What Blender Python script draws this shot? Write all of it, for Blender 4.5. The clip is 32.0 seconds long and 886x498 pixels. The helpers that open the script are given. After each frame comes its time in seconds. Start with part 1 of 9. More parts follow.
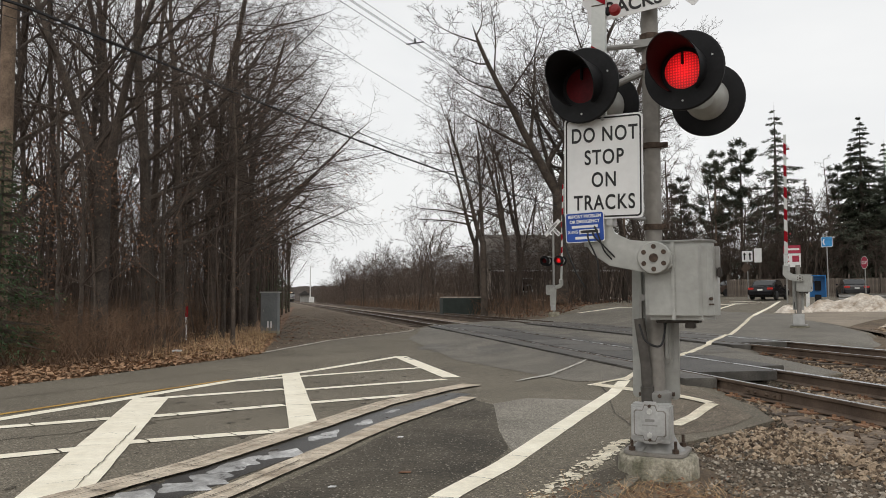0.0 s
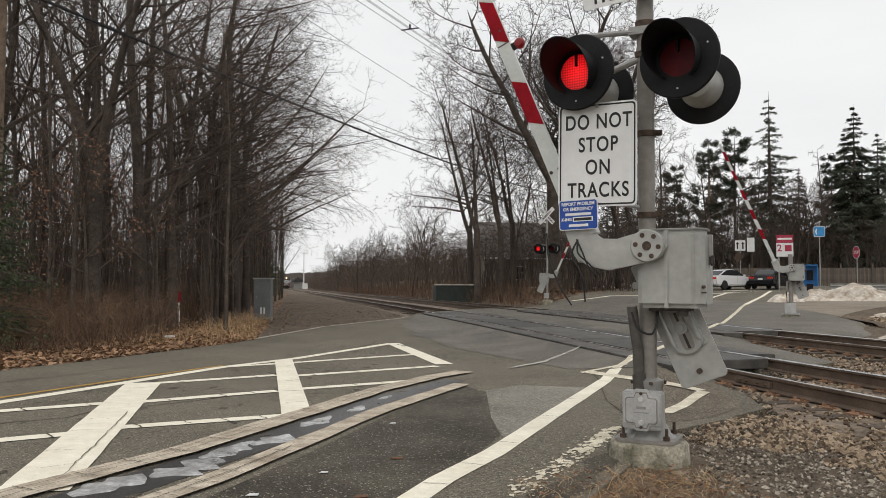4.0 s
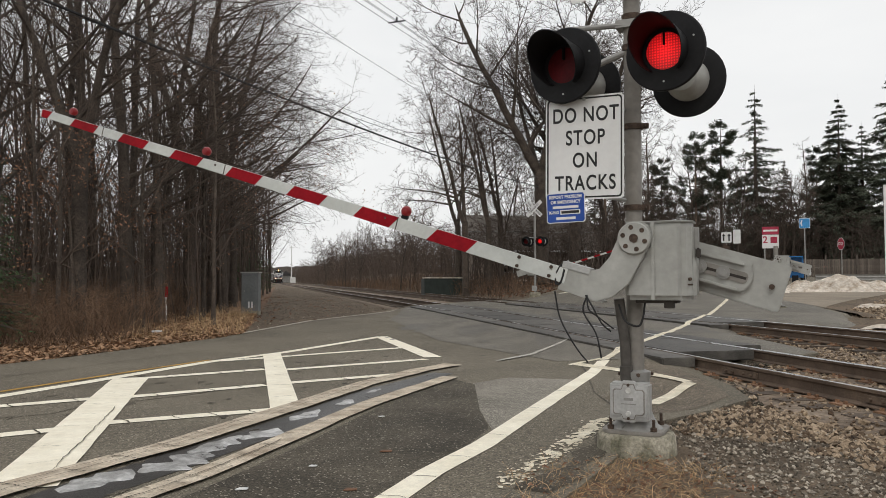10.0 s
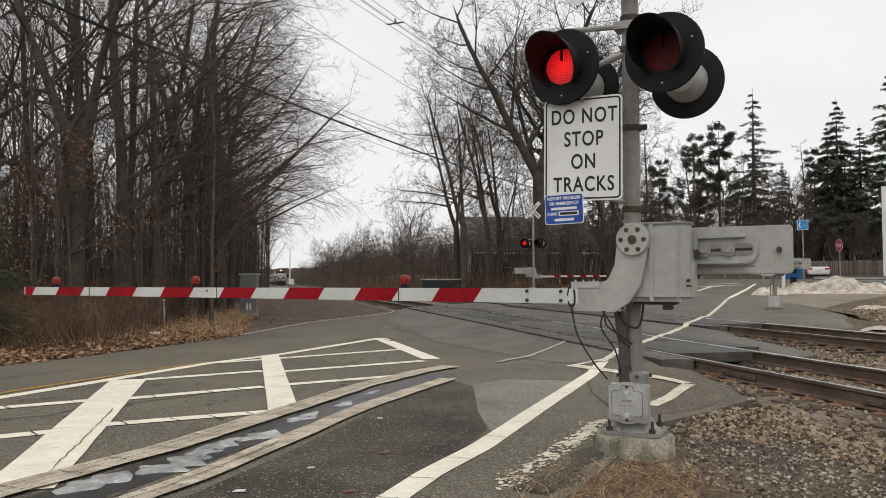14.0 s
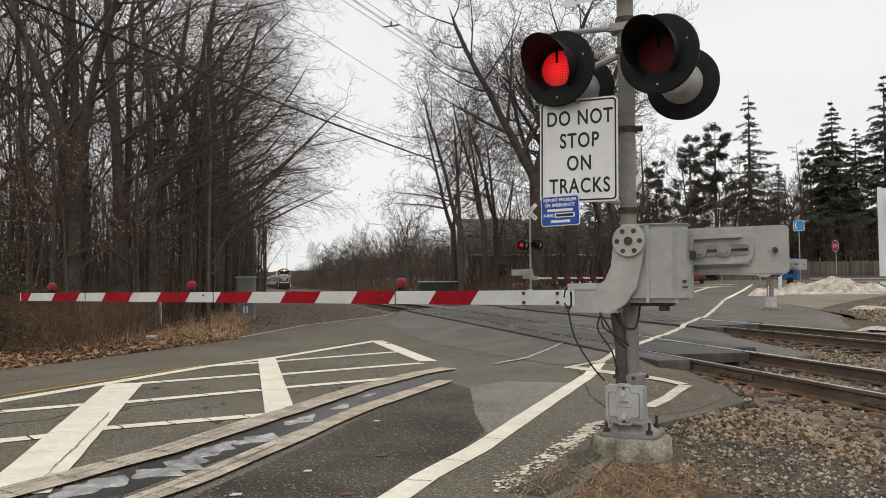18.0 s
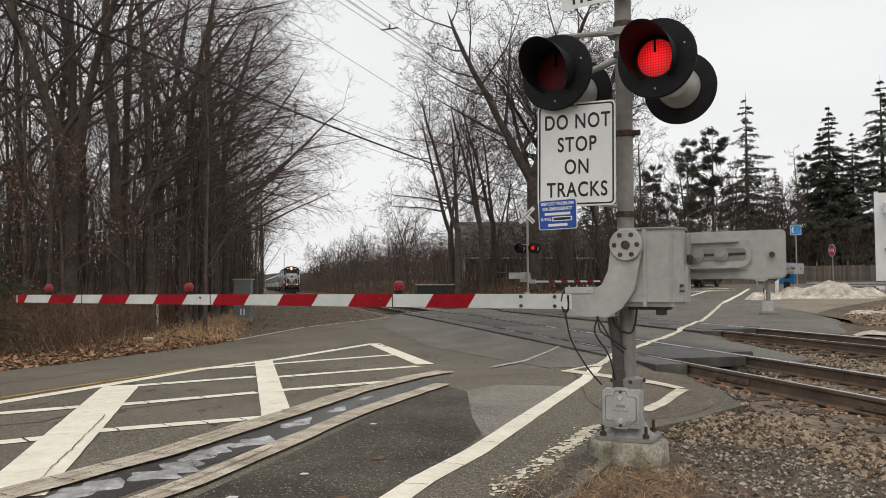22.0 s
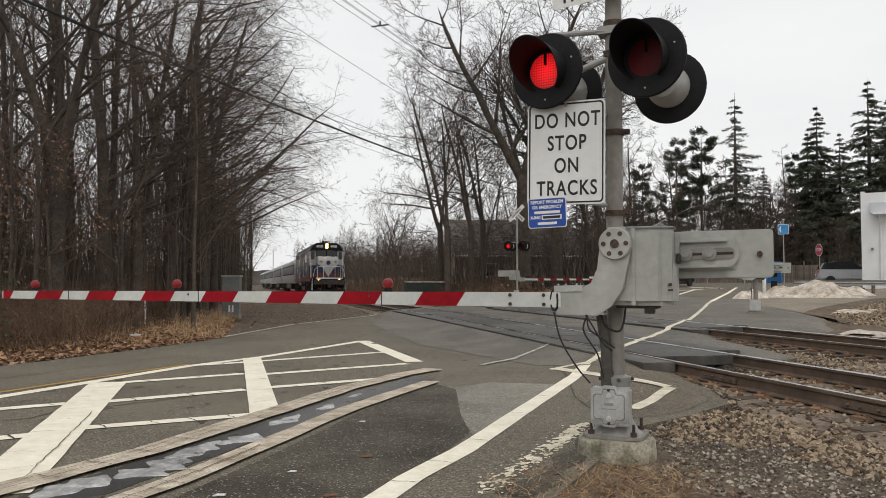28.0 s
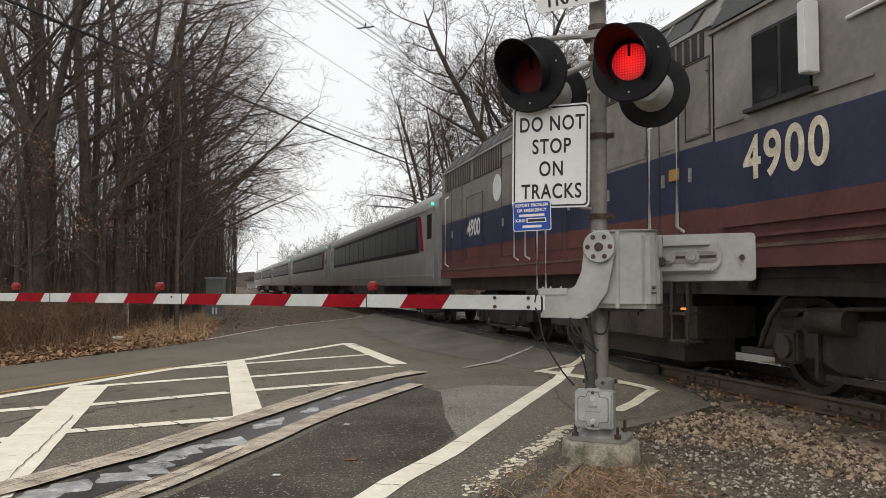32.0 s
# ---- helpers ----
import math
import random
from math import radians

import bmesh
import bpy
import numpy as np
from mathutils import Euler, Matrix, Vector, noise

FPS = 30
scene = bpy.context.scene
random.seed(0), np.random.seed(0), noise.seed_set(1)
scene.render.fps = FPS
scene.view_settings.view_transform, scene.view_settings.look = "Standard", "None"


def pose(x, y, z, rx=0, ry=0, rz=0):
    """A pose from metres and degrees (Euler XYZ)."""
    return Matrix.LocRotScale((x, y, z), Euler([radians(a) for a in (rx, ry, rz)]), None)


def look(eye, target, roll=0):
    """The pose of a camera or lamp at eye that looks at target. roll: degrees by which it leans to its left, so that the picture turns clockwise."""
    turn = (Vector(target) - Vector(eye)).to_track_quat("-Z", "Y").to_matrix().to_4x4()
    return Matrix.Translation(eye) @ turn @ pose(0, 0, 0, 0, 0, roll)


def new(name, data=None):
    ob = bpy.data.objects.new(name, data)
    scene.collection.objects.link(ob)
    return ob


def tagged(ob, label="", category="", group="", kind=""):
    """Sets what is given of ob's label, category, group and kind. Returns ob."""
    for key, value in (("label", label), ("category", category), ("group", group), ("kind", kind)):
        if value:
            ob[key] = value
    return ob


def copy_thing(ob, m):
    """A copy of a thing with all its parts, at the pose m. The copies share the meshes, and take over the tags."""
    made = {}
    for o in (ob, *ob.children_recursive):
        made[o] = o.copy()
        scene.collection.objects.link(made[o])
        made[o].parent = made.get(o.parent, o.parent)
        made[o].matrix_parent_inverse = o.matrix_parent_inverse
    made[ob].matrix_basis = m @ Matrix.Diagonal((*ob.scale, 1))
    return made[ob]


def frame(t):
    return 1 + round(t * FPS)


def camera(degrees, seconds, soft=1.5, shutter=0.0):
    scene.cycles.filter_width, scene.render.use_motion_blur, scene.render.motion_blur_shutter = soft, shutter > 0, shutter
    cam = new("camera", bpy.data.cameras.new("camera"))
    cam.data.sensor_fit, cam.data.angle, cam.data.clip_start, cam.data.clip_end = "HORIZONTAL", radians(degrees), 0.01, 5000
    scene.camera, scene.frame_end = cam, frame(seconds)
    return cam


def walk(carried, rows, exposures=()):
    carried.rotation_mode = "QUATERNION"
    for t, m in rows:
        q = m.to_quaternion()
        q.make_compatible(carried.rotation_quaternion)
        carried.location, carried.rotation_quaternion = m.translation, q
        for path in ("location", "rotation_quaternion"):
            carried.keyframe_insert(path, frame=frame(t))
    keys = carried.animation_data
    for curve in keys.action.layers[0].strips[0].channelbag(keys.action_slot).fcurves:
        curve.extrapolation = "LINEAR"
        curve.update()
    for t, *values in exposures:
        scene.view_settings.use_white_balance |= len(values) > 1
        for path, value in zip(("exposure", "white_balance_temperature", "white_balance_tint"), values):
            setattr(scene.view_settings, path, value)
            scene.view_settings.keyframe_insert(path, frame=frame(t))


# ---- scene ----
cam = camera(60, 32.0, soft=0.8)
PATH = [
    (0.0, pose(-0.012, -0.011, 1.292, 93.739, 0.143, -10.360)),
    (0.5, pose(-0.012, -0.011, 1.286, 93.659, -0.046, -10.397)),
    (1.0, pose(-0.013, -0.008, 1.288, 93.483, -0.177, -10.450)),
    (1.5, pose(-0.013, -0.004, 1.287, 93.376, -0.225, -10.446)),
    (2.0, pose(-0.011, -0.015, 1.286, 93.302, -0.168, -10.429)),
    (2.5, pose(-0.013, -0.015, 1.291, 93.212, -0.082, -10.416)),
    (3.0, pose(-0.012, -0.013, 1.287, 93.168, -0.171, -10.588)),
    (3.5, pose(-0.008, -0.000, 1.287, 92.989, -0.275, -10.681)),
    (5.5, pose(0.001, 0.001, 1.289, 92.413, 0.316, -11.689)),
    (6.0, pose(-0.003, -0.005, 1.288, 92.365, 0.113, -11.842)),
    (6.5, pose(-0.005, -0.010, 1.286, 92.344, -0.033, -11.864)),
    (7.0, pose(0.001, 0.002, 1.287, 92.230, -0.102, -11.829)),
    (7.5, pose(0.002, 0.005, 1.286, 91.982, -0.127, -11.885)),
    (8.0, pose(0.001, 0.007, 1.288, 91.788, -0.068, -11.969)),
    (8.5, pose(0.002, 0.003, 1.286, 91.767, 0.249, -11.948)),
    (9.0, pose(0.000, 0.000, 1.290, 91.899, 0.400, -11.806)),
    (9.5, pose(0.001, -0.000, 1.288, 92.158, 0.283, -11.765)),
    (10.0, pose(-0.006, -0.008, 1.289, 92.283, 0.099, -11.721)),
    (10.5, pose(-0.005, -0.003, 1.286, 92.246, -0.045, -11.655)),
    (11.0, pose(-0.001, 0.001, 1.287, 92.248, 0.008, -11.595)),
    (11.5, pose(0.002, 0.004, 1.286, 92.338, 0.148, -11.500)),
    (12.0, pose(-0.008, -0.012, 1.288, 92.416, 0.137, -11.430)),
    (12.5, pose(-0.006, -0.006, 1.288, 92.426, 0.028, -11.433)),
    (13.0, pose(-0.004, -0.007, 1.288, 92.371, -0.041, -11.623)),
    (13.5, pose(0.000, -0.001, 1.289, 92.350, 0.009, -11.724)),
    (14.0, pose(-0.003, -0.001, 1.287, 92.408, 0.094, -11.834)),
    (14.5, pose(0.000, 0.004, 1.288, 92.371, 0.058, -11.896)),
    (16.5, pose(-0.003, 0.000, 1.287, 92.516, -0.158, -12.091)),
    (17.0, pose(0.005, 0.009, 1.289, 92.541, 0.017, -12.154)),
    (17.5, pose(0.000, 0.000, 1.288, 92.490, 0.184, -12.135)),
    (18.0, pose(0.003, -0.000, 1.287, 92.568, 0.343, -12.045)),
    (18.5, pose(-0.000, 0.000, 1.288, 92.674, 0.174, -12.043)),
    (19.0, pose(-0.002, -0.005, 1.288, 92.656, 0.049, -12.029)),
    (19.5, pose(0.002, 0.003, 1.289, 92.606, 0.011, -12.028)),
    (20.0, pose(0.001, 0.003, 1.288, 92.667, 0.165, -12.109)),
    (20.5, pose(0.002, -0.001, 1.289, 92.700, 0.349, -12.115)),
    (21.0, pose(0.005, 0.004, 1.293, 92.731, 0.422, -12.099)),
    (21.5, pose(0.002, -0.002, 1.291, 92.797, 0.315, -12.170)),
    (22.0, pose(0.003, -0.001, 1.289, 92.786, 0.140, -12.247)),
    (22.5, pose(-0.002, -0.003, 1.287, 92.599, 0.006, -12.300)),
    (23.0, pose(-0.001, -0.001, 1.287, 92.409, 0.015, -12.359)),
    (23.5, pose(0.002, -0.002, 1.291, 92.352, 0.255, -12.429)),
    (24.0, pose(0.007, 0.003, 1.288, 92.392, 0.274, -12.442)),
    (24.5, pose(0.002, -0.002, 1.288, 92.453, -0.004, -12.518)),
    (25.0, pose(-0.001, -0.004, 1.288, 92.544, -0.199, -12.567)),
    (25.5, pose(-0.001, -0.010, 1.288, 92.711, -0.120, -12.562)),
    (27.5, pose(0.003, -0.008, 1.290, 92.710, -0.040, -12.964)),
    (28.0, pose(0.004, 0.002, 1.292, 92.596, -0.115, -13.040)),
    (28.5, pose(0.002, 0.000, 1.291, 92.533, -0.209, -13.087)),
    (29.0, pose(0.006, 0.008, 1.293, 92.588, -0.137, -13.226)),
    (29.5, pose(0.005, -0.005, 1.291, 92.666, -0.028, -13.395)),
    (30.0, pose(0.003, -0.003, 1.291, 92.716, -0.076, -13.496)),
    (30.5, pose(0.007, 0.006, 1.294, 92.657, -0.197, -13.640)),
    (31.0, pose(0.009, 0.006, 1.290, 92.654, -0.239, -13.838)),
    (31.5, pose(0.009, 0.004, 1.291, 92.638, -0.234, -14.037)),
    (32.0, pose(0.003, -0.003, 1.297, 92.758, -0.171, -14.163)),
]
walk(cam, PATH, ((0.0, 0.0), (30.8, 0.0), (31.4, 0.02), (32.0, 0.12)))

# ---------------------------------------------------------------- world and light
world = bpy.data.worlds.new("overcast_sky")
scene.world = world
world.use_nodes = True
wn, wl = world.node_tree.nodes, world.node_tree.links
wn.clear()
w_out = wn.new("ShaderNodeOutputWorld")
w_bg = wn.new("ShaderNodeBackground")
w_sky = wn.new("ShaderNodeTexSky")
w_sky.sky_type = "NISHITA"
w_sky.sun_disc = False
w_sky.sun_elevation, w_sky.sun_rotation = radians(32), radians(200)
w_sky.dust_density = 6.0
w_co = wn.new("ShaderNodeTexCoord")
w_map = wn.new("ShaderNodeMapping")
w_map.inputs["Scale"].default_value = (1.0, 1.0, 3.5)
w_cloud = wn.new("ShaderNodeTexNoise")
w_cloud.inputs["Scale"].default_value, w_cloud.inputs["Detail"].default_value = 1.7, 5.0
w_ramp = wn.new("ShaderNodeValToRGB")
w_ramp.color_ramp.elements[0].position, w_ramp.color_ramp.elements[0].color = 0.3, (0.825, 0.835, 0.845, 1)
w_ramp.color_ramp.elements[1].position, w_ramp.color_ramp.elements[1].color = 0.7, (0.975, 0.975, 0.965, 1)
w_mul = wn.new("ShaderNodeMixRGB")
w_mul.blend_type, w_mul.inputs[0].default_value = "MIX", 0.06
wl.new(w_co.outputs["Generated"], w_map.inputs[0])
wl.new(w_map.outputs[0], w_cloud.inputs[0])
wl.new(w_cloud.outputs[0], w_ramp.inputs[0])
wl.new(w_ramp.outputs[0], w_mul.inputs[1])
w_dim = wn.new("ShaderNodeMixRGB")
w_dim.blend_type, w_dim.inputs[0].default_value, w_dim.inputs[2].default_value = "MULTIPLY", 1.0, (0.12, 0.12, 0.12, 1)
wl.new(w_sky.outputs[0], w_dim.inputs[1])
wl.new(w_dim.outputs[0], w_mul.inputs[2])
wl.new(w_mul.outputs[0], w_bg.inputs[0])
w_bg.inputs[1].default_value = 1.0
wl.new(w_bg.outputs[0], w_out.inputs[0])

sun = new("sun", bpy.data.lights.new("sun", "SUN"))
sun.data.energy, sun.data.angle, sun.data.color = 0.6, radians(35), (1.0, 0.97, 0.93)
sun.matrix_world = look((0, 0, 30), (8, 22, 0))
scene.view_settings.exposure = 0.0


# ---------------------------------------------------------------- materials
def mat(name, a, b, rough=0.8, size=1.0, fine=60.0, bump=0.15, metal=0.0, spec=0.4, grain=0.18, vary=0.0, island=0.0, rough_var=0.1):
    """A surface with blotches of colours a and b (size: metres), fine grain and relief."""
    m = bpy.data.materials.new(name)
    m.use_nodes = True
    n, l = m.node_tree.nodes, m.node_tree.links
    p = n["Principled BSDF"]
    co = n.new("ShaderNodeTexCoord")
    n1, n2 = n.new("ShaderNodeTexNoise"), n.new("ShaderNodeTexNoise")
    n1.inputs["Scale"].default_value, n1.inputs["Detail"].default_value = 1.0 / size, 6.0
    n1.inputs["Roughness"].default_value = 0.65
    n2.inputs["Scale"].default_value, n2.inputs["Detail"].default_value = fine, 4.0
    for k in (n1, n2):
        l.new(co.outputs["Object"], k.inputs[0])
    r = n.new("ShaderNodeValToRGB")
    r.color_ramp.elements[0].position, r.color_ramp.elements[0].color = 0.34, (*a, 1)
    r.color_ramp.elements[1].position, r.color_ramp.elements[1].color = 0.66, (*b, 1)
    l.new(n1.outputs[0], r.inputs[0])
    mr = n.new("ShaderNodeMapRange")
    mr.inputs["From Min"].default_value, mr.inputs["From Max"].default_value = 0.25, 0.75
    mr.inputs["To Min"].default_value, mr.inputs["To Max"].default_value = 1 - grain, 1 + grain
    l.new(n2.outputs[0], mr.inputs[0])
    n3 = n.new("ShaderNodeTexNoise")
    n3.inputs["Scale"].default_value, n3.inputs["Detail"].default_value = fine / 7.0, 5.0
    l.new(co.outputs["Object"], n3.inputs[0])
    mm = n.new("ShaderNodeMapRange")
    mm.inputs["From Min"].default_value, mm.inputs["From Max"].default_value = 0.3, 0.7
    mm.inputs["To Min"].default_value, mm.inputs["To Max"].default_value = 1 - 0.6 * grain, 1 + 0.6 * grain
    l.new(n3.outputs[0], mm.inputs[0])
    both = n.new("ShaderNodeMath")
    both.operation = "MULTIPLY"
    l.new(mr.outputs[0], both.inputs[0])
    l.new(mm.outputs[0], both.inputs[1])
    mx = n.new("ShaderNodeVectorMath")
    mx.operation = "SCALE"
    l.new(r.outputs[0], mx.inputs[0])
    l.new(both.outputs[0], mx.inputs["Scale"])
    last = mx
    for amount, node, socket in ((vary, "ShaderNodeObjectInfo", "Random"), (island, "ShaderNodeNewGeometry", "Random Per Island")):
        if amount:
            src = n.new(node)
            m2 = n.new("ShaderNodeMapRange")
            m2.inputs["To Min"].default_value, m2.inputs["To Max"].default_value = 1 - amount, 1 + amount
            l.new(src.outputs[socket], m2.inputs[0])
            sc = n.new("ShaderNodeVectorMath")
            sc.operation = "SCALE"
            l.new(last.outputs[0], sc.inputs[0])
            l.new(m2.outputs[0], sc.inputs["Scale"])
            last = sc
    l.new(last.outputs[0], p.inputs["Base Color"])
    rr = n.new("ShaderNodeMapRange")
    rr.inputs["To Min"].default_value, rr.inputs["To Max"].default_value = max(0.02, rough - rough_var), min(1, rough + rough_var)
    l.new(n1.outputs[0], rr.inputs[0])
    l.new(rr.outputs[0], p.inputs["Roughness"])
    p.inputs["Metallic"].default_value = metal
    p.inputs["Specular IOR Level"].default_value = spec
    if bump:
        bp = n.new("ShaderNodeBump")
        bp.inputs["Strength"].default_value, bp.inputs["Distance"].default_value = min(1, bump * 3), 0.6 / fine
        l.new(n2.outputs[0], bp.inputs["Height"])
        l.new(bp.outputs[0], p.inputs["Normal"])
    return m


def glow(name, colour, strength, base=(0.02, 0.02, 0.02)):
    m = bpy.data.materials.new(name)
    m.use_nodes = True
    p = m.node_tree.nodes["Principled BSDF"]
    p.inputs["Base Color"].default_value = (*base, 1)
    p.inputs["Emission Color"].default_value = (*colour, 1)
    p.inputs["Emission Strength"].default_value = strength
    p.inputs["Roughness"].default_value = 0.35
    return m


def glass(name, tint=(0.02, 0.022, 0.025), rough=0.08):
    m = bpy.data.materials.new(name)
    m.use_nodes = True
    p = m.node_tree.nodes["Principled BSDF"]
    p.inputs["Base Color"].default_value = (*tint, 1)
    p.inputs["Roughness"].default_value = rough
    p.inputs["Specular IOR Level"].default_value = 0.45
    return m


def led_face(name):
    """Red diodes in a square grid on a dark red board."""
    m = bpy.data.materials.new(name)
    m.use_nodes = True
    n, l = m.node_tree.nodes, m.node_tree.links
    p = n["Principled BSDF"]
    p.inputs["Base Color"].default_value = (0.25, 0.01, 0.01, 1)
    co = n.new("ShaderNodeTexCoord")
    sep = n.new("ShaderNodeSeparateXYZ")
    l.new(co.outputs["Object"], sep.inputs[0])
    waves = []
    for axes in (("X", "Z", 1), ("X", "Z", -1)):
        ad = n.new("ShaderNodeMath")
        ad.operation = "ADD" if axes[2] > 0 else "SUBTRACT"
        l.new(sep.outputs[axes[0]], ad.inputs[0])
        l.new(sep.outputs[axes[1]], ad.inputs[1])
        mu = n.new("ShaderNodeMath")
        mu.operation, mu.inputs[1].default_value = "MULTIPLY", 160.0
        l.new(ad.outputs[0], mu.inputs[0])
        si = n.new("ShaderNodeMath")
        si.operation = "SINE"
        l.new(mu.outputs[0], si.inputs[0])
        waves.append(si)
    pr = n.new("ShaderNodeMath")
    pr.operation = "MULTIPLY"
    l.new(waves[0].outputs[0], pr.inputs[0])
    l.new(waves[1].outputs[0], pr.inputs[1])
    mr = n.new("ShaderNodeMapRange")
    mr.inputs["From Min"].default_value, mr.inputs["From Max"].default_value = 0.0, 0.8
    l.new(pr.outputs[0], mr.inputs[0])
    mc = n.new("ShaderNodeMixRGB")
    mc.inputs[1].default_value, mc.inputs[2].default_value = (0.2, 0.001, 0.002, 1), (0.95, 0.012, 0.014, 1)
    l.new(mr.outputs[0], mc.inputs[0])
    l.new(mc.outputs[0], p.inputs["Emission Color"])
    far = n.new("ShaderNodeVectorMath")
    far.operation = "LENGTH"
    l.new(co.outputs["Object"], far.inputs[0])
    fall = n.new("ShaderNodeMapRange")
    fall.inputs["From Min"].default_value, fall.inputs["From Max"].default_value = 0.02, 0.135
    fall.inputs["To Min"].default_value, fall.inputs["To Max"].default_value = 2.4, 0.7
    l.new(far.outputs["Value"], fall.inputs[0])
    l.new(fall.outputs[0], p.inputs["Emission Strength"])
    return m


def asphalt(name, a, b, stone, size=2.0, pale=0.06, rough=0.88, spec=0.3):
    """Bitumen with aggregate: blotches of a and b, small chips of many greys, a few of them pale."""
    m = bpy.data.materials.new(name)
    m.use_nodes = True
    n, l = m.node_tree.nodes, m.node_tree.links
    p = n["Principled BSDF"]
    co = n.new("ShaderNodeTexCoord")
    big, mid = n.new("ShaderNodeTexNoise"), n.new("ShaderNodeTexNoise")
    big.inputs["Scale"].default_value, big.inputs["Detail"].default_value, big.inputs["Roughness"].default_value = 1.0 / size, 7.0, 0.6
    mid.inputs["Scale"].default_value, mid.inputs["Detail"].default_value, mid.inputs["Roughness"].default_value = 26.0, 6.0, 0.75
    chip = n.new("ShaderNodeTexVoronoi")
    chip.inputs["Scale"].default_value = 95.0
    for k in (big, mid, chip):
        l.new(co.outputs["Object"], k.inputs["Vector"])
    r = n.new("ShaderNodeValToRGB")
    r.color_ramp.elements[0].position, r.color_ramp.elements[0].color = 0.36, (*a, 1)
    r.color_ramp.elements[1].position, r.color_ramp.elements[1].color = 0.64, (*b, 1)
    l.new(big.outputs[0], r.inputs[0])
    bw = n.new("ShaderNodeSeparateColor")
    l.new(chip.outputs["Color"], bw.inputs[0])
    shade = n.new("ShaderNodeMapRange")
    shade.inputs["To Min"].default_value, shade.inputs["To Max"].default_value = 0.5, 1.5
    l.new(bw.outputs[0], shade.inputs[0])
    soft = n.new("ShaderNodeMapRange")
    soft.inputs["From Min"].default_value, soft.inputs["From Max"].default_value = 0.3, 0.7
    soft.inputs["To Min"].default_value, soft.inputs["To Max"].default_value = 0.86, 1.14
    l.new(mid.outputs[0], soft.inputs[0])
    mul = n.new("ShaderNodeMath")
    mul.operation = "MULTIPLY"
    l.new(shade.outputs[0], mul.inputs[0])
    l.new(soft.outputs[0], mul.inputs[1])
    sc = n.new("ShaderNodeVectorMath")
    sc.operation = "SCALE"
    l.new(r.outputs[0], sc.inputs[0])
    l.new(mul.outputs[0], sc.inputs["Scale"])
    few = n.new("ShaderNodeMath")
    few.operation, few.inputs[1].default_value = "GREATER_THAN", 1 - pale
    l.new(bw.outputs[1], few.inputs[0])
    mx = n.new("ShaderNodeMixRGB")
    mx.inputs[2].default_value = (*stone, 1)
    l.new(few.outputs[0], mx.inputs[0])
    l.new(sc.outputs[0], mx.inputs[1])
    l.new(mx.outputs[0], p.inputs["Base Color"])
    p.inputs["Roughness"].default_value = rough
    p.inputs["Specular IOR Level"].default_value = spec
    bp = n.new("ShaderNodeBump")
    bp.inputs["Strength"].default_value, bp.inputs["Distance"].default_value = 0.5, 0.004
    l.new(chip.outputs["Distance"], bp.inputs["Height"])
    l.new(bp.outputs[0], p.inputs["Normal"])
    return m


def crushed(name, colours, rough=0.9):
    """Broken stone: every piece takes one of the colours, with its own grain."""
    m = bpy.data.materials.new(name)
    m.use_nodes = True
    n, l = m.node_tree.nodes, m.node_tree.links
    p = n["Principled BSDF"]
    geo, co, no = n.new("ShaderNodeNewGeometry"), n.new("ShaderNodeTexCoord"), n.new("ShaderNodeTexNoise")
    no.inputs["Scale"].default_value, no.inputs["Detail"].default_value = 55.0, 4.0
    l.new(co.outputs["Object"], no.inputs["Vector"])
    r = n.new("ShaderNodeValToRGB")
    r.color_ramp.interpolation = "LINEAR"
    for k, c in enumerate(colours):
        e = r.color_ramp.elements[k] if k < 2 else r.color_ramp.elements.new(0.5)
        e.position, e.color = k / (len(colours) - 1), (*c, 1)
    l.new(geo.outputs["Random Per Island"], r.inputs[0])
    mr = n.new("ShaderNodeMapRange")
    mr.inputs["From Min"].default_value, mr.inputs["From Max"].default_value = 0.3, 0.7
    mr.inputs["To Min"].default_value, mr.inputs["To Max"].default_value = 0.7, 1.25
    l.new(no.outputs[0], mr.inputs[0])
    sc = n.new("ShaderNodeVectorMath")
    sc.operation = "SCALE"
    l.new(r.outputs[0], sc.inputs[0])
    l.new(mr.outputs[0], sc.inputs["Scale"])
    l.new(sc.outputs[0], p.inputs["Base Color"])
    p.inputs["Roughness"].default_value = rough
    p.inputs["Specular IOR Level"].default_value = 0.25
    return m


ASPHALT = asphalt("worn_asphalt", (0.118, 0.102, 0.077), (0.166, 0.145, 0.11), (0.32, 0.285, 0.225), 2.2)
ASPHALT_DARK = asphalt("dark_asphalt_patch", (0.046, 0.039, 0.029), (0.097, 0.083, 0.062), (0.3, 0.27, 0.22), 0.9, 0.04)
ASPHALT_LIGHT = asphalt("pale_asphalt", (0.165, 0.15, 0.125), (0.26, 0.238, 0.2), (0.4, 0.37, 0.31), 1.3, 0.1)
ASPHALT_BLUE = asphalt("polished_crossing_asphalt", (0.1, 0.089, 0.071), (0.16, 0.144, 0.117), (0.3, 0.275, 0.23), 1.6, 0.05, 0.66, 0.3)
ASPHALT_STAIN = asphalt("stained_crossing_asphalt", (0.07, 0.062, 0.05), (0.125, 0.112, 0.092), (0.28, 0.25, 0.21), 0.9, 0.04, 0.6, 0.32)
ASPHALT_BROWN = asphalt("gritty_brown_asphalt", (0.098, 0.08, 0.058), (0.158, 0.13, 0.098), (0.32, 0.27, 0.21), 0.8, 0.08)
LOT = mat("pale_concrete_lot", (0.185, 0.152, 0.115), (0.275, 0.23, 0.178), 0.9, 2.5, 40, 0.15)
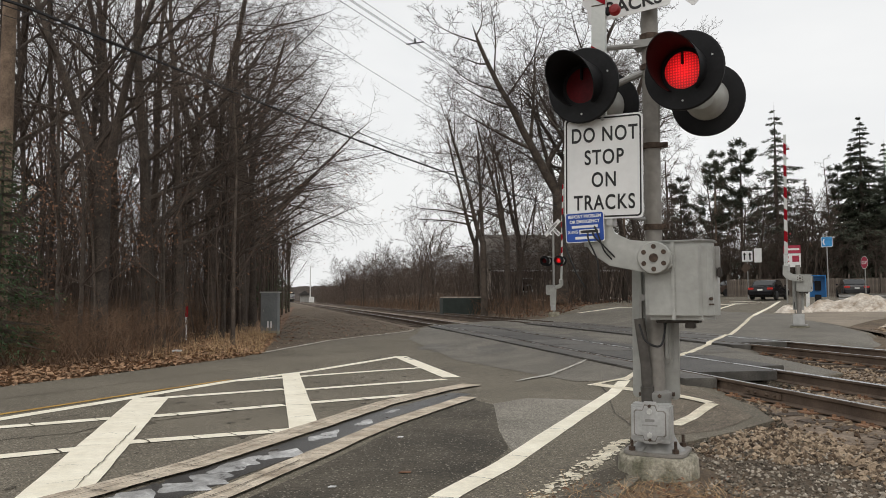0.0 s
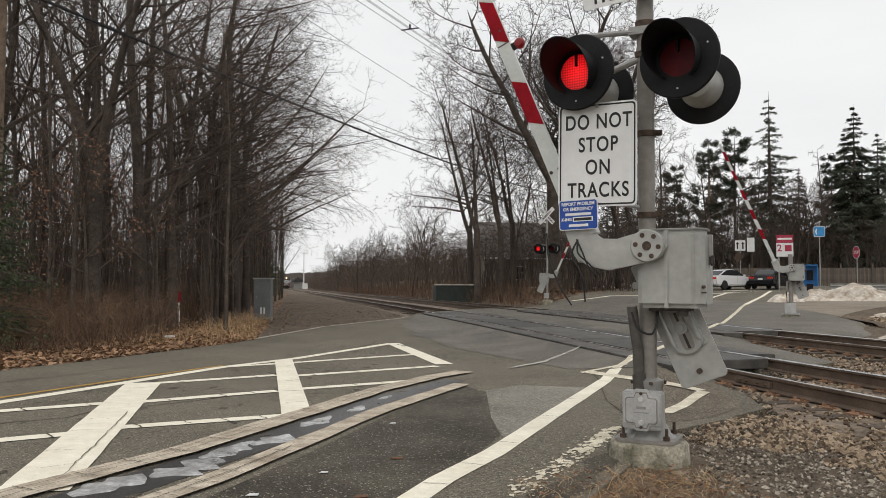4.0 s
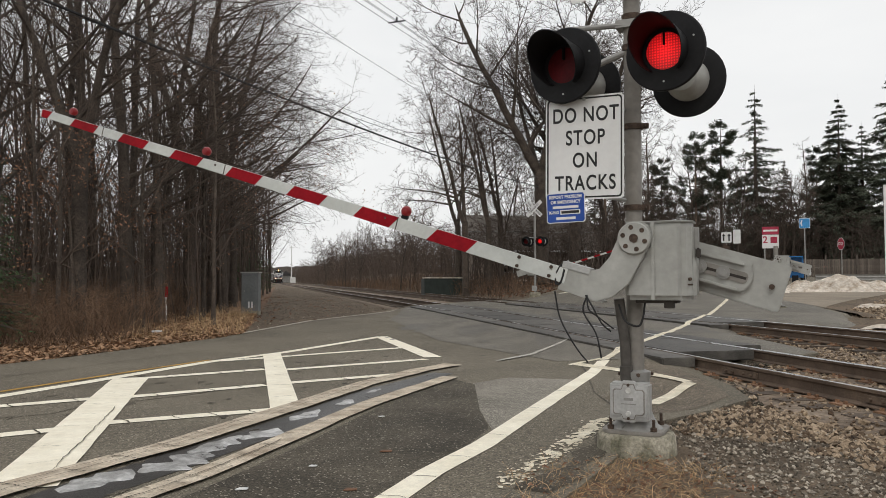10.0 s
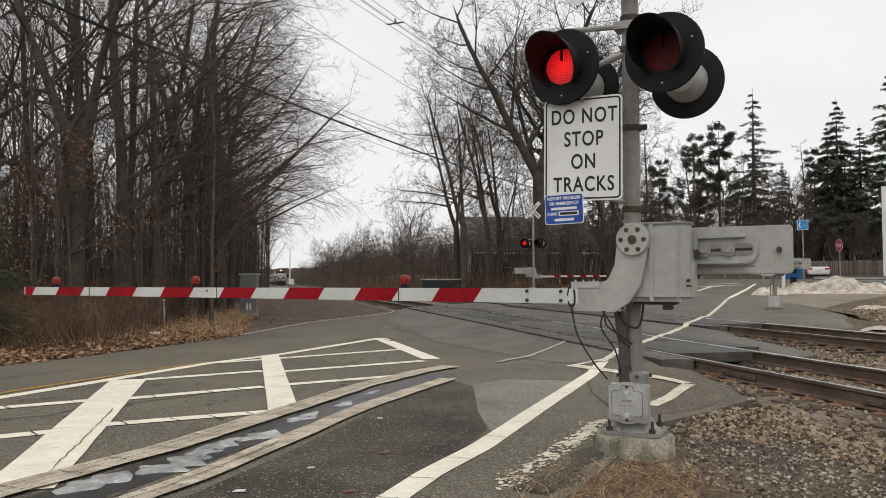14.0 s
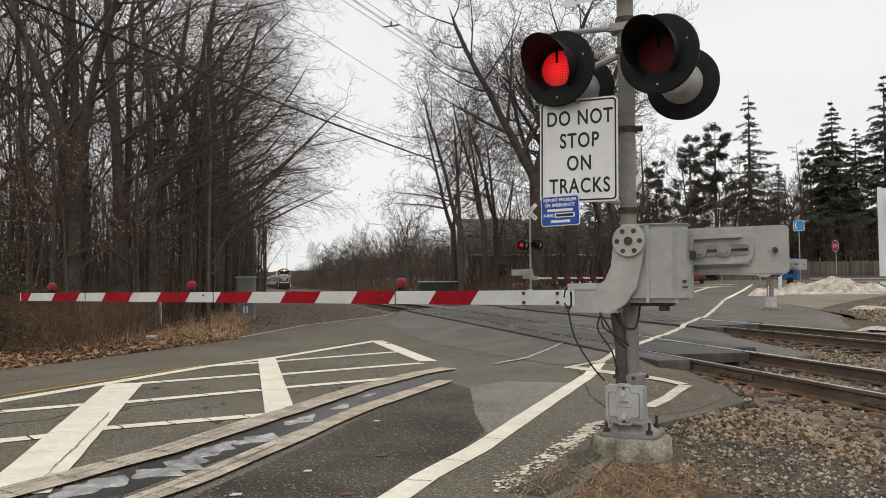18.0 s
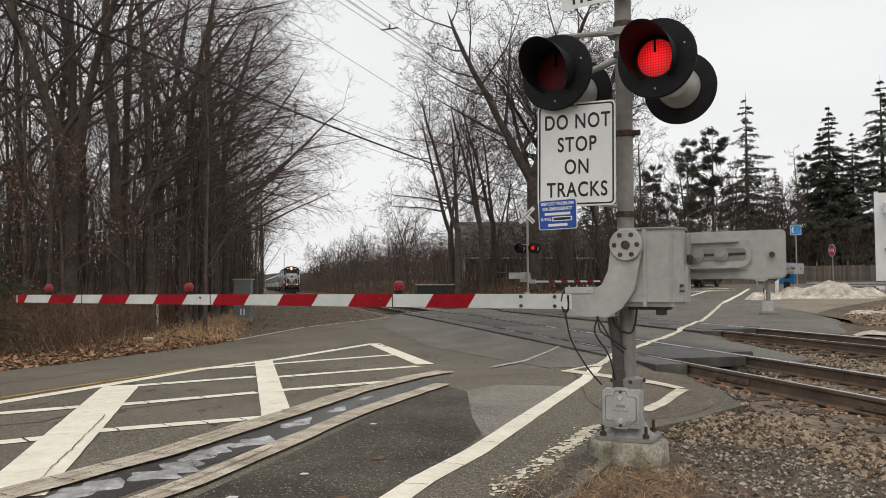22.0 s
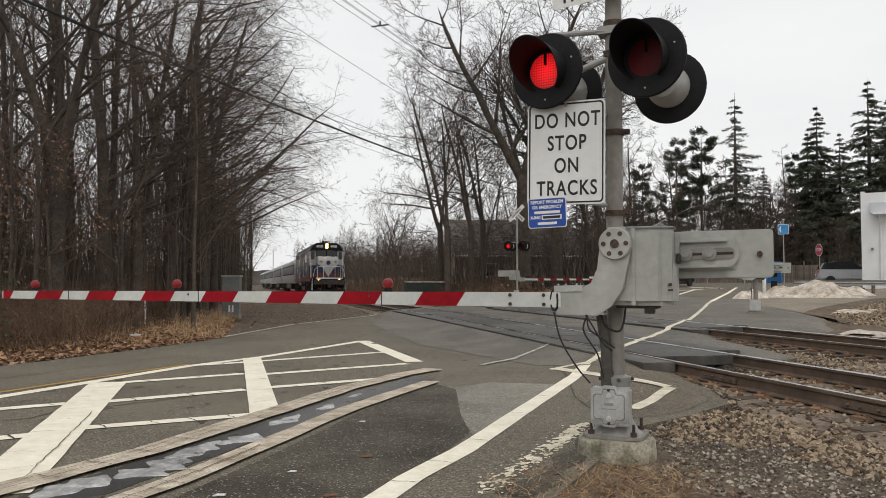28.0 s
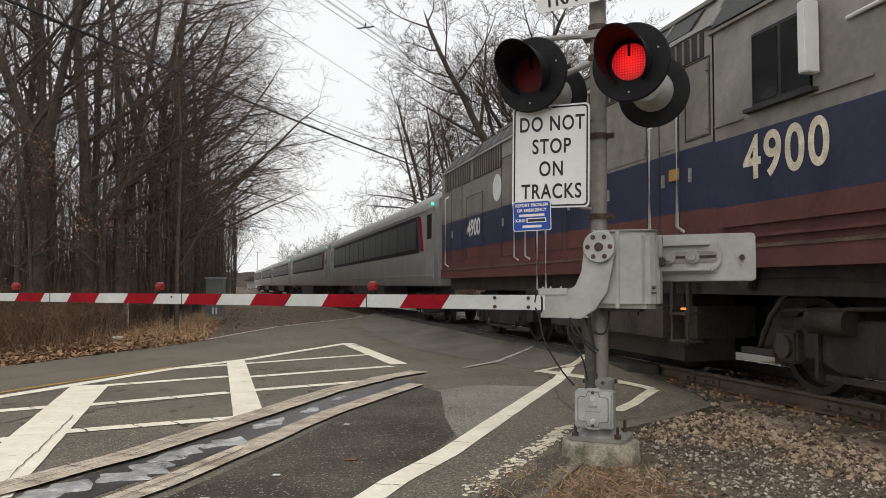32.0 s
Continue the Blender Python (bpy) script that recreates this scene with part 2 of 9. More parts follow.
PAINT = mat("worn_white_road_paint", (0.79, 0.725, 0.58), (0.91, 0.855, 0.71), 0.75, 0.35, 90, 0.15, grain=0.1)
PAINT_OLD = mat("faded_white_road_paint", (0.22, 0.21, 0.19), (0.6, 0.57, 0.5), 0.8, 0.12, 60, 0.2, grain=0.3)
PAINT_CREAM = mat("cream_road_paint", (0.56, 0.49, 0.36), (0.8, 0.74, 0.6), 0.8, 0.3, 60, 0.2, grain=0.25)
PAINT_FADED = mat("greyed_white_road_paint", (0.4, 0.37, 0.31), (0.58, 0.54, 0.46), 0.8, 0.4, 60, 0.2, grain=0.2)
PAINT_YELLOW = mat("worn_yellow_road_paint", (0.3, 0.17, 0.04), (0.5, 0.3, 0.07), 0.8, 0.4, 60, 0.2)
CURB = mat("dirty_painted_kerb", (0.36, 0.29, 0.215), (0.62, 0.54, 0.43), 0.85, 0.3, 60, 0.3, grain=0.3)
CONDUIT = mat("dark_grey_conduit", (0.06, 0.055, 0.048), (0.11, 0.1, 0.09), 0.6, 0.2, 30, 0.05, metal=0.2)
ICE = mat("dirty_ice", (0.16, 0.155, 0.15), (0.6, 0.595, 0.585), 0.3, 0.16, 30, 0.2, spec=0.5, grain=0.25)
WET = mat("wet_asphalt", (0.03, 0.028, 0.026), (0.055, 0.05, 0.045), 0.4, 0.5, 80, 0.2)
SNOW = mat("dirty_old_snow", (0.3, 0.23, 0.165), (0.72, 0.66, 0.58), 0.85, 0.45, 9, 0.4, grain=0.22)
DIRT = mat("brown_dirt_and_grit", (0.085, 0.06, 0.038), (0.145, 0.107, 0.072), 0.95, 1.6, 45, 0.4, grain=0.5)
LEAF_SOIL = mat("leaf_covered_soil", (0.11, 0.06, 0.034), (0.22, 0.132, 0.078), 0.95, 0.5, 16, 0.6, grain=0.55)
BALLAST = mat("grey_brown_ballast", (0.13, 0.094, 0.067), (0.24, 0.188, 0.14), 0.95, 0.7, 22, 0.6, grain=0.55)
# mixed stone colours; the palest ones also stand in for highlights on the stones
STONE = crushed("loose_ballast_stone", [(0.04, 0.028, 0.02), (0.17, 0.125, 0.085), (0.08, 0.053, 0.035), (0.25, 0.185, 0.125), (0.15, 0.086, 0.048), (0.08, 0.06, 0.043), (0.44, 0.345, 0.245)])
GRIT = crushed("fine_grey_gravel", [(0.05, 0.042, 0.032), (0.15, 0.126, 0.1), (0.085, 0.07, 0.054), (0.24, 0.21, 0.17), (0.1, 0.079, 0.058), (0.48, 0.425, 0.35)])
RAIL_SIDE = mat("rusty_rail_web", (0.075, 0.052, 0.038), (0.15, 0.108, 0.078), 0.75, 0.5, 50, 0.2, metal=0.1)
RAIL_TOP = mat("polished_rail_head", (0.5, 0.5, 0.5), (0.62, 0.62, 0.62), 0.28, 1.0, 90, 0.05, metal=1.0)
TIE = mat("weathered_wooden_tie", (0.06, 0.045, 0.034), (0.11, 0.085, 0.065), 0.95, 0.3, 40, 0.5, vary=0.3, grain=0.35)
RUST = mat("orange_rusty_steel", (0.16, 0.085, 0.05), (0.29, 0.17, 0.1), 0.85, 0.15, 70, 0.3, vary=0.25)
PANEL = mat("dark_rubber_crossing_panel", (0.045, 0.041, 0.036), (0.105, 0.097, 0.085), 0.58, 0.6, 60, 0.2, vary=0.3, spec=0.38, grain=0.3)
GALV = mat("dull_galvanised_steel", (0.25, 0.245, 0.23), (0.34, 0.335, 0.32), 0.55, 0.35, 25, 0.03, metal=0.25, grain=0.1)
GREY_PAINT = mat("pale_grey_weathered_paint", (0.32, 0.32, 0.295), (0.42, 0.42, 0.395), 0.5, 0.35, 16, 0.02, metal=0.1, grain=0.09)
MAST_PAINT = mat("grey_brown_mast_paint", (0.19, 0.175, 0.155), (0.28, 0.262, 0.238), 0.55, 0.25, 18, 0.03, metal=0.15, grain=0.12)
ALU = mat("bright_cast_aluminium", (0.4, 0.4, 0.39), (0.5, 0.5, 0.49), 0.5, 0.3, 40, 0.05, metal=0.3, grain=0.12)
BRIGHT = mat("bright_steel", (0.6, 0.6, 0.58), (0.72, 0.72, 0.7), 0.35, 0.1, 60, 0.02, metal=0.5)
BLACK = mat("matt_black_paint", (0.008, 0.008, 0.009), (0.015, 0.015, 0.016), 0.6, 0.3, 40, 0.02, spec=0.2)
RUBBER = mat("black_rubber", (0.014, 0.014, 0.014), (0.025, 0.025, 0.025), 0.7, 0.3, 50, 0.1)
BOLT = mat("dark_rusty_bolt", (0.06, 0.042, 0.032), (0.12, 0.085, 0.065), 0.7, 0.03, 120, 0.2, metal=0.5)
CONCRETE = mat("mossy_concrete", (0.15, 0.142, 0.095), (0.36, 0.33, 0.265), 0.9, 0.16, 40, 0.35, grain=0.35)
SIGN_WHITE = mat("white_sign_sheeting", (0.68, 0.68, 0.67), (0.76, 0.76, 0.75), 0.45, 0.6, 20, 0.02, grain=0.03)
SIGN_BLACK = mat("black_sign_ink", (0.012, 0.012, 0.012), (0.02, 0.02, 0.02), 0.5, 0.5, 30, 0.0)
SIGN_BLUE = mat("blue_sign_sheeting", (0.012, 0.055, 0.3), (0.018, 0.075, 0.36), 0.4, 0.4, 20, 0.02, grain=0.05)
SIGN_SKY = mat("light_blue_sign_sheeting", (0.03, 0.22, 0.5), (0.05, 0.28, 0.58), 0.4, 0.4, 20, 0.02)
SIGN_RED = mat("red_sign_sheeting", (0.32, 0.02, 0.05), (0.42, 0.035, 0.075), 0.45, 0.4, 20, 0.02)
ARM_WHITE = mat("white_arm_sheeting", (0.5, 0.52, 0.495), (0.6, 0.615, 0.59), 0.45, 0.5, 30, 0.03, grain=0.06)
ARM_RED = mat("red_arm_sheeting", (0.22, 0.006, 0.012), (0.32, 0.008, 0.016), 0.7, 0.3, 30, 0.03, grain=0.12, spec=0.12)
RED_LENS = mat("unlit_red_lens", (0.075, 0.004, 0.006), (0.11, 0.005, 0.008), 0.4, 0.2, 60, 0.05, spec=0.15)
LED_RED = led_face("lit_red_diodes")
LAMP_RED = glow("small_red_lamp", (1.0, 0.012, 0.02), 0.05, (0.14, 0.002, 0.004))
HEADLIGHT = glow("warm_headlight", (1.0, 0.55, 0.2), 90.0)
AMBER = glow("amber_step_light", (1.0, 0.22, 0.03), 1.6)
# emissive orange for rings that stand in for the headlights' bloom
LAMP_BLOOM = glow("warm_lamp_bloom", (1.0, 0.4, 0.09), 4.0, (0.3, 0.2, 0.1))
GREEN_LIGHT = glow("green_marker", (0.04, 1.0, 0.35), 2.5)
TAIL_LIGHT = glow("tail_light", (1.0, 0.05, 0.03), 0.2, (0.2, 0.01, 0.01))
BARK = mat("grey_brown_bark", (0.045, 0.035, 0.028), (0.105, 0.083, 0.066), 0.95, 0.5, 22, 0.6, vary=0.28, grain=0.35)
TWIG = mat("dark_twig_bark", (0.054, 0.04, 0.032), (0.108, 0.081, 0.064), 0.95, 0.8, 30, 0.0, vary=0.3)
BRUSH = mat("dry_brush_stems", (0.085, 0.052, 0.032), (0.17, 0.108, 0.068), 0.95, 0.6, 30, 0.0, vary=0.2, island=0.4)
DRY_LEAF = mat("dead_brown_leaf", (0.15, 0.075, 0.042), (0.26, 0.14, 0.085), 0.9, 0.5, 40, 0.0, island=0.45)
LITTER = mat("tan_leaf_litter", (0.19, 0.11, 0.06), (0.36, 0.225, 0.135), 0.9, 0.5, 40, 0.0, island=0.5)
DRY_GRASS = mat("straw_coloured_grass", (0.34, 0.22, 0.115), (0.54, 0.38, 0.22), 0.9, 0.3, 40, 0.0, island=0.4)
THATCH = mat("red_brown_thatch", (0.13, 0.06, 0.032), (0.24, 0.125, 0.07), 0.95, 0.2, 40, 0.0, island=0.5)
NEEDLE = mat("dark_green_needles", (0.055, 0.068, 0.046), (0.11, 0.122, 0.084), 0.85, 0.9, 20, 0.0, island=0.45, vary=0.2)
CEDAR = mat("green_cedar_needles", (0.025, 0.06, 0.02), (0.06, 0.1, 0.04), 0.85, 0.6, 20, 0.0, island=0.4)
POLE_WOOD = mat("weathered_pole_wood", (0.12, 0.085, 0.06), (0.24, 0.175, 0.125), 0.9, 0.4, 30, 0.4, grain=0.3)
WIRE = mat("black_cable", (0.015, 0.015, 0.016), (0.025, 0.025, 0.026), 0.6, 1.0, 30, 0.0)
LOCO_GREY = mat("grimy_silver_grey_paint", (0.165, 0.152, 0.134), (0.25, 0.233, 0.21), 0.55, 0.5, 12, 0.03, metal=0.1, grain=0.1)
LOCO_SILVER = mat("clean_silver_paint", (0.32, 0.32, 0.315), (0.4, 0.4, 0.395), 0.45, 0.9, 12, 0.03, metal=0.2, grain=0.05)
LOCO_BLUE = mat("dusty_dark_blue_paint", (0.015, 0.02, 0.048), (0.03, 0.037, 0.074), 0.45, 0.8, 14, 0.03, grain=0.14)
LOCO_RED = mat("grimy_dark_red_paint", (0.085, 0.029, 0.026), (0.135, 0.048, 0.042), 0.55, 0.8, 14, 0.03, grain=0.15)
LOCO_ROOF = mat("sooty_black_roof", (0.02, 0.02, 0.021), (0.045, 0.044, 0.043), 0.6, 0.6, 20, 0.1)
FRAME_BLACK = mat("oily_black_underframe", (0.022, 0.018, 0.016), (0.06, 0.05, 0.042), 0.7, 0.5, 25, 0.1, grain=0.3)
AMBER_PAINT = mat("faded_orange_paint", (0.35, 0.08, 0.02), (0.45, 0.12, 0.03), 0.6, 0.1, 40, 0.05)
COACH_STEEL = mat("brushed_coach_aluminium", (0.3, 0.298, 0.29), (0.4, 0.395, 0.385), 0.42, 1.2, 20, 0.03, metal=0.35, grain=0.06)
DARK_GLASS = glass("dark_window_glass", (0.008, 0.009, 0.01), 0.08)
COACH_GLASS = glass("tinted_coach_glass", (0.01, 0.011, 0.013), 0.3)
COACH_GLASS.node_tree.nodes["Principled BSDF"].inputs["Specular IOR Level"].default_value = 0.15
CAR_WHITE = glass("white_car_paint", (0.7, 0.7, 0.71), 0.25)
CAR_BLACK = glass("black_car_paint", (0.012, 0.012, 0.014), 0.2)
CAR_RED = glass("red_car_paint", (0.25, 0.012, 0.012), 0.25)
CAR_SILVER = glass("silver_car_paint", (0.42, 0.43, 0.45), 0.25)
WHITE_WALL = mat("white_painted_wall", (0.7, 0.71, 0.72), (0.8, 0.81, 0.82), 0.8, 2.5, 12, 0.05, grain=0.04)
FASCIA = mat("pale_grey_fascia", (0.5, 0.52, 0.54), (0.6, 0.62, 0.64), 0.6, 2.0, 12, 0.03, grain=0.05)
BROWN_WALL = mat("brown_siding", (0.19, 0.15, 0.12), (0.28, 0.225, 0.185), 0.85, 1.5, 12, 0.1)
SHINGLE = mat("dark_roof_shingles", (0.035, 0.033, 0.033), (0.065, 0.06, 0.058), 0.9, 0.8, 14, 0.3)
HOUSE_ROOF = mat("weathered_brown_shingles", (0.115, 0.1, 0.086), (0.18, 0.158, 0.138), 0.9, 0.5, 14, 0.3)
HILL = mat("distant_bare_woods", (0.1, 0.088, 0.082), (0.15, 0.13, 0.118), 0.95, 14.0, 1.2, 0.0, grain=0.3)
FENCE_WOOD = mat("grey_fence_boards", (0.11, 0.09, 0.075), (0.18, 0.15, 0.125), 0.9, 0.5, 20, 0.2, vary=0.25)
CABINET = mat("grey_green_cabinet_paint", (0.145, 0.155, 0.155), (0.19, 0.2, 0.2), 0.6, 0.6, 20, 0.05)
WHITE_PLASTIC = mat("white_plastic", (0.62, 0.62, 0.6), (0.74, 0.74, 0.72), 0.5, 0.4, 30, 0.03)
PHONE_BLUE = mat("blue_phone_booth_paint", (0.01, 0.13, 0.36), (0.02, 0.18, 0.45), 0.4, 0.5, 20, 0.03)


# ---------------------------------------------------------------- building helpers
def ss(a, b, x):
    t = min(1.0, max(0.0, (x - a) / (b - a)))
    return t * t * (3 - 2 * t)


def ln(a, b, x):
    return min(1.0, max(0.0, (x - a) / (b - a)))


def bend(y):
    """How far both tracks have swung to the left at that distance."""
    return 0.0 if y < 20 else 0.035 * (y - 20) ** 2 / 60 if y < 50 else 0.035 * (y - 35)


def rise(x, y):
    """The ground climbs gently beyond the tracks."""
    r = 0.56 * x + 0.83 * y
    return 0.024 * max(0.0, min(r, 115.0) - 20.0) * ln(13, 18, x)


# where the asphalt ends beside the tracks
APRON = [(3.4, 6.5), (4.1, 6.9), (4.95, 7.5), (5.35, 8.5), (5.6, 9.6), (7.4, 11.3), (8.1, 11.2), (9.2, 11.9), (9.7, 13.6), (10.0, 15.6), (12.3, 17.6), (13.2, 16.8), (15.0, 17.6), (16.0, 19.0)]


def apron_distance(x, y):
    best = 99.0
    for (ax, ay), (bx, by) in zip(APRON, APRON[1:]):
        dx, dy = bx - ax, by - ay
        t = min(1.0, max(0.0, ((x - ax) * dx + (y - ay) * dy) / (dx * dx + dy * dy)))
        best = min(best, math.hypot(x - ax - t * dx, y - ay - t * dy))
    return best


def z_road(x, y):
    z = 0.165 * ln(4.2, 5.3, x) + rise(x, y)
    if 3.0 < x < 16.8 and 5.5 < y < 20:
        z -= 0.17 * ln(4.2, 5.3, x) * (1 - ln(0.0, 0.8, apron_distance(x, y)))
    return z


def z_ground(x, y):
    return rise(x, y) + 0.1 * ln(13.2, 16, x) - 0.025 - 0.05 * ln(4.4, 5.2, x) * (1 - ln(13.0, 13.6, x))


def finish(me, material, smooth=40):
    if material:
        for k in material if isinstance(material, (list, tuple)) else [material]:
            me.materials.append(k)
    if smooth:
        me.polygons.foreach_set("use_smooth", [True] * len(me.polygons))
        me.set_sharp_from_angle(angle=radians(smooth))
    return me


def mesh_of(name, bm, material, bevel=0.0, smooth=40):
    if bevel:
        bmesh.ops.recalc_face_normals(bm, faces=bm.faces)
        edges = [e for e in bm.edges if len(e.link_faces) == 2 and e.calc_face_angle(0) > 0.5]
        bmesh.ops.bevel(bm, geom=edges, offset=bevel, segments=2, affect="EDGES", clamp_overlap=True)
    bmesh.ops.recalc_face_normals(bm, faces=bm.faces)
    me = bpy.data.meshes.new(name)
    bm.to_mesh(me)
    bm.free()
    return finish(me, material, smooth)


def part(name, bm, material, parent, label="", bevel=0.0, m=None, smooth=40):
    me = bm if isinstance(bm, bpy.types.Mesh) else mesh_of(name, bm, material, bevel, smooth)
    ob = new(name, me)
    ob.parent = parent
    if m is not None:
        ob.matrix_basis = m
    if label:
        ob["label"] = label
    return ob


def thing(name, label, category, m=None, group="", kind=""):
    ob = new(name)
    ob.empty_display_size = 0.2
    if m is not None:
        ob.matrix_basis = m
    return tagged(ob, label, category, group, kind)


def solid(name, bm, material, label, category, m=None, group="", kind="", bevel=0.0, smooth=40):
    ob = new(name, mesh_of(name, bm, material, bevel, smooth))
    if m is not None:
        ob.matrix_basis = m
    return tagged(ob, label, category, group, kind)


def raw(name, verts, faces, material, smooth=0):
    me = bpy.data.meshes.new(name)
    me.from_pydata(verts, [], faces)
    return finish(me, material, smooth)


def box(bm, c, s, m=None):
    mm = Matrix.Translation(c) @ Matrix.Diagonal((*s, 1))
    bmesh.ops.create_cube(bm, size=1.0, matrix=(m @ mm) if m is not None else mm)
    return bm


def rod(bm, p, q, r, r2=None, n=12, caps=True):
    p, q = Vector(p), Vector(q)
    d = q - p
    m = Matrix.Translation((p + q) / 2) @ d.to_track_quat("Z", "Y").to_matrix().to_4x4()
    bmesh.ops.create_cone(bm, cap_ends=caps, segments=n, radius1=r, radius2=r if r2 is None else r2, depth=d.length, matrix=m)
    return bm


def prism(bm, pts, y0, y1, axes="xz"):
    """A flat outline, given in two axes, with thickness along the third."""
    def at(u, v, w):
        return {"xz": (u, w, v), "yz": (w, u, v), "xy": (u, v, w)}[axes]
    a = [bm.verts.new(at(u, v, y0)) for u, v in pts]
    b = [bm.verts.new(at(u, v, y1)) for u, v in pts]
    n = len(pts)
    bm.faces.new(a)
    bm.faces.new(b[::-1])
    for i in range(n):
        bm.faces.new((a[i], a[(i + 1) % n], b[(i + 1) % n], b[i]))
    return bm


def tube(bm, pts, r, n=8):
    pts = [Vector(p) for p in pts]
    rings = []
    for i, p in enumerate(pts):
        d = (pts[min(i + 1, len(pts) - 1)] - pts[max(i - 1, 0)]).normalized()
        q = d.to_track_quat("Z", "Y")
        rings.append([bm.verts.new(p + q @ Vector((r * math.cos(2 * math.pi * k / n), r * math.sin(2 * math.pi * k / n), 0))) for k in range(n)])
    for a, b in zip(rings, rings[1:]):
        for k in range(n):
            bm.faces.new((a[k], a[(k + 1) % n], b[(k + 1) % n], b[k]))
    bm.faces.new(rings[0][::-1])
    bm.faces.new(rings[-1])
    return bm


def lathe(bm, prof, n=24, axis="y"):
    """Turn a profile (radius, along) round an axis."""
    rings = []
    for r, a in prof:
        ring = []
        for k in range(n):
            c, s = r * math.cos(2 * math.pi * k / n), r * math.sin(2 * math.pi * k / n)
            ring.append(bm.verts.new({"y": (c, a, s), "z": (c, s, a), "x": (a, c, s)}[axis]))
        rings.append(ring)
    for a, b in zip(rings, rings[1:]):
        for k in range(n):
            bm.faces.new((a[k], a[(k + 1) % n], b[(k + 1) % n], b[k]))
    if prof[0][0] > 1e-4:
        bm.faces.new(rings[0][::-1])
    if prof[-1][0] > 1e-4:
        bm.faces.new(rings[-1])
    return bm


def round_rect(w, h, r, n=5):
    pts = []
    for cx, cy, a in ((w / 2 - r, h / 2 - r, 0), (-w / 2 + r, h / 2 - r, 90), (-w / 2 + r, -h / 2 + r, 180), (w / 2 - r, -h / 2 + r, 270)):
        for k in range(n + 1):
            t = radians(a + 90 * k / n)
            pts.append((cx + r * math.cos(t), cy + r * math.sin(t)))
    return pts


def letters(name, body, size, material, parent, m, bold=0.0, wide=1.0, depth=0.001, label="", spacing=1.0):
    """Writing, centred on m, read along its x with z up, facing -y."""
    cu = bpy.data.curves.new(name, "FONT")
    cu.space_character = spacing
    cu.body, cu.size, cu.align_x, cu.align_y, cu.offset, cu.extrude = body, size, "CENTER", "CENTER", bold, depth
    ob = bpy.data.objects.new(name, cu)
    scene.collection.objects.link(ob)
    dg = bpy.context.evaluated_depsgraph_get()
    me = bpy.data.meshes.new_from_object(ob.evaluated_get(dg))
    bpy.data.objects.remove(ob)
    me.transform(pose(0, 0, 0, 90, 0, 0) @ Matrix.Diagonal((wide, 1, 1, 1)))
    me.materials.clear()
    me.materials.append(material)
    return part(name, me, None, parent, label, m=m)


def smooth_line(pts, n=6):
    """A soft curve through the points."""
    pts = [Vector(p) for p in pts]
    q = [pts[0] * 2 - pts[1], *pts, pts[-1] * 2 - pts[-2]]
    out = []
    for a, b, c, d in zip(q, q[1:], q[2:], q[3:]):
        for k in range(n):
            t = k / n
            out.append(0.5 * (2 * b + (c - a) * t + (2 * a - 5 * b + 4 * c - d) * t * t + (3 * b - a - 3 * c + d) * t ** 3))
    return out + [pts[-1]]


def drape(bm, poly, zf, dz, step, thick=0.0):
    """A sheet over the ground with the given outline."""
    vs = [bm.verts.new((x, y, 0)) for x, y in poly]
    bm.faces.new(vs)
    xs, ys = [p[0] for p in poly], [p[1] for p in poly]
    for lo, hi, no, extra in ((min(xs), max(xs), (1, 0, 0), [3.6 + 0.3 * i for i in range(41)] + [4.2, 5.3, 13.0, 18.0]), (min(ys), max(ys), (0, 1, 0), [6.0 + 0.3 * i for i in range(37)])):
        cuts = sorted({round(k * step, 4) for k in range(int(lo / step) - 1, int(hi / step) + 2)} | {round(k, 4) for k in extra})
        for k in cuts:
            if lo + 0.02 < k < hi - 0.02:
                bmesh.ops.bisect_plane(bm, geom=bm.verts[:] + bm.edges[:] + bm.faces[:], plane_co=(k * no[0], k * no[1], 0), plane_no=no)
    if thick:
        out = bmesh.ops.extrude_face_region(bm, geom=bm.faces[:])
        low = {v for v in out["geom"] if isinstance(v, bmesh.types.BMVert)}
    else:
        low = set()
    for v in bm.verts:
        v.co.z = zf(v.co.x, v.co.y) + dz - (thick if v in low else 0)
    return bm


def strip(bm, pts, width, zf, dz, jag=0.0, rnd=None, step=0.35):
    """A painted band along a line on the ground."""
    line = []
    for (x0, y0), (x1, y1) in zip(pts, pts[1:]):
        n = max(1, int(math.hypot(x1 - x0, y1 - y0) / step))
        line += [(x0 + (x1 - x0) * k / n, y0 + (y1 - y0) * k / n) for k in range(n)]
    line.append(pts[-1])
    rows = []
    for i, (x, y) in enumerate(line):
        a, b = line[max(0, i - 1)], line[min(len(line) - 1, i + 1)]
        dx, dy = b[0] - a[0], b[1] - a[1]
        d = math.hypot(dx, dy)
        w = width if not isinstance(width, tuple) else width[0] + (width[1] - width[0]) * i / (len(line) - 1)
        row = []
        for side in (-1, 1):
            h = side * w / 2 * (1 + jag * noise.noise(Vector((x * 2.3 + 9 * side, y * 2.3, w * 7))) * 1.6)
            px, py = x - dy / d * h, y + dx / d * h
            row.append(bm.verts.new((px, py, zf(px, py) + dz)))
        rows.append(row)
    for (a, b), (c, d) in zip(rows, rows[1:]):
        bm.faces.new((a, b, d, c))
    return bm


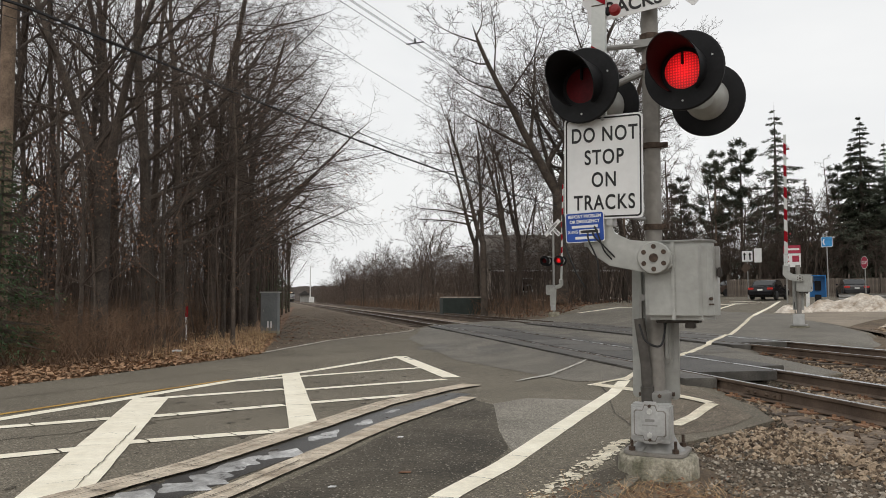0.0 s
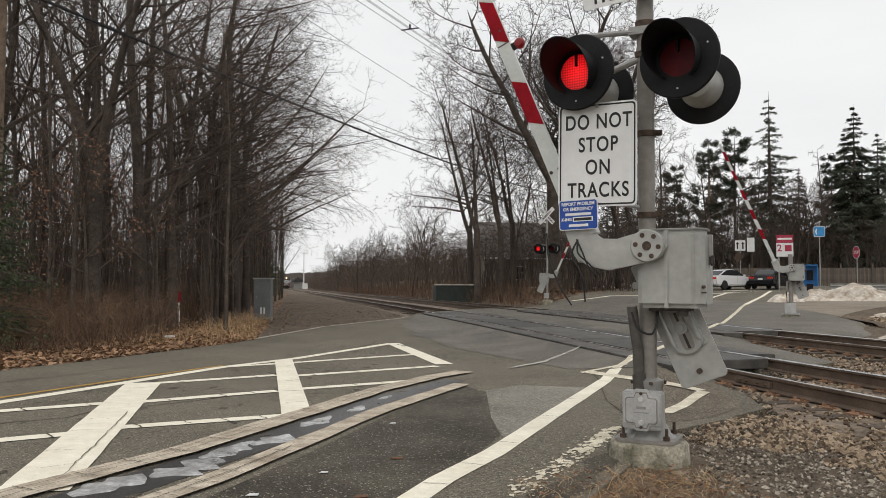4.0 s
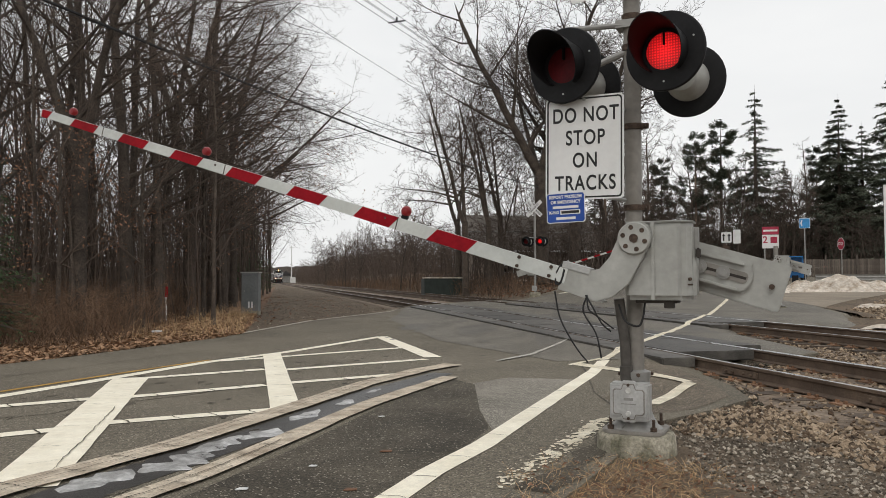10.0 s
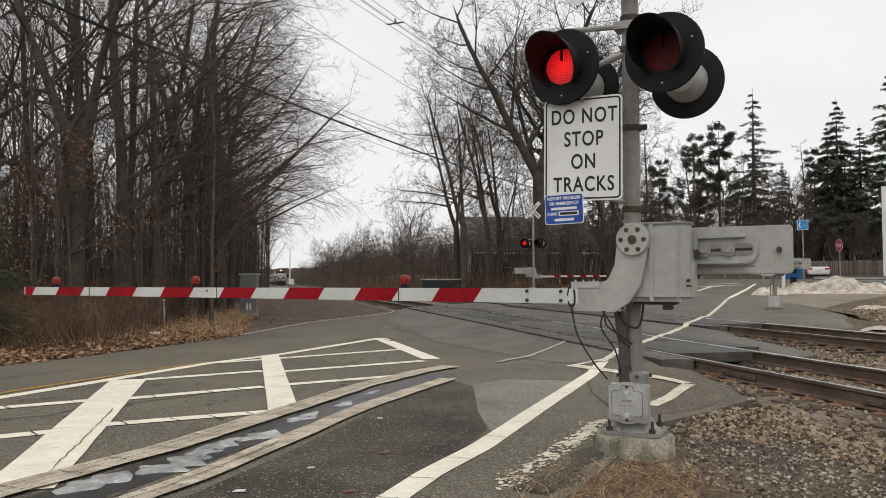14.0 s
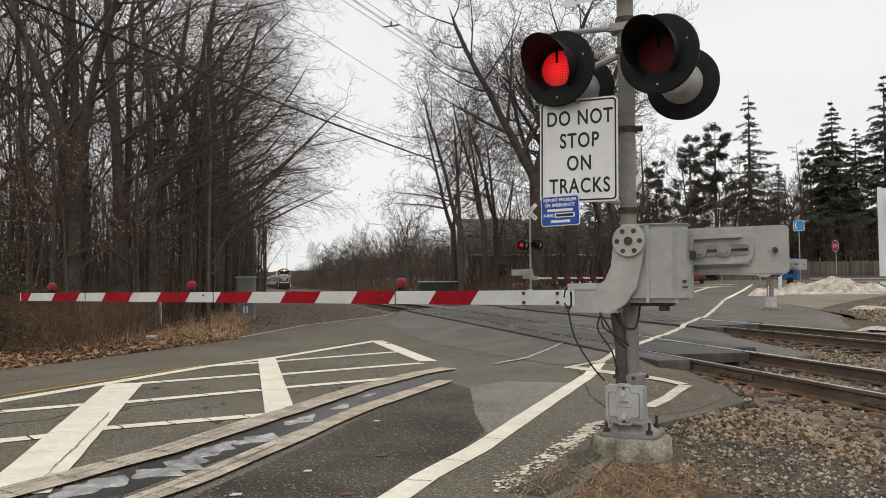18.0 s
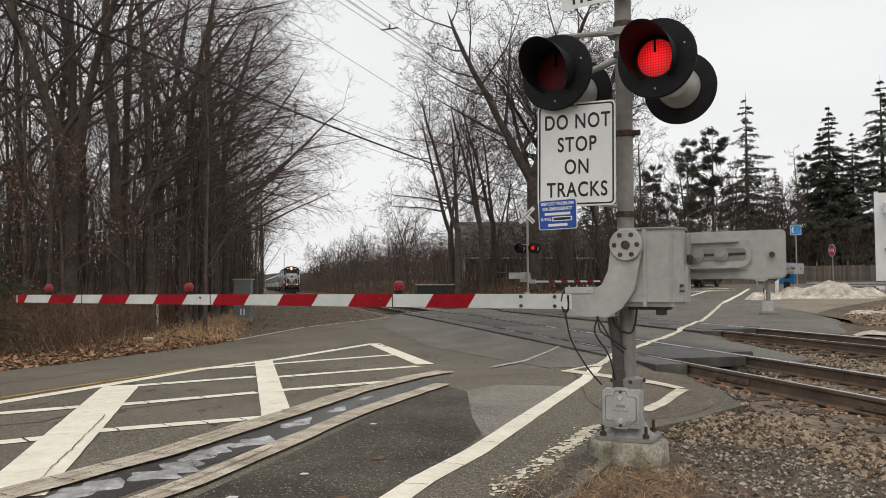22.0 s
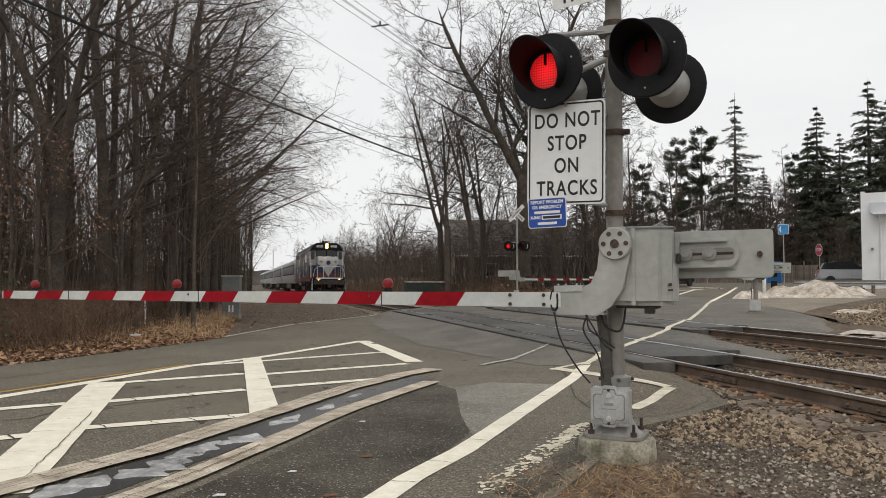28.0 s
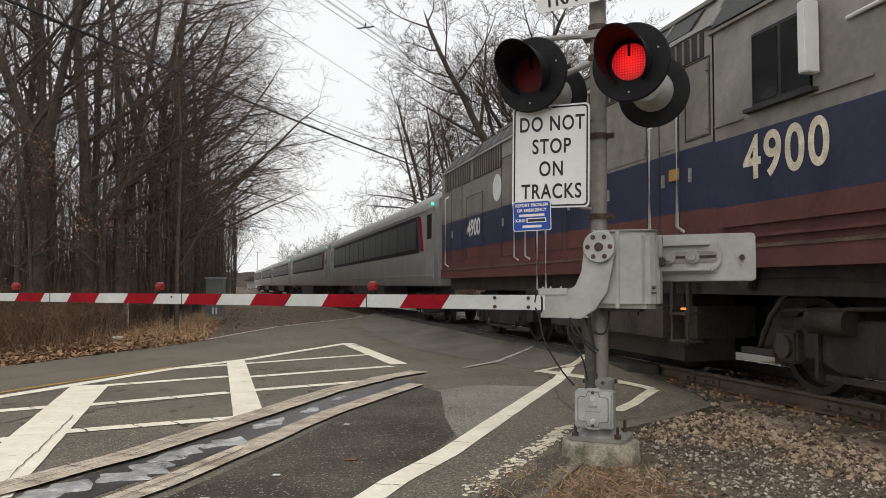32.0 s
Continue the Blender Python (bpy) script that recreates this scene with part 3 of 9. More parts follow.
def flakes(bm, pts, width, count, size, zf, dz, rnd):
    """Irregular flat patches strewn along a line on the ground."""
    seg = list(zip(pts, pts[1:]))
    total = [math.hypot(b[0] - a[0], b[1] - a[1]) for a, b in seg]
    for _ in range(count):
        a, b = rnd.choices(seg, total)[0]
        t = rnd.random()
        dx, dy = b[0] - a[0], b[1] - a[1]
        d = math.hypot(dx, dy)
        o = rnd.uniform(-0.5, 0.5) * width
        cx, cy = a[0] + dx * t - dy / d * o, a[1] + dy * t + dx / d * o
        s = rnd.uniform(*size)
        turn = math.atan2(dy, dx) + rnd.gauss(0, 0.3)
        ring = []
        n = 9
        for k in range(n):
            r = s * rnd.uniform(0.55, 1.1)
            u, v = r * 1.9 * math.cos(2 * math.pi * k / n), r * math.sin(2 * math.pi * k / n)
            x, y = cx + u * math.cos(turn) - v * math.sin(turn), cy + u * math.sin(turn) + v * math.cos(turn)
            ring.append(bm.verts.new((x, y, zf(x, y) + dz + rnd.random() * 0.001)))
        bm.faces.new(ring)
    return bm


# ---------------------------------------------------------------- ground, road, tracks
RND = random.Random(7)
TRACKS = {"near": (6.50, 0.0), "far": (11.12, 0.03)}
GAUGE = 0.7525


def build_ground():
    xs = sorted({-1600, -700, -300, -150, -80, -50, -35, 150, 250, 450, 900, 1600, *[-25 + 2.5 * k for k in range(48)], *[3.9 + 0.35 * k for k in range(38)]})
    ys = sorted({-900, -400, -150, -60, 200, 260, 340, 450, 700, 1200, 2500, *[-30 + 3 * k for k in range(70)]})
    verts = [(x, y, z_ground(x, y)) for y in ys for x in xs]
    n = len(xs)
    faces = [(j * n + i, j * n + i + 1, (j + 1) * n + i + 1, (j + 1) * n + i) for j in range(len(ys) - 1) for i in range(n - 1)]
    g = new("ground", raw("ground", verts, faces, DIRT, 60))
    tagged(g, "brown dirt ground with grit and dead grass", "ground", kind="structure")


ROAD = [(-9, -12), (-2.2, -1.0), (1.15, 3.8), (1.85, 4.6), (2.45, 5.35), (3.0, 6.2), *APRON, (19.5, 27.0), (25, 33.0), (38, 43), (58, 58), (84, 90), (110, 124),
        (82, 130), (44, 84), (30, 63.5), (17.5, 46.5), (13.2, 41.6), (9.2, 38.2), (4.7, 31.7), (0.9, 24.7), (-1.05, 19.3), (-1.3, 18.0), (-3.6, 13.8), (-6.5, 10.3), (-13, 2), (-24, -13)]


def build_road():
    r = solid("road", drape(bmesh.new(), ROAD, z_road, 0.0, 1.0, 0.3), ASPHALT, "worn grey asphalt road over a level crossing", "road", kind="structure")
    def sheet(name, poly, material, dz, label, step=1.0):
        bm = drape(bmesh.new(), poly, z_road, dz, step)
        return solid(name, bm, material, label, "road surface", kind="structure")
    sheet("asphalt_patch", [(-0.95, 4.2), (-0.5, 4.95), (0.1, 6.05), (1.0, 7.9), (2.15, 9.75), (2.3, 9.2), (1.9, 7.4), (1.75, 6.5), (1.35, 5.75), (1.1, 5.2), (0.55, 4.2)], ASPHALT_DARK, 0.0025, "dark fresh asphalt patch in the road")
    sheet("asphalt_patch", [(1.9, 7.4), (2.3, 9.3), (2.9, 9.75), (3.7, 9.35), (2.7, 7.5), (2.1, 6.7), (1.75, 6.4)], ASPHALT_LIGHT, 0.002, "pale worn asphalt patch in the lane")
    sheet("asphalt_apron", [(3.2, 6.75), (4.0, 7.0), (4.75, 7.6), (5.1, 8.6), (5.3, 9.7), (5.0, 10.2), (4.3, 9.3), (3.4, 7.8)], ASPHALT_BROWN, 0.003, "gritty brown shoulder beside the crossing mast")
    sheet("crossing_surface", [(5.4, 10.0), (7.4, 11.36), (8.1, 11.26), (9.2, 11.96), (9.7, 13.66), (10.0, 15.66), (12.3, 17.66), (13.2, 16.86), (14.9, 17.66), (16.0, 19.5), (21, 30), (19, 44), (14.5, 42), (9.4, 38), (4.9, 31.5), (3.4, 25), (3.2, 16), (4.2, 11.5)],
          ASPHALT_BLUE, 0.006, "polished blue-grey asphalt between the tracks")
    sheet("paved_lot", [(16.4, 19.2), (19.1, 27.2), (23.6, 33.4), (38, 41.5), (60, 52), (75, 46), (45, 37), (27, 29.8), (20.5, 24.9), (17.4, 22.2)], LOT, 0.012, "pale gritty paved lot beyond the tracks", 1.0)
    edge = [(16.4, 19.2), (17.4, 22.2), (20.5, 24.9), (27, 29.8), (45, 37), (75, 46)]
    rows = []
    for (ax, ay), (bx, by) in zip(edge, edge[1:]):
        d = math.hypot(bx - ax, by - ay)
        nx, ny = (by - ay) / d, (ax - bx) / d
        for k in range(9):
            x, y = ax + (bx - ax) * k / 8, ay + (by - ay) * k / 8
            ox, oy = x + nx * 1.1, y + ny * 1.1
            rows.append([(x - nx * 0.05, y - ny * 0.05, z_road(x, y) + 0.01), (ox, oy, z_ground(ox, oy) - 0.03)])
    tagged(new("lot_shoulder", raw("lot_shoulder", [p for r in rows for p in r], [(2 * k, 2 * k + 1, 2 * k + 3, 2 * k + 2) for k in range(len(rows) - 1)], DIRT)), "brown gritty shoulder of the paved lot", "ground", kind="structure")
    for poly in ([(6.9, 20), (7.6, 23), (9.0, 24.4), (8.2, 20.5)], [(4.0, 17.5), (4.5, 19.6), (5.2, 19.2), (4.9, 17.2)], [(8.3, 14.8), (9.4, 17.5), (9.9, 17.2), (9.0, 14.6)], [(2.9, 19.5), (3.6, 22), (4.2, 21.6), (3.5, 19.4)],
                 [(4.6, 13.6), (5.2, 15.6), (5.45, 15.4), (4.95, 13.5)], [(9.0, 27), (10.0, 31), (11, 30.5), (10, 26.8)]):
        sheet("tar_patch", poly, ASPHALT_STAIN, 0.009, "dark tar patch on the crossing asphalt")
    # tar-sealed cracks
    rnd = random.Random(3)
    for a, b in (((-2.9, 7.6), (0.2, 10.2)), ((-4.5, 10.2), (-0.6, 15.6)), ((3.1, 6.9), (4.3, 10.9)), ((0.7, 14.8), (3.4, 21.5)), ((-1.2, 16.6), (1.6, 23.2))):
        pts = [(a[0] + (b[0] - a[0]) * k / 9 + rnd.uniform(-0.12, 0.12), a[1] + (b[1] - a[1]) * k / 9 + rnd.uniform(-0.12, 0.12)) for k in range(10)]
        solid("road_crack", strip(bmesh.new(), pts, 0.022, z_road, 0.0045, 0.5, rnd), ASPHALT_DARK, "dark sealed crack across the asphalt", "crack", kind="structure")

    def z_cross(x, y):
        """The paint lies on the crossing panels too."""
        for cx, dz in TRACKS.values():
            if abs(x - cx + bend(y)) < 1.34 and y > (10.6 if cx < 8 else 17.0):
                return max(z_road(x, y), 0.1805 + dz)
        return z_road(x, y)

    def mark(pts, w, material=PAINT, dz=0.009, label="worn white painted road line", jag=0.02, name="road_marking"):
        solid(name, strip(bmesh.new(), pts, w, z_cross, dz + (0.004 if max(p[1] for p in pts) > 11.5 and pts[-1][0] > 3 else -0.004), jag, rnd, 0.15), material, label, "road marking", kind="structure")
    # right edge line, over the crossing
    mark([(-2.0, 0.5), (0.58, 4.46), (0.96, 5.08), (1.53, 5.85), (2.64, 7.6), (3.6, 9.1), (4.69, 10.8)], 0.19, PAINT, 0.010, "long cream-white edge line of the road", 0.03)
    mark([(4.69, 10.8), (5.97, 12.3), (8.17, 15.2), (11.47, 19.7), (15.2, 24.9), (19.1, 30.2)], 0.135, PAINT_CREAM, 0.011, "cream edge line crossing the tracks", 0.3)
    mark([(19.1, 30.2), (25, 38.0), (32, 47.5)], 0.2, PAINT, 0.010)
    mark([(17.2, 31.2), (21.5, 37.2), (27, 44.6)], 0.2, PAINT, 0.010)
    # corner mark by the mast and the faded line
    mark([(4.3, 10.9), (4.75, 8.45)], 0.14, PAINT_CREAM, 0.013, "cream painted corner mark by the signal")
    mark([(4.75, 8.4), (3.72, 7.35)], 0.15, PAINT_CREAM, 0.012, "cream painted corner mark by the signal")
    mark([(4.2, 10.95), (4.95, 11.0)], 0.12, PAINT_CREAM, 0.015, "cream painted corner mark by the signal")
    def flaked(name, pts, w, count, size, material, dz, label):
        ob = solid(name, flakes(bmesh.new(), pts, w, count, size, z_road, dz, rnd), material, label, "road marking", kind="stuff")
    old = [(1.3, 4.62), (1.66, 5.06), (2.0, 5.5), (2.14, 5.68), (2.5, 6.15), (2.9, 6.7)]
    solid("broken_edge", strip(bmesh.new(), [(x + 0.2, y - 0.12) for x, y in old], 0.2, z_road, 0.004, 0.7, rnd, 0.12), ASPHALT_DARK, "dark crumbled asphalt along the road's edge", "road surface", kind="structure")
    flaked("flaked_paint", old, 0.16, 190, (0.006, 0.024), PAINT_CREAM, 0.0075, "flaked old white line at the asphalt's edge")
    flaked("flaked_paint", old[3:], 0.1, 36, (0.02, 0.045), PAINT_CREAM, 0.008, "flaked old white line at the asphalt's edge")
    flaked("flaked_paint", old, 0.3, 110, (0.004, 0.012), PAINT_CREAM, 0.0085, "crumbs of old white paint")
    flaked("flaked_paint", [(3.3, 11.7), (4.3, 12.75), (5.2, 13.65)], 0.07, 90, (0.012, 0.035), PAINT_OLD, 0.013, "faded flaked line before the tracks")
    mark([(3.35, 11.75), (4.3, 12.75), (5.16, 13.59)], 0.09, PAINT_OLD, 0.012, "faded white line before the tracks", 0.5)
    # kerb strips with ice between
    mark([(-2.9, 3.2), (-1.68, 5.15), (-0.85, 6.26), (0.0, 7.72), (1.02, 9.51), (1.9, 10.7), (2.49, 11.3)], (0.27, 0.3), CURB, 0.028, "low dirty white kerb strip in the road", 0.12, "kerb_strip")
    mark([(-1.9, 3.1), (-0.87, 4.8), (-0.54, 5.29), (0.0, 6.28), (0.86, 7.95), (2.14, 9.89)], 0.22, CURB, 0.024, "low dirty white kerb strip in the road", 0.12, "kerb_strip")
    mark([(-2.2, 3.4), (-1.2, 5.1), (-0.7, 5.85), (0.0, 7.0), (0.95, 8.75), (2.15, 10.4)], (0.5, 0.3), WET, 0.008, "dark wet gutter between the two kerb strips", 0.1, "gutter")
    gut = [(-2.2, 3.4), (-1.2, 5.1), (-0.7, 5.85), (0.0, 7.0), (0.95, 8.75), (2.15, 10.4)]

    def along(pts, t):
        k = min(int(t * (len(pts) - 1)), len(pts) - 2)
        u = t * (len(pts) - 1) - k
        (ax, ay), (bx, by) = pts[k], pts[k + 1]
        d = math.hypot(bx - ax, by - ay)
        return ax + (bx - ax) * u, ay + (by - ay) * u, (bx - ax) / d, (by - ay) / d
    for t0, t1, w, off in ((0.0, 0.17, 0.36, 0.02), (0.19, 0.31, 0.3, 0.08), (0.3, 0.43, 0.34, -0.03), (0.42, 0.52, 0.24, 0.06), (0.5, 0.575, 0.26, -0.04), (0.62, 0.68, 0.16, 0.04), (0.71, 0.75, 0.12, -0.02), (0.8, 0.83, 0.08, 0.02)):
        ib, rows = bmesh.new(), []
        m = 26
        for k in range(m + 1):
            f = k / m
            x, y, dx, dy = along(gut, t0 + (t1 - t0) * f)
            row = []
            for j in range(7):
                q = -1 + j / 3
                half = w / 2 * math.sin(math.pi * min(1, max(0, f))) ** 0.45 * (1 + 1.1 * noise.noise(Vector((x * 7 + (3 if q > 0 else 0), y * 7, 2))))
                o = off + q * half + 0.05 * noise.noise(Vector((x * 5, y * 5, 7)))
                px, py = x - dy * o, y + dx * o
                row.append(ib.verts.new((px, py, z_road(px, py) + 0.005 + 0.014 * (1 - q * q) * (0.6 + 0.8 * abs(noise.noise(Vector((px * 9, py * 9, 4))))))))
            rows.append(row)
        for ra, rb in zip(rows, rows[1:]):
            for j in range(6):
                ib.faces.new((ra[j], ra[j + 1], rb[j + 1], rb[j]))
        solid("ice_patch", ib, ICE, "dirty grey-white ice frozen in the gutter", "ice", smooth=60)
    flaked("tar_spots", [(-3.5, 4), (2.5, 16)], 4.5, 160, (0.01, 0.06), ASPHALT_DARK, 0.0035, "small dark stains on the asphalt")
    flaked("tar_spots", [(3.5, 15), (10, 32)], 5.0, 60, (0.03, 0.16), ASPHALT_STAIN, 0.0085, "dark stains on the crossing asphalt")
    leafy = [(-60, -40), (-24.2, -13.2), (-13.2, 1.9), (-6.7, 10.3), (-3.8, 13.9), (-1.5, 18.1), (-1.25, 19.4), (-0.9, 24), (-1.0, 60), (-1.4, 140), (-60, 140)]
    solid("leafy_ground", drape(bmesh.new(), leafy, z_ground, 0.012, 6.0), LEAF_SOIL, "leaf covered soil along the wood", "ground", kind="structure")
    # hatched median
    mark([(-5.4, 5.6), (-3.07, 9.41), (-2.44, 10.42), (-1.13, 12.63), (0.0, 13.93), (2.15, 17.3)], 0.2, PAINT, 0.010, "white border line of the hatched median")
    mark([(-6.4, 5.0), (-3.2, 9.78), (-2.3, 11.2), (-1.15, 12.9)], 0.1, PAINT_YELLOW, 0.010, "worn yellow centre line", 0.1)
    mark([(2.15, 17.3), (2.42, 12.5)], 0.3, PAINT, 0.012, "broad white end bar of the hatched median")
    mark([(-1.6, 5.2), (-1.96, 10.75)], 0.44, PAINT, 0.013, "broad white bar of the hatched median")
    mark([(-0.2, 13.7), (0.02, 7.9)], 0.3, PAINT, 0.013, "broad white bar of the hatched median")
    cracks = bmesh.new()

    def crack(pts, w=0.008, dz=0.0165):
        line = [pts[0]]
        for (ax, ay), (bx, by) in zip(pts, pts[1:]):
            k = max(2, int(math.hypot(bx - ax, by - ay) / 0.09))
            line += [(ax + (bx - ax) * i / k + rnd.gauss(0, 0.006), ay + (by - ay) * i / k + rnd.gauss(0, 0.006)) for i in range(1, k + 1)]
        strip(cracks, line, w, z_road, dz, 0.6, rnd, 0.2)
    for a, b in (((-4.6, 7.9), (-2.05, 8.97)), ((-1.76, 10.72), (-0.27, 11.38)), ((-4.2, 6.25), (-1.9, 7.2)), ((-1.64, 7.42), (-0.1, 7.83)), ((-1.72, 9.0), (-0.22, 9.68)), ((0.02, 9.8), (1.5, 10.38)), ((0.0, 11.25), (2.25, 12.25)), ((-0.1, 13.15), (2.3, 14.45)),
                 ((-1.0, 12.7), (-0.25, 13.05))):
        mark([a, b], 0.195, PAINT, 0.011, "thin white stripe of the hatched median")
        t = rnd.uniform(0.15, 0.4)
        while t < math.hypot(b[0] - a[0], b[1] - a[1]) - 0.1:
            f = t / math.hypot(b[0] - a[0], b[1] - a[1])
            x, y = a[0] + (b[0] - a[0]) * f, a[1] + (b[1] - a[1]) * f
            crack([(x + 0.06, y - 0.11), (x + rnd.uniform(-0.03, 0.03), y), (x - 0.06, y + 0.11)], rnd.uniform(0.007, 0.014), 0.012)
            t += rnd.uniform(0.25, 0.75)
    crack([(-1.46, 4.6), (-1.55, 6.2), (-1.62, 7.6), (-1.66, 8.3)], 0.008)
    
    for k in range(9):
        y = 5.4 + 0.6 * k + rnd.uniform(-0.2, 0.2)
        x = -1.6 - 0.065 * (y - 5.2) + rnd.uniform(-0.1, 0.1)
        crack([(x - 0.12, y - 0.05), (x, y), (x + rnd.uniform(0.05, 0.12), y + rnd.uniform(-0.1, 0.1))], 0.004)
    for k in range(5):
        y = 8.6 + 1.0 * k
        crack([(-0.13, y), (0.1, y + rnd.uniform(-0.15, 0.15))], 0.009)
    for off, dz in ((-0.06, 0.032), (0.05, 0.0325)):
        crack([(-2.35 + off, 4.1), (-1.68 + off, 5.15), (-0.85 + off, 6.26), (0.0 + off, 7.72), (1.02 + off, 9.51), (1.9 + off, 10.7)], 0.006, dz)
    crack([(-1.6, 3.6), (-0.87, 4.8), (-0.54, 5.29), (0.0, 6.28)], 0.01, 0.028)
    for t in range(16):
        x, y, dx, dy = along([(-2.9, 3.2), (-1.68, 5.15), (-0.85, 6.26), (0.0, 7.72), (1.02, 9.51), (1.9, 10.7)], (t + 0.5) / 16.5)
        crack([(x - dy * 0.13, y + dx * 0.13), (x, y), (x + dy * 0.13, y - dx * 0.13)], 0.009, 0.032)
        x, y, dx, dy = along([(-1.9, 3.1), (-0.87, 4.8), (-0.54, 5.29), (0.0, 6.28), (0.86, 7.95), (2.14, 9.89)], (t + 0.3) / 16.5)
        crack([(x - dy * 0.1, y + dx * 0.1), (x + dy * 0.1, y - dx * 0.1)], 0.008, 0.028)
    for t in range(7):
        x, y, dx, dy = along([(0.2, 3.9), (0.58, 4.46), (0.96, 5.08), (1.53, 5.85), (2.64, 7.6), (3.6, 9.1)], (t + 0.7) / 7.4)
        crack([(x - dy * 0.09, y + dx * 0.09), (x + 0.03, y), (x + dy * 0.09, y - dx * 0.09)], 0.009, 0.0105)
    solid("paint_cracks", cracks, ASPHALT_DARK, "fine dark cracks through the painted lines", "crack", kind="stuff")
    # far road edge on the other side
    mark([(-1.0, 19.0), (0.87, 24.55), (4.5, 31.3)], 0.11, PAINT_FADED, 0.012, "thin white edge line along the far shoulder", 0.1)
    mark([(15.6, 42.2), (19.5, 42.0), (22.5, 42.6)], 0.45, PAINT, 0.012, "white stop bar beyond the tracks")
    for x, y in ((24.5, 43.5), (27.0, 45.0), (29.0, 48.5), (24.0, 48.5), (26.5, 51)):
        mark([(x, y), (x + 2.6, y + 0.5)], 0.5, PAINT, 0.012, "white crosswalk bar at the junction")


def build_tracks():
    prof = [(-0.07, 0), (0.07, 0), (0.07, 0.012), (0.012, 0.035), (0.009, 0.125), (0.036, 0.145), (0.036, 0.172), (0.03, 0.18), (-0.03, 0.18), (-0.036, 0.172), (-0.036, 0.145), (-0.009, 0.125), (-0.012, 0.035), (-0.07, 0.012)]
    tie_me = mesh_of("tie", box(bmesh.new(), (0, 0, 0), (2.6, 0.23, 0.18)), TIE, 0.012)
    plate_bm = bmesh.new()
    box(plate_bm, (0, 0, 0), (0.36, 0.2, 0.018))
    for sx in (-0.11, 0.11):
        for sy in (-0.06, 0.06):
            box(plate_bm, (sx, sy, 0.02), (0.03, 0.03, 0.04))
    plate_me = mesh_of("tie_plate", plate_bm, RUST)
    for key, (cx, dz) in TRACKS.items():
        tr = thing("railway_track", "railway track of rusty steel rails on wooden ties", "track", pose(cx, 0, 0.012 + dz), "railway tracks", "structure")
        for s in (-1, 1):
            rb, ring = bmesh.new(), None
            for y in (-60, 20, 24, 28, 32, 36, 40, 45, 50, 60, 80, 120, 200, 300, 480):
                nxt = [rb.verts.new((s * GAUGE + u - bend(y), y, v)) for u, v in prof]
                if ring:
                    for i in range(len(prof)):
                        rb.faces.new((ring[i], ring[i - 1], nxt[i - 1], nxt[i]))
                ring = nxt
            bmesh.ops.recalc_face_normals(rb, faces=rb.faces[:])
            rail = part("rail", mesh_of("rail", rb, [RAIL_SIDE, RAIL_TOP], 0, 30), None, tr)
            for f in rail.data.polygons:
                if abs(f.normal.z) > 0.6 and f.center.z > 0.16:
                    f.material_index = 1
        k, far_bm = 0, bmesh.new()
        y = -2.0
        while y < 130:
            if not 10.3 + (5.9 if key == "far" else 0) < y < 33:
                if y < 46:
                    tie = part("tie", tie_me, None, tr, m=pose(RND.uniform(-0.03, 0.03) - bend(y), y + RND.uniform(-0.03, 0.03), -0.105, 0, 0, RND.uniform(-1.5, 1.5)))
                    if y < 17:
                        for s in (-1, 1):
                            part("tie_plate", plate_me, None, tie, m=pose(s * GAUGE, 0, 0.098))
                else:
                    box(far_bm, (-bend(y), y, -0.105), (2.6, 0.23, 0.18))
            y += 0.495
        part("distant_ties", far_bm, TIE, tr)["kind"] = "stuff"
        # joint bars on the nearer rails
        for y in (6.35, 8.9):
            jb = bmesh.new()
            box(jb, (-GAUGE - 0.03, y, 0.08), (0.025, 0.75, 0.075))
            for q in (-0.28, -0.12, 0.12, 0.28):
                rod(jb, (-GAUGE - 0.04, y + q, 0.08), (-GAUGE - 0.075, y + q, 0.08), 0.016, n=8)
            part("joint_bar", jb, RAIL_SIDE, tr)
        # crossing panels
        y0 = 10.7 if key == "near" else 17.2
        gauge_bm = mesh_of("gauge_panel", box(bmesh.new(), (0, 0, 0), (1.3, 2.37, 0.15)), PANEL, 0.012)
        field_bm = mesh_of("field_panel", box(bmesh.new(), (0, 0, 0), (0.5, 2.37, 0.15)), PANEL, 0.012)
        for k in range(9 if key == "near" else 7):
            y = y0 + 1.2 + 2.4 * k
            part("crossing_panel", gauge_bm, None, tr, m=pose(-bend(y), y, 0.101))
            part("crossing_panel", field_bm, None, tr, m=pose(-GAUGE - 0.31 - bend(y), y - 0.8, 0.101))
            part("crossing_panel", field_bm, None, tr, m=pose(GAUGE + 0.31 - bend(y), y + 0.8, 0.101))
    # ballast bed
    def z_bed(x, y):
        d = min(abs(x - 6.5), abs(x - 11.12))
        return -0.02 + 0.02 * RND.random() - 0.14 * ss(1.3, 2.3, d) * (1 if (x < 6.5 or x > 11.12) else 0.45)
    for y0, y1, st in ((-30, 9.6, 0.4), (9.6, 18.4, 0.4), (31.5, 70, 0.8), (70, 480, 6)):
        xs = [4.0 + 0.35 * k for k in range(29)] if y0 != 9.6 else [8.0 + 0.35 * k for k in range(17)]
        n = max(2, int((y1 - y0) / st) + 1)
        yy = [y0 + (y1 - y0) * k / (n - 1) for k in range(n)]
        verts = [(x - bend(y), y, z_bed(x, y)) for y in yy for x in xs]
        c = len(xs)
        faces = [(j * c + i, j * c + i + 1, (j + 1) * c + i + 1, (j + 1) * c + i) for j in range(n - 1) for i in range(c - 1)]
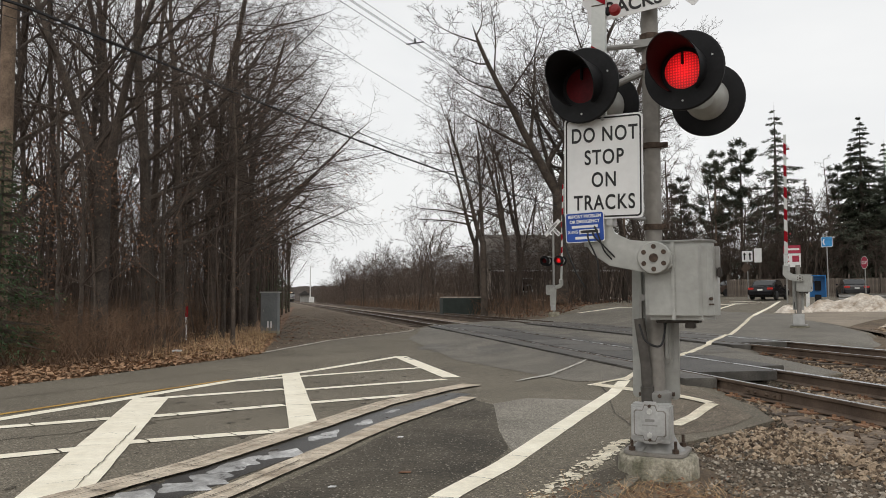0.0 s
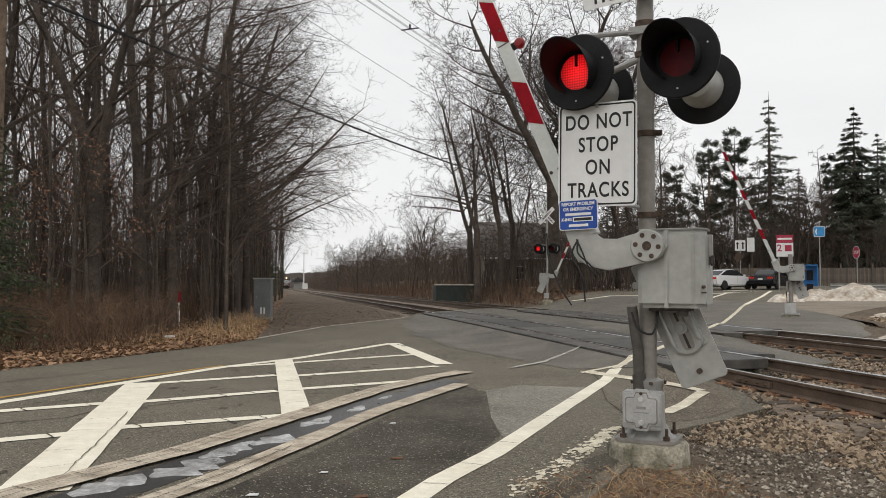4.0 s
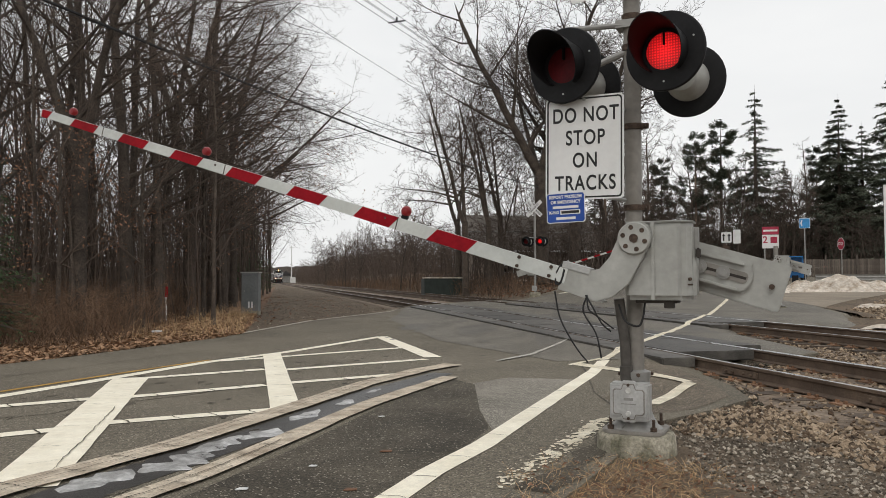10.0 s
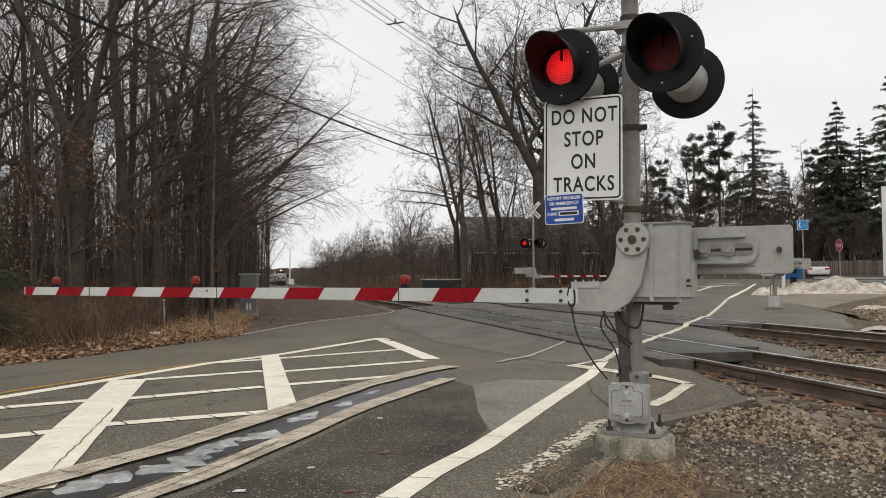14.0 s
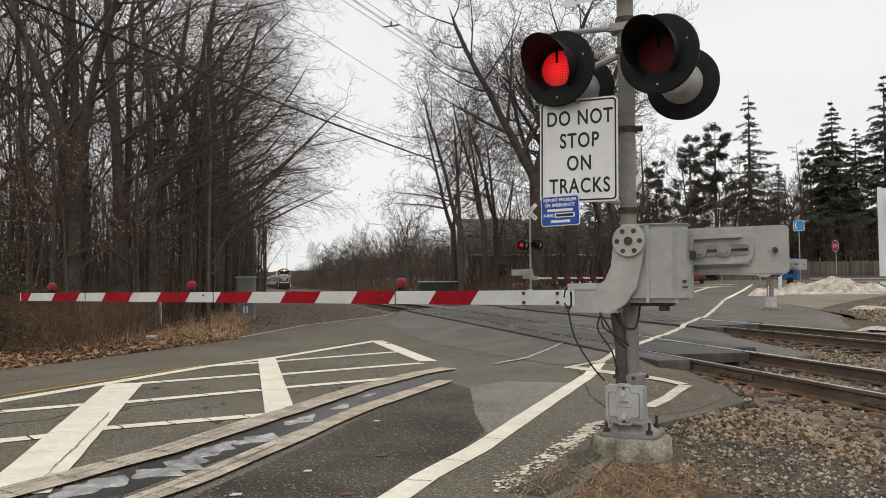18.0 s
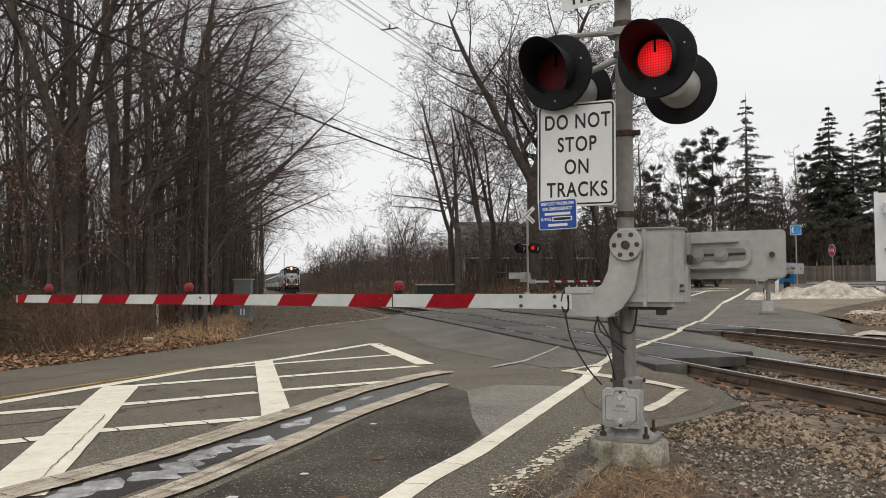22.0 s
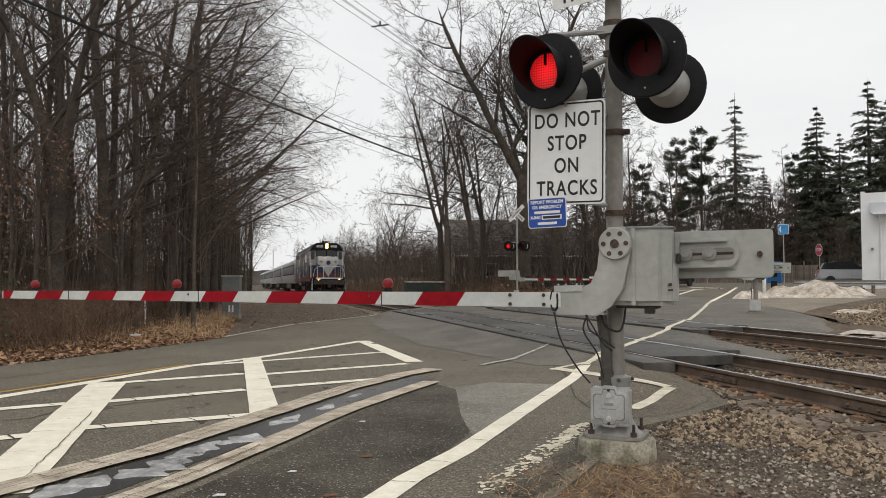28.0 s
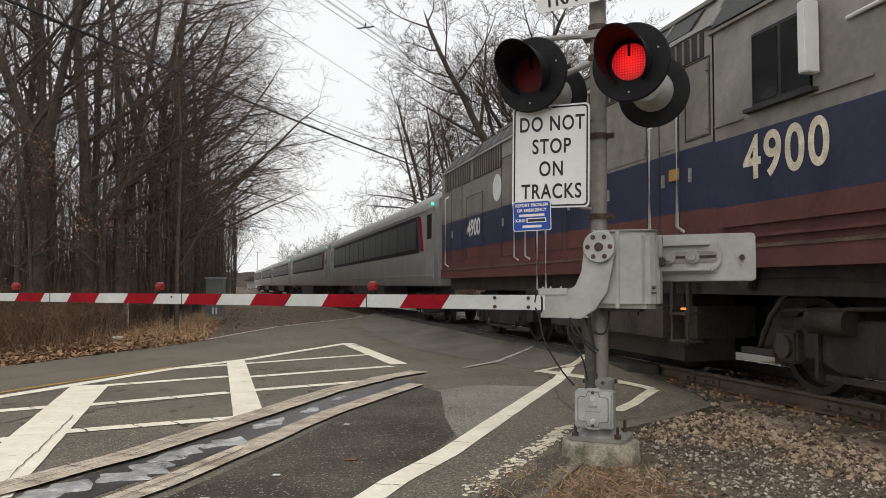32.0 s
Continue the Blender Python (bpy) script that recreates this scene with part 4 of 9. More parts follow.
        tagged(new("ballast_bed", raw("ballast_bed", verts, faces, BALLAST, 60)), "grey-brown crushed stone ballast bed", "ballast", kind="structure")


def stones(name, count, where, zf, size, material, label, seed):
    """Loose stones scattered where where(x, y) holds."""
    rng = np.random.default_rng(seed)
    base = np.array([(1, 0, 0), (-1, 0, 0), (0, 1, 0), (0, -1, 0), (0, 0, 1), (0, 0, -1), (0.6, 0.6, 0.5), (-0.6, 0.55, -0.4)])
    tri = [(0, 6, 4), (6, 2, 4), (2, 1, 4), (1, 3, 4), (3, 0, 4), (0, 5, 6), (6, 5, 2), (2, 5, 7), (2, 7, 1), (7, 5, 1), (1, 5, 3), (3, 5, 0)]
    verts, faces, k = [], [], 0
    x0, x1, y0, y1 = where[0]
    while k < count:
        x, y = rng.uniform(x0, x1), rng.uniform(y0, y1)
        if not where[1](x, y):
            continue
        s = size[0] * (size[1] / size[0]) ** (rng.random() ** 2)
        q = base * (1 + rng.uniform(-0.32, 0.32, (8, 3))) * s * np.array([1.0, rng.uniform(0.7, 1.0), rng.uniform(0.6, 0.95)])
        a, t = rng.uniform(0, 6.28), rng.uniform(-0.5, 0.5)
        ca, sa, ct, st = math.cos(a), math.sin(a), math.cos(t), math.sin(t)
        q = q @ np.array([(ca, -sa, 0), (sa, ca, 0), (0, 0, 1)]) @ np.array([(1, 0, 0), (0, ct, -st), (0, st, ct)])
        q += np.array((x, y, zf(x, y) + s * 0.25))
        verts += q.tolist()
        faces += [(a + 8 * k, b + 8 * k, c + 8 * k) for a, b, c in tri]
        k += 1
    tagged(new(name, raw(name, verts, faces, material)), label, "stones", kind="stuff")


def apron_out(x, y):
    """Whether a place lies outside the asphalt's edge beside the tracks."""
    for (ax, ay), (bx, by) in zip(APRON, APRON[1:]):
        if min(ax, bx) <= x <= max(ax, bx) and abs(bx - ax) > 1e-6:
            if 5.75 < x < 7.25:
                return y < 10.5
            if 10.4 < x < 11.85:
                return y < 16.6
            return y < ay + (by - ay) * (x - ax) / (bx - ax) - 0.02
    return y < 6.4


def on_rail(x):
    return any(abs(abs(x - c) - GAUGE) < 0.11 for c, _ in TRACKS.values())


def z_stone(x, y):
    d = min(abs(x - 6.5), abs(x - 11.12))
    z = -0.01 - 0.13 * ss(1.3, 2.3, d) * (1 if (x < 6.5 or x > 11.12) else 0.45)
    return max(z, z_ground(x, y)) if x < 4.4 or x > 13.4 else z


def shoulder(x, y):
    return (apron_out(x, y) if x > 3.4 else y < 6.3 + (x - 2.75) * 0.3) and not (x < 2.75 and y > 4.7 + (x - 1.4) * 1.25) and math.hypot(x - 2.7, y - 5.45) > 0.36 and x + 0.2 * y > 3.6


def build_stones():
    stones("ballast_stones", 7600, ((4.3, 14.2, 1.5, 11.2), lambda x, y: not on_rail(x) and apron_out(x, y)), z_stone, (0.016, 0.045), STONE, "loose brown and grey ballast stones", 1)
    stones("ballast_stones", 5600, ((8.1, 14.2, 9.0, 18.0), lambda x, y: not on_rail(x) and apron_out(x, y)), z_stone, (0.018, 0.045), STONE, "loose brown and grey ballast stones", 2)
    stones("shoulder_gravel", 13000, ((2.3, 5.3, 1.8, 7.2), lambda x, y: shoulder(x, y)), z_ground, (0.007, 0.024), GRIT, "fine grey gravel round the signal base", 4)
    stones("asphalt_crumbs", 420, ((3.0, 8.2, 6.2, 11.2), lambda x, y: apron_out(x, y) and not apron_out(x, y + 0.22) and not on_rail(x)), z_stone, (0.012, 0.04), ASPHALT_DARK, "crumbled asphalt lumps along the broken edge", 12)
    stones("shoulder_gravel", 7200, ((3.0, 5.4, 2.2, 7.2), lambda x, y: apron_out(x, y) and shoulder(x, y) and x + 0.42 * y > 6.1 + 0.6 * noise.noise(Vector((x * 2.5, y * 2.5, 1)))), z_ground, (0.013, 0.04), STONE, "coarse brown stones beside the track", 5)
    stones("shoulder_gravel", 6500, ((13.4, 32, 10, 31), lambda x, y: y < (14.2 + (x - 13.6) * 0.75 if x < 16.2 else min(19.4 + (x - 16.2) * 1.5, 21.9 + (x - 17.4) * 0.8)) and (y < 22 or (x * 13.7 + y * 7.3) % 1 < 0.75)), z_ground, (0.022, 0.06), STONE, "grey stones beyond the far track", 6)
    stones("shoulder_gravel", 5200, ((16.4, 27, 17, 29), lambda x, y: y < min(19.0 + (x - 16.2) * 1.5, 21.6 + (x - 17.4) * 0.8) and x > 15.9 + (y - 19) * 0.2), z_ground, (0.025, 0.065), STONE, "loose stones below the paved lot", 14)
    stones("trackside_gravel", 8200, ((-2.0, 4.8, 21, 120), lambda x, y: x < 0.41 * (y - 19.5) - 0.3 and x < 4.9 - bend(y) and x > -1.0 - 0.01 * y and (y < 62 or (x * 37.7 + y * 11.3) % 1 < 0.6)), z_ground, (0.012, 0.032), GRIT, "grey-brown gravel strip beside the track", 8)


# ---------------------------------------------------------------- crossing signals and gates
SIG = pose(2.646, 5.495, 0, 0, 0, -37)
PIVOT = (0.065, -0.30, 1.588)
FAR_RIGHT = pose(16.5, 23.4, 0.37, 0, 0, -37)
FAR_LEFT = pose(14.2, 42.3, 0.38, 0, 0, 143)
LED_PARTS = []


def lamp_head(parent, m, tilt_label, phase, detail=True):
    """A round signal lamp facing -y: black background disc, hood, lens, housing, diode board."""
    disc = lathe(bmesh.new(), [(0.136, 0.004), (0.136, -0.012), (0.28, -0.012), (0.288, -0.004), (0.288, 0.012), (0.278, 0.016), (0.136, 0.016)], 40)
    head = part("signal_lamp", disc, BLACK, parent, tilt_label, m=m)
    hood = bmesh.new()
    rows = []
    n = 36
    for k in range(n + 1):
        a = radians(-58 + 296 * k / n)
        up = 0.5 + 0.5 * math.sin(a)
        ln = 0.03 + 0.34 * up ** 0.8
        row = []
        for r, y in ((0.162, -0.01), (0.176, -0.01 - ln), (0.182, -0.01 - ln), (0.168, -0.01)):
            row.append(hood.verts.new((r * math.cos(a), y, r * math.sin(a) - 0.03 * (-y) * 0.6)))
        rows.append(row)
    for a, b in zip(rows, rows[1:]):
        for i in range(4):
            hood.faces.new((a[i], b[i], b[(i + 1) % 4], a[(i + 1) % 4]))
    hood.faces.new(rows[0])
    hood.faces.new(rows[-1][::-1])
    part("hood", hood, BLACK, head)
    part("lens", lathe(bmesh.new(), [(0.0, -0.004), (0.08, -0.004), (0.136, -0.004), (0.136, 0.012), (0.0, 0.012)], 36), RED_LENS, head, "dark red lens")
    part("housing", lathe(bmesh.new(), [(0.165, 0.017), (0.165, 0.06), (0.14, 0.15), (0.115, 0.2), (0.06, 0.215), (0.0, 0.215)], 28), GREY_PAINT, head, "grey cast housing")
    led = part("diode_board", lathe(bmesh.new(), [(0.0, -0.005), (0.134, -0.005), (0.134, 0.0), (0.0, 0.0)], 36), LED_RED, head, "lit red diode board")
    LED_PARTS.append((led, phase))
    if detail:
        for a in (20, 268):
            bm = rod(bmesh.new(), (0.22 * math.cos(radians(a)), -0.011, 0.22 * math.sin(radians(a))), (0.22 * math.cos(radians(a)), -0.02, 0.22 * math.sin(radians(a))), 0.007, n=8)
            part("screw", bm, ALU, head)
        part("bracket_post", box(bmesh.new(), (0, -0.02, 0.085), (0.012, 0.03, 0.09)), BLACK, head)
    return head


def crossbuck(parent, z, y, s=1.0):
    for sign, word in ((1, "CROSSING"), (-1, "RAILROAD")):
        bm = prism(bmesh.new(), round_rect(1.22 * s, 0.23 * s, 0.02), -0.003, 0.003)
        blade = part("crossbuck_blade", bm, SIGN_WHITE, parent, "white crossbuck blade", m=pose(0, y - (0.009 if sign > 0 else 0), z, 0, -45 * sign, 0))
        if sign > 0:
            letters("lettering", word, 0.15 * s, SIGN_BLACK, blade, pose(0, -0.005, 0), 0.004)
        else:
            letters("lettering", word[:4], 0.15 * s, SIGN_BLACK, blade, pose(-0.36 * s, -0.005, 0), 0.004)
            letters("lettering", word[4:], 0.15 * s, SIGN_BLACK, blade, pose(0.36 * s, -0.005, 0), 0.004)


def gate_case(parent, c, label):
    """The gate machine's case, c: its local middle."""
    x, y, z = c
    bm = prism(bmesh.new(), [(-0.26, -0.15), (0.16, -0.15), (0.24, -0.06), (0.24, 0.15), (-0.26, 0.15)], -0.285, 0.285, "xy")
    bmesh.ops.translate(bm, vec=(x, y, z), verts=bm.verts)
    case = part("gate_machine_case", bm, GREY_PAINT, parent, label, 0.035)
    bm = prism(bmesh.new(), [(-0.25, -0.14), (0.155, -0.14), (0.228, -0.055), (0.228, 0.14), (-0.25, 0.14)], 0.284, 0.298, "xy")
    bmesh.ops.translate(bm, vec=(x, y, z), verts=bm.verts)
    part("lid", bm, GREY_PAINT, case, "", 0.008)
    bm = bmesh.new()
    box(bm, (x - 0.05, y - 0.155, z), (0.03, 0.016, 0.57))
    part("door_seam", bm, GREY_PAINT, case, "", 0.005)
    bm = bmesh.new()
    box(bm, (x + 0.245, y - 0.02, z + 0.17), (0.03, 0.05, 0.16))
    part("latch", bm, GALV, case, "dull latch", 0.005)
    part("padlock", box(bmesh.new(), (x + 0.255, y - 0.03, z + 0.06), (0.035, 0.05, 0.075)), FRAME_BLACK, case, "dark padlock", 0.01)
    part("embossed_mark", box(bmesh.new(), (x + 0.2, y - 0.115, z - 0.17), (0.05, 0.004, 0.012), pose(0, 0, 0)), BOLT, case)
    bm = rod(bmesh.new(), (x + 0.2, y - 0.11, z - 0.13), (x + 0.212, y - 0.122, z - 0.13), 0.012, n=10)
    part("key_hole", bm, BOLT, case)
    bm = bmesh.new()
    box(bm, (x - 0.04, y, z - 0.295), (0.3, 0.18, 0.025))
    box(bm, (x + 0.05, y - 0.05, z - 0.325), (0.07, 0.07, 0.04))
    part("base_plate", bm, FRAME_BLACK, case, "", 0.004)
    return case


def build_signal():
    s = thing("crossing_signal", "grey railway crossing signal mast with red flashing lamps and white sign", "crossing signal", SIG, "crossing signals")
    part("foundation", lathe(bmesh.new(), [(0.305, -0.12), (0.3, -0.02), (0.29, 0.1), (0.28, 0.125), (0.262, 0.135), (0.0, 0.138)], 32, "z"), CONCRETE, s, "mossy round concrete foundation", m=pose(0, 0, 0))
    part("flange", prism(bmesh.new(), round_rect(0.46, 0.46, 0.12), 0.136, 0.162, "xy"), MAST_PAINT, s, "dark stained base flange", 0.005)
    part("base_casting", lathe(bmesh.new(), [(0.2, 0.162), (0.165, 0.185), (0.125, 0.26), (0.108, 0.34), (0.104, 0.53), (0.112, 0.55), (0.112, 0.585), (0.07, 0.6)], 28, "z"), GALV, s, "grey cast mast base")
    for a in (20, 110, 200, 290):
        ca, sa = math.cos(radians(a)), math.sin(radians(a))
        part("clamp_bolt", rod(bmesh.new(), (0.1 * ca, 0.1 * sa, 0.567), (0.132 * ca, 0.132 * sa, 0.567), 0.015, n=6), BOLT, s)
    for a in (45, 135, 225, 315):
        bx, by = 0.225 * math.cos(radians(a)), 0.225 * math.sin(radians(a))
        bm = rod(bmesh.new(), (bx, by, 0.14), (bx, by, 0.25), 0.012, n=8)
        rod(bm, (bx, by, 0.163), (bx, by, 0.192), 0.026, n=6)
        part("anchor_bolt", bm, BOLT, s)
        gus = prism(bmesh.new(), [(0.06, 0.163), (0.2, 0.163), (0.185, 0.185), (0.14, 0.21), (0.115, 0.3), (0.06, 0.3)], -0.012, 0.012)
        part("gusset", gus, GALV, s, "", 0, pose(0, 0, 0, 0, 0, a + 20))
    part("mast", lathe(bmesh.new(), [(0.066, 0.58), (0.064, 0.9), (0.064, 4.6), (0.0, 4.63)], 24, "z"), MAST_PAINT, s, "grey-brown steel mast")
    # junction box with its stepped door
    jb = box(bmesh.new(), (-0.01, -0.14, 0.375), (0.29, 0.13, 0.28))
    j = part("junction_box", jb, ALU, s, "cast aluminium junction box with bolted door", 0.012)
    outline = [(-0.115, -0.1), (-0.06, -0.1), (-0.045, -0.14), (0.045, -0.14), (0.06, -0.1), (0.115, -0.1), (0.13, -0.085), (0.13, 0.095), (0.115, 0.11), (0.06, 0.11), (0.045, 0.155), (-0.045, 0.155), (-0.06, 0.11), (-0.115, 0.11), (-0.13, 0.095), (-0.13, -0.085)]
    d = prism(bmesh.new(), [(u * 1.04, v * 1.04) for u, v in outline], -0.222, -0.2)
    door = part("junction_box_door", d, ALU, j, "", 0.006, pose(-0.01, 0, 0.375))
    part("door_seam", prism(bmesh.new(), [(u * 0.9, v * 0.9) for u, v in outline], -0.2245, -0.2225), MAST_PAINT, j, "", 0, pose(-0.01, 0, 0.375))
    part("raised_panel", prism(bmesh.new(), [(u * 0.84, v * 0.84) for u, v in outline], -0.231, -0.2246), ALU, j, "", 0.003, pose(-0.01, 0, 0.375))
    for z in (0.09, -0.08, 0.13, -0.115):
        part("door_bolt", rod(bmesh.new(), (-0.01, -0.245, 0.375 + z), (-0.01, -0.222, 0.375 + z), 0.02 if abs(z) < 0.1 else 0.011, n=8), BOLT if abs(z) > 0.1 else BRIGHT, j)
    part("embossed_mark", box(bmesh.new(), (-0.01, -0.23, 0.4), (0.07, 0.004, 0.02)), GALV, j)
    part("embossed_mark", box(bmesh.new(), (-0.01, -0.23, 0.365), (0.11, 0.004, 0.008)), GALV, j)
    # conduit up the mast
    part("conduit", tube(bmesh.new(), [(-0.05, -0.075, 0.5), (-0.055, -0.08, 0.62), (-0.06, -0.085, 0.8), (-0.085, -0.09, 1.0), (-0.1, -0.1, 1.14)], 0.04, 14), CONDUIT, s, "dark grey cable conduit")
    part("conduit_coupling", tube(bmesh.new(), [(-0.05, -0.075, 0.52), (-0.055, -0.08, 0.63)], 0.05, 14), CONDUIT, s)
    # machine
    gate_case(s, (0.235, -0.11, 1.42), "pale grey gate machine case with latched door")
    for z in (1.55, 1.3):
        part("clamp", box(bmesh.new(), (0, 0.02, z), (0.2, 0.2, 0.05)), GALV, s, "", 0.006)
    for z in (1.84, 2.47, 3.09, 3.33):
        bm = lathe(bmesh.new(), [(0.066, -0.022), (0.078, -0.022), (0.078, 0.022), (0.066, 0.022)], 20, "z")
        box(bm, (0.09, -0.02, 0), (0.07, 0.03, 0.04))
        rod(bm, (0.1, -0.07, 0), (0.1, 0.04, 0), 0.01, n=8)
        part("band_clamp", bm, BOLT, s, "rusty band clamp", m=pose(0, 0, z))
    # cross arm
    bm = tube(bmesh.new(), [(-0.5, -0.09, 3.28), (-0.05, -0.07, 3.26)], 0.022)
    tube(bm, [(0.02, -0.06, 3.25), (0.42, -0.09, 3.22)], 0.022)
    tube(bm, [(-0.43, -0.1, 2.9), (-0.2, -0.05, 3.0), (-0.04, -0.02, 3.06)], 0.026)
    tube(bm, [(0.33, -0.1, 2.9), (0.2, -0.05, 3.0), (0.04, -0.02, 3.06)], 0.026)
    tube(bm, [(-0.42, -0.1, 2.95), (-0.42, 0.1, 2.95)], 0.03)
    tube(bm, [(0.33, -0.1, 2.95), (0.35, 0.1, 2.95)], 0.03)
    box(bm, (0, -0.02, 3.27), (0.22, 0.14, 0.06))
    part("cross_arm", bm, GALV, s, "grey pipe cross arm")
    lamp_head(s, pose(-0.425, -0.40, 2.905, 0, 0, -9), "black round flashing lamp with hood", 0)
    lamp_head(s, pose(0.318, -0.42, 2.915, 0, 0, -9), "black round flashing lamp with hood", 1)
    lamp_head(s, pose(-0.42, 0.26, 2.88, 0, 0, 172), "black round lamp facing the other way", 1)
    lamp_head(s, pose(0.385, 0.30, 2.86, 0, 0, 172), "black round lamp facing the other way", 0)
    # DO NOT STOP ON TRACKS
    sg = part("warning_sign", prism(bmesh.new(), round_rect(0.6, 0.785, 0.035), -0.003, 0.003), SIGN_WHITE, s, "white sign with black border and lettering", m=pose(-0.3, -0.33, 2.283, 0, 0.6, 0))
    ring = bmesh.new()
    o, i = round_rect(0.576, 0.761, 0.03), round_rect(0.552, 0.737, 0.022)
    vo = [ring.verts.new((u, -0.0045, v)) for u, v in o]
    vi = [ring.verts.new((u, -0.0045, v)) for u, v in i]
    for k in range(len(o)):
        ring.faces.new((vo[k], vo[(k + 1) % len(o)], vi[(k + 1) % len(o)], vi[k]))
    part("border", ring, SIGN_BLACK, sg)
    for txt, z, w in (("DO NOT", 0.245, 0.86), ("STOP", 0.072, 0.86), ("ON", -0.1, 0.86), ("TRACKS", -0.272, 0.86)):
        letters("lettering", txt, 0.157, SIGN_BLACK, sg, pose(0.008, -0.0045, z), 0.0025, 0.74, spacing=1.13)
    part("sign_bolt", rod(bmesh.new(), (0, -0.012, 0.365), (0, -0.003, 0.365), 0.014, n=8), ALU, sg)
    part("sign_bolt", rod(bmesh.new(), (0, -0.012, -0.365), (0, -0.003, -0.365), 0.014, n=8), ALU, sg)
    part("sign_bracket", tube(bmesh.new(), [(-0.3, -0.32, 2.62), (-0.05, -0.05, 2.6)], 0.014), GALV, s)
    part("sign_bracket", tube(bmesh.new(), [(-0.3, -0.32, 1.93), (-0.05, -0.05, 1.9)], 0.014), GALV, s)
    bs = part("notice_plate", prism(bmesh.new(), round_rect(0.3, 0.228, 0.02), -0.002, 0.002), SIGN_WHITE, s, "small blue emergency notice plate", m=pose(-0.442, -0.345, 1.832, 0, -1.5, 0))
    part("blue_field", prism(bmesh.new(), round_rect(0.288, 0.216, 0.017), -0.0035, -0.002), SIGN_BLUE, bs)
    for txt, z, sz in (("REPORT PROBLEM", 0.082, 0.034), ("OR EMERGENCY", 0.043, 0.034)):
        letters("lettering", txt, sz, SIGN_WHITE, bs, pose(0, -0.004, z), 0.001, 0.92)
    part("number_bar", box(bmesh.new(), (0, -0.0045, 0.005), (0.2, 0.001, 0.02)), SIGN_WHITE, bs)
    letters("lettering", "X-ING", 0.032, SIGN_WHITE, bs, pose(-0.092, -0.004, -0.034), 0.001, 0.9)
    part("number_plate", box(bmesh.new(), (0.035, -0.004, -0.034), (0.155, 0.001, 0.034)), SIGN_WHITE, bs)
    part("number_bar", box(bmesh.new(), (0.035, -0.0055, -0.034), (0.135, 0.001, 0.02)), SIGN_BLACK, bs)
    part("company_bar", box(bmesh.new(), (0, -0.0045, -0.08), (0.15, 0.001, 0.02)), SIGN_WHITE, bs)
    # track count plate and crossbuck
    tp = part("track_count_plate", prism(bmesh.new(), round_rect(0.64, 0.3, 0.03), -0.003, 0.003), SIGN_WHITE, s, "white plate lettered TRACKS", m=pose(-0.14, -0.14, 3.64, 0, -5, 0))
    letters("lettering", "TRACKS", 0.15, SIGN_BLACK, tp, pose(0, -0.005, -0.07), 0.003, 0.95)
    letters("lettering", "2", 0.16, SIGN_BLACK, tp, pose(0, -0.005, 0.075), 0.003)
    crossbuck(s, 4.0, -0.11)
    # hanging wires at the machine
    bm = tube(bmesh.new(), smooth_line([(-0.08, -0.2, 1.1), (-0.03, -0.22, 0.98), (0.06, -0.2, 0.94), (0.09, -0.16, 1.0), (0.1, -0.12, 1.12)]), 0.008)
    part("cable_loop", bm, RUBBER, s, "black cable loop")


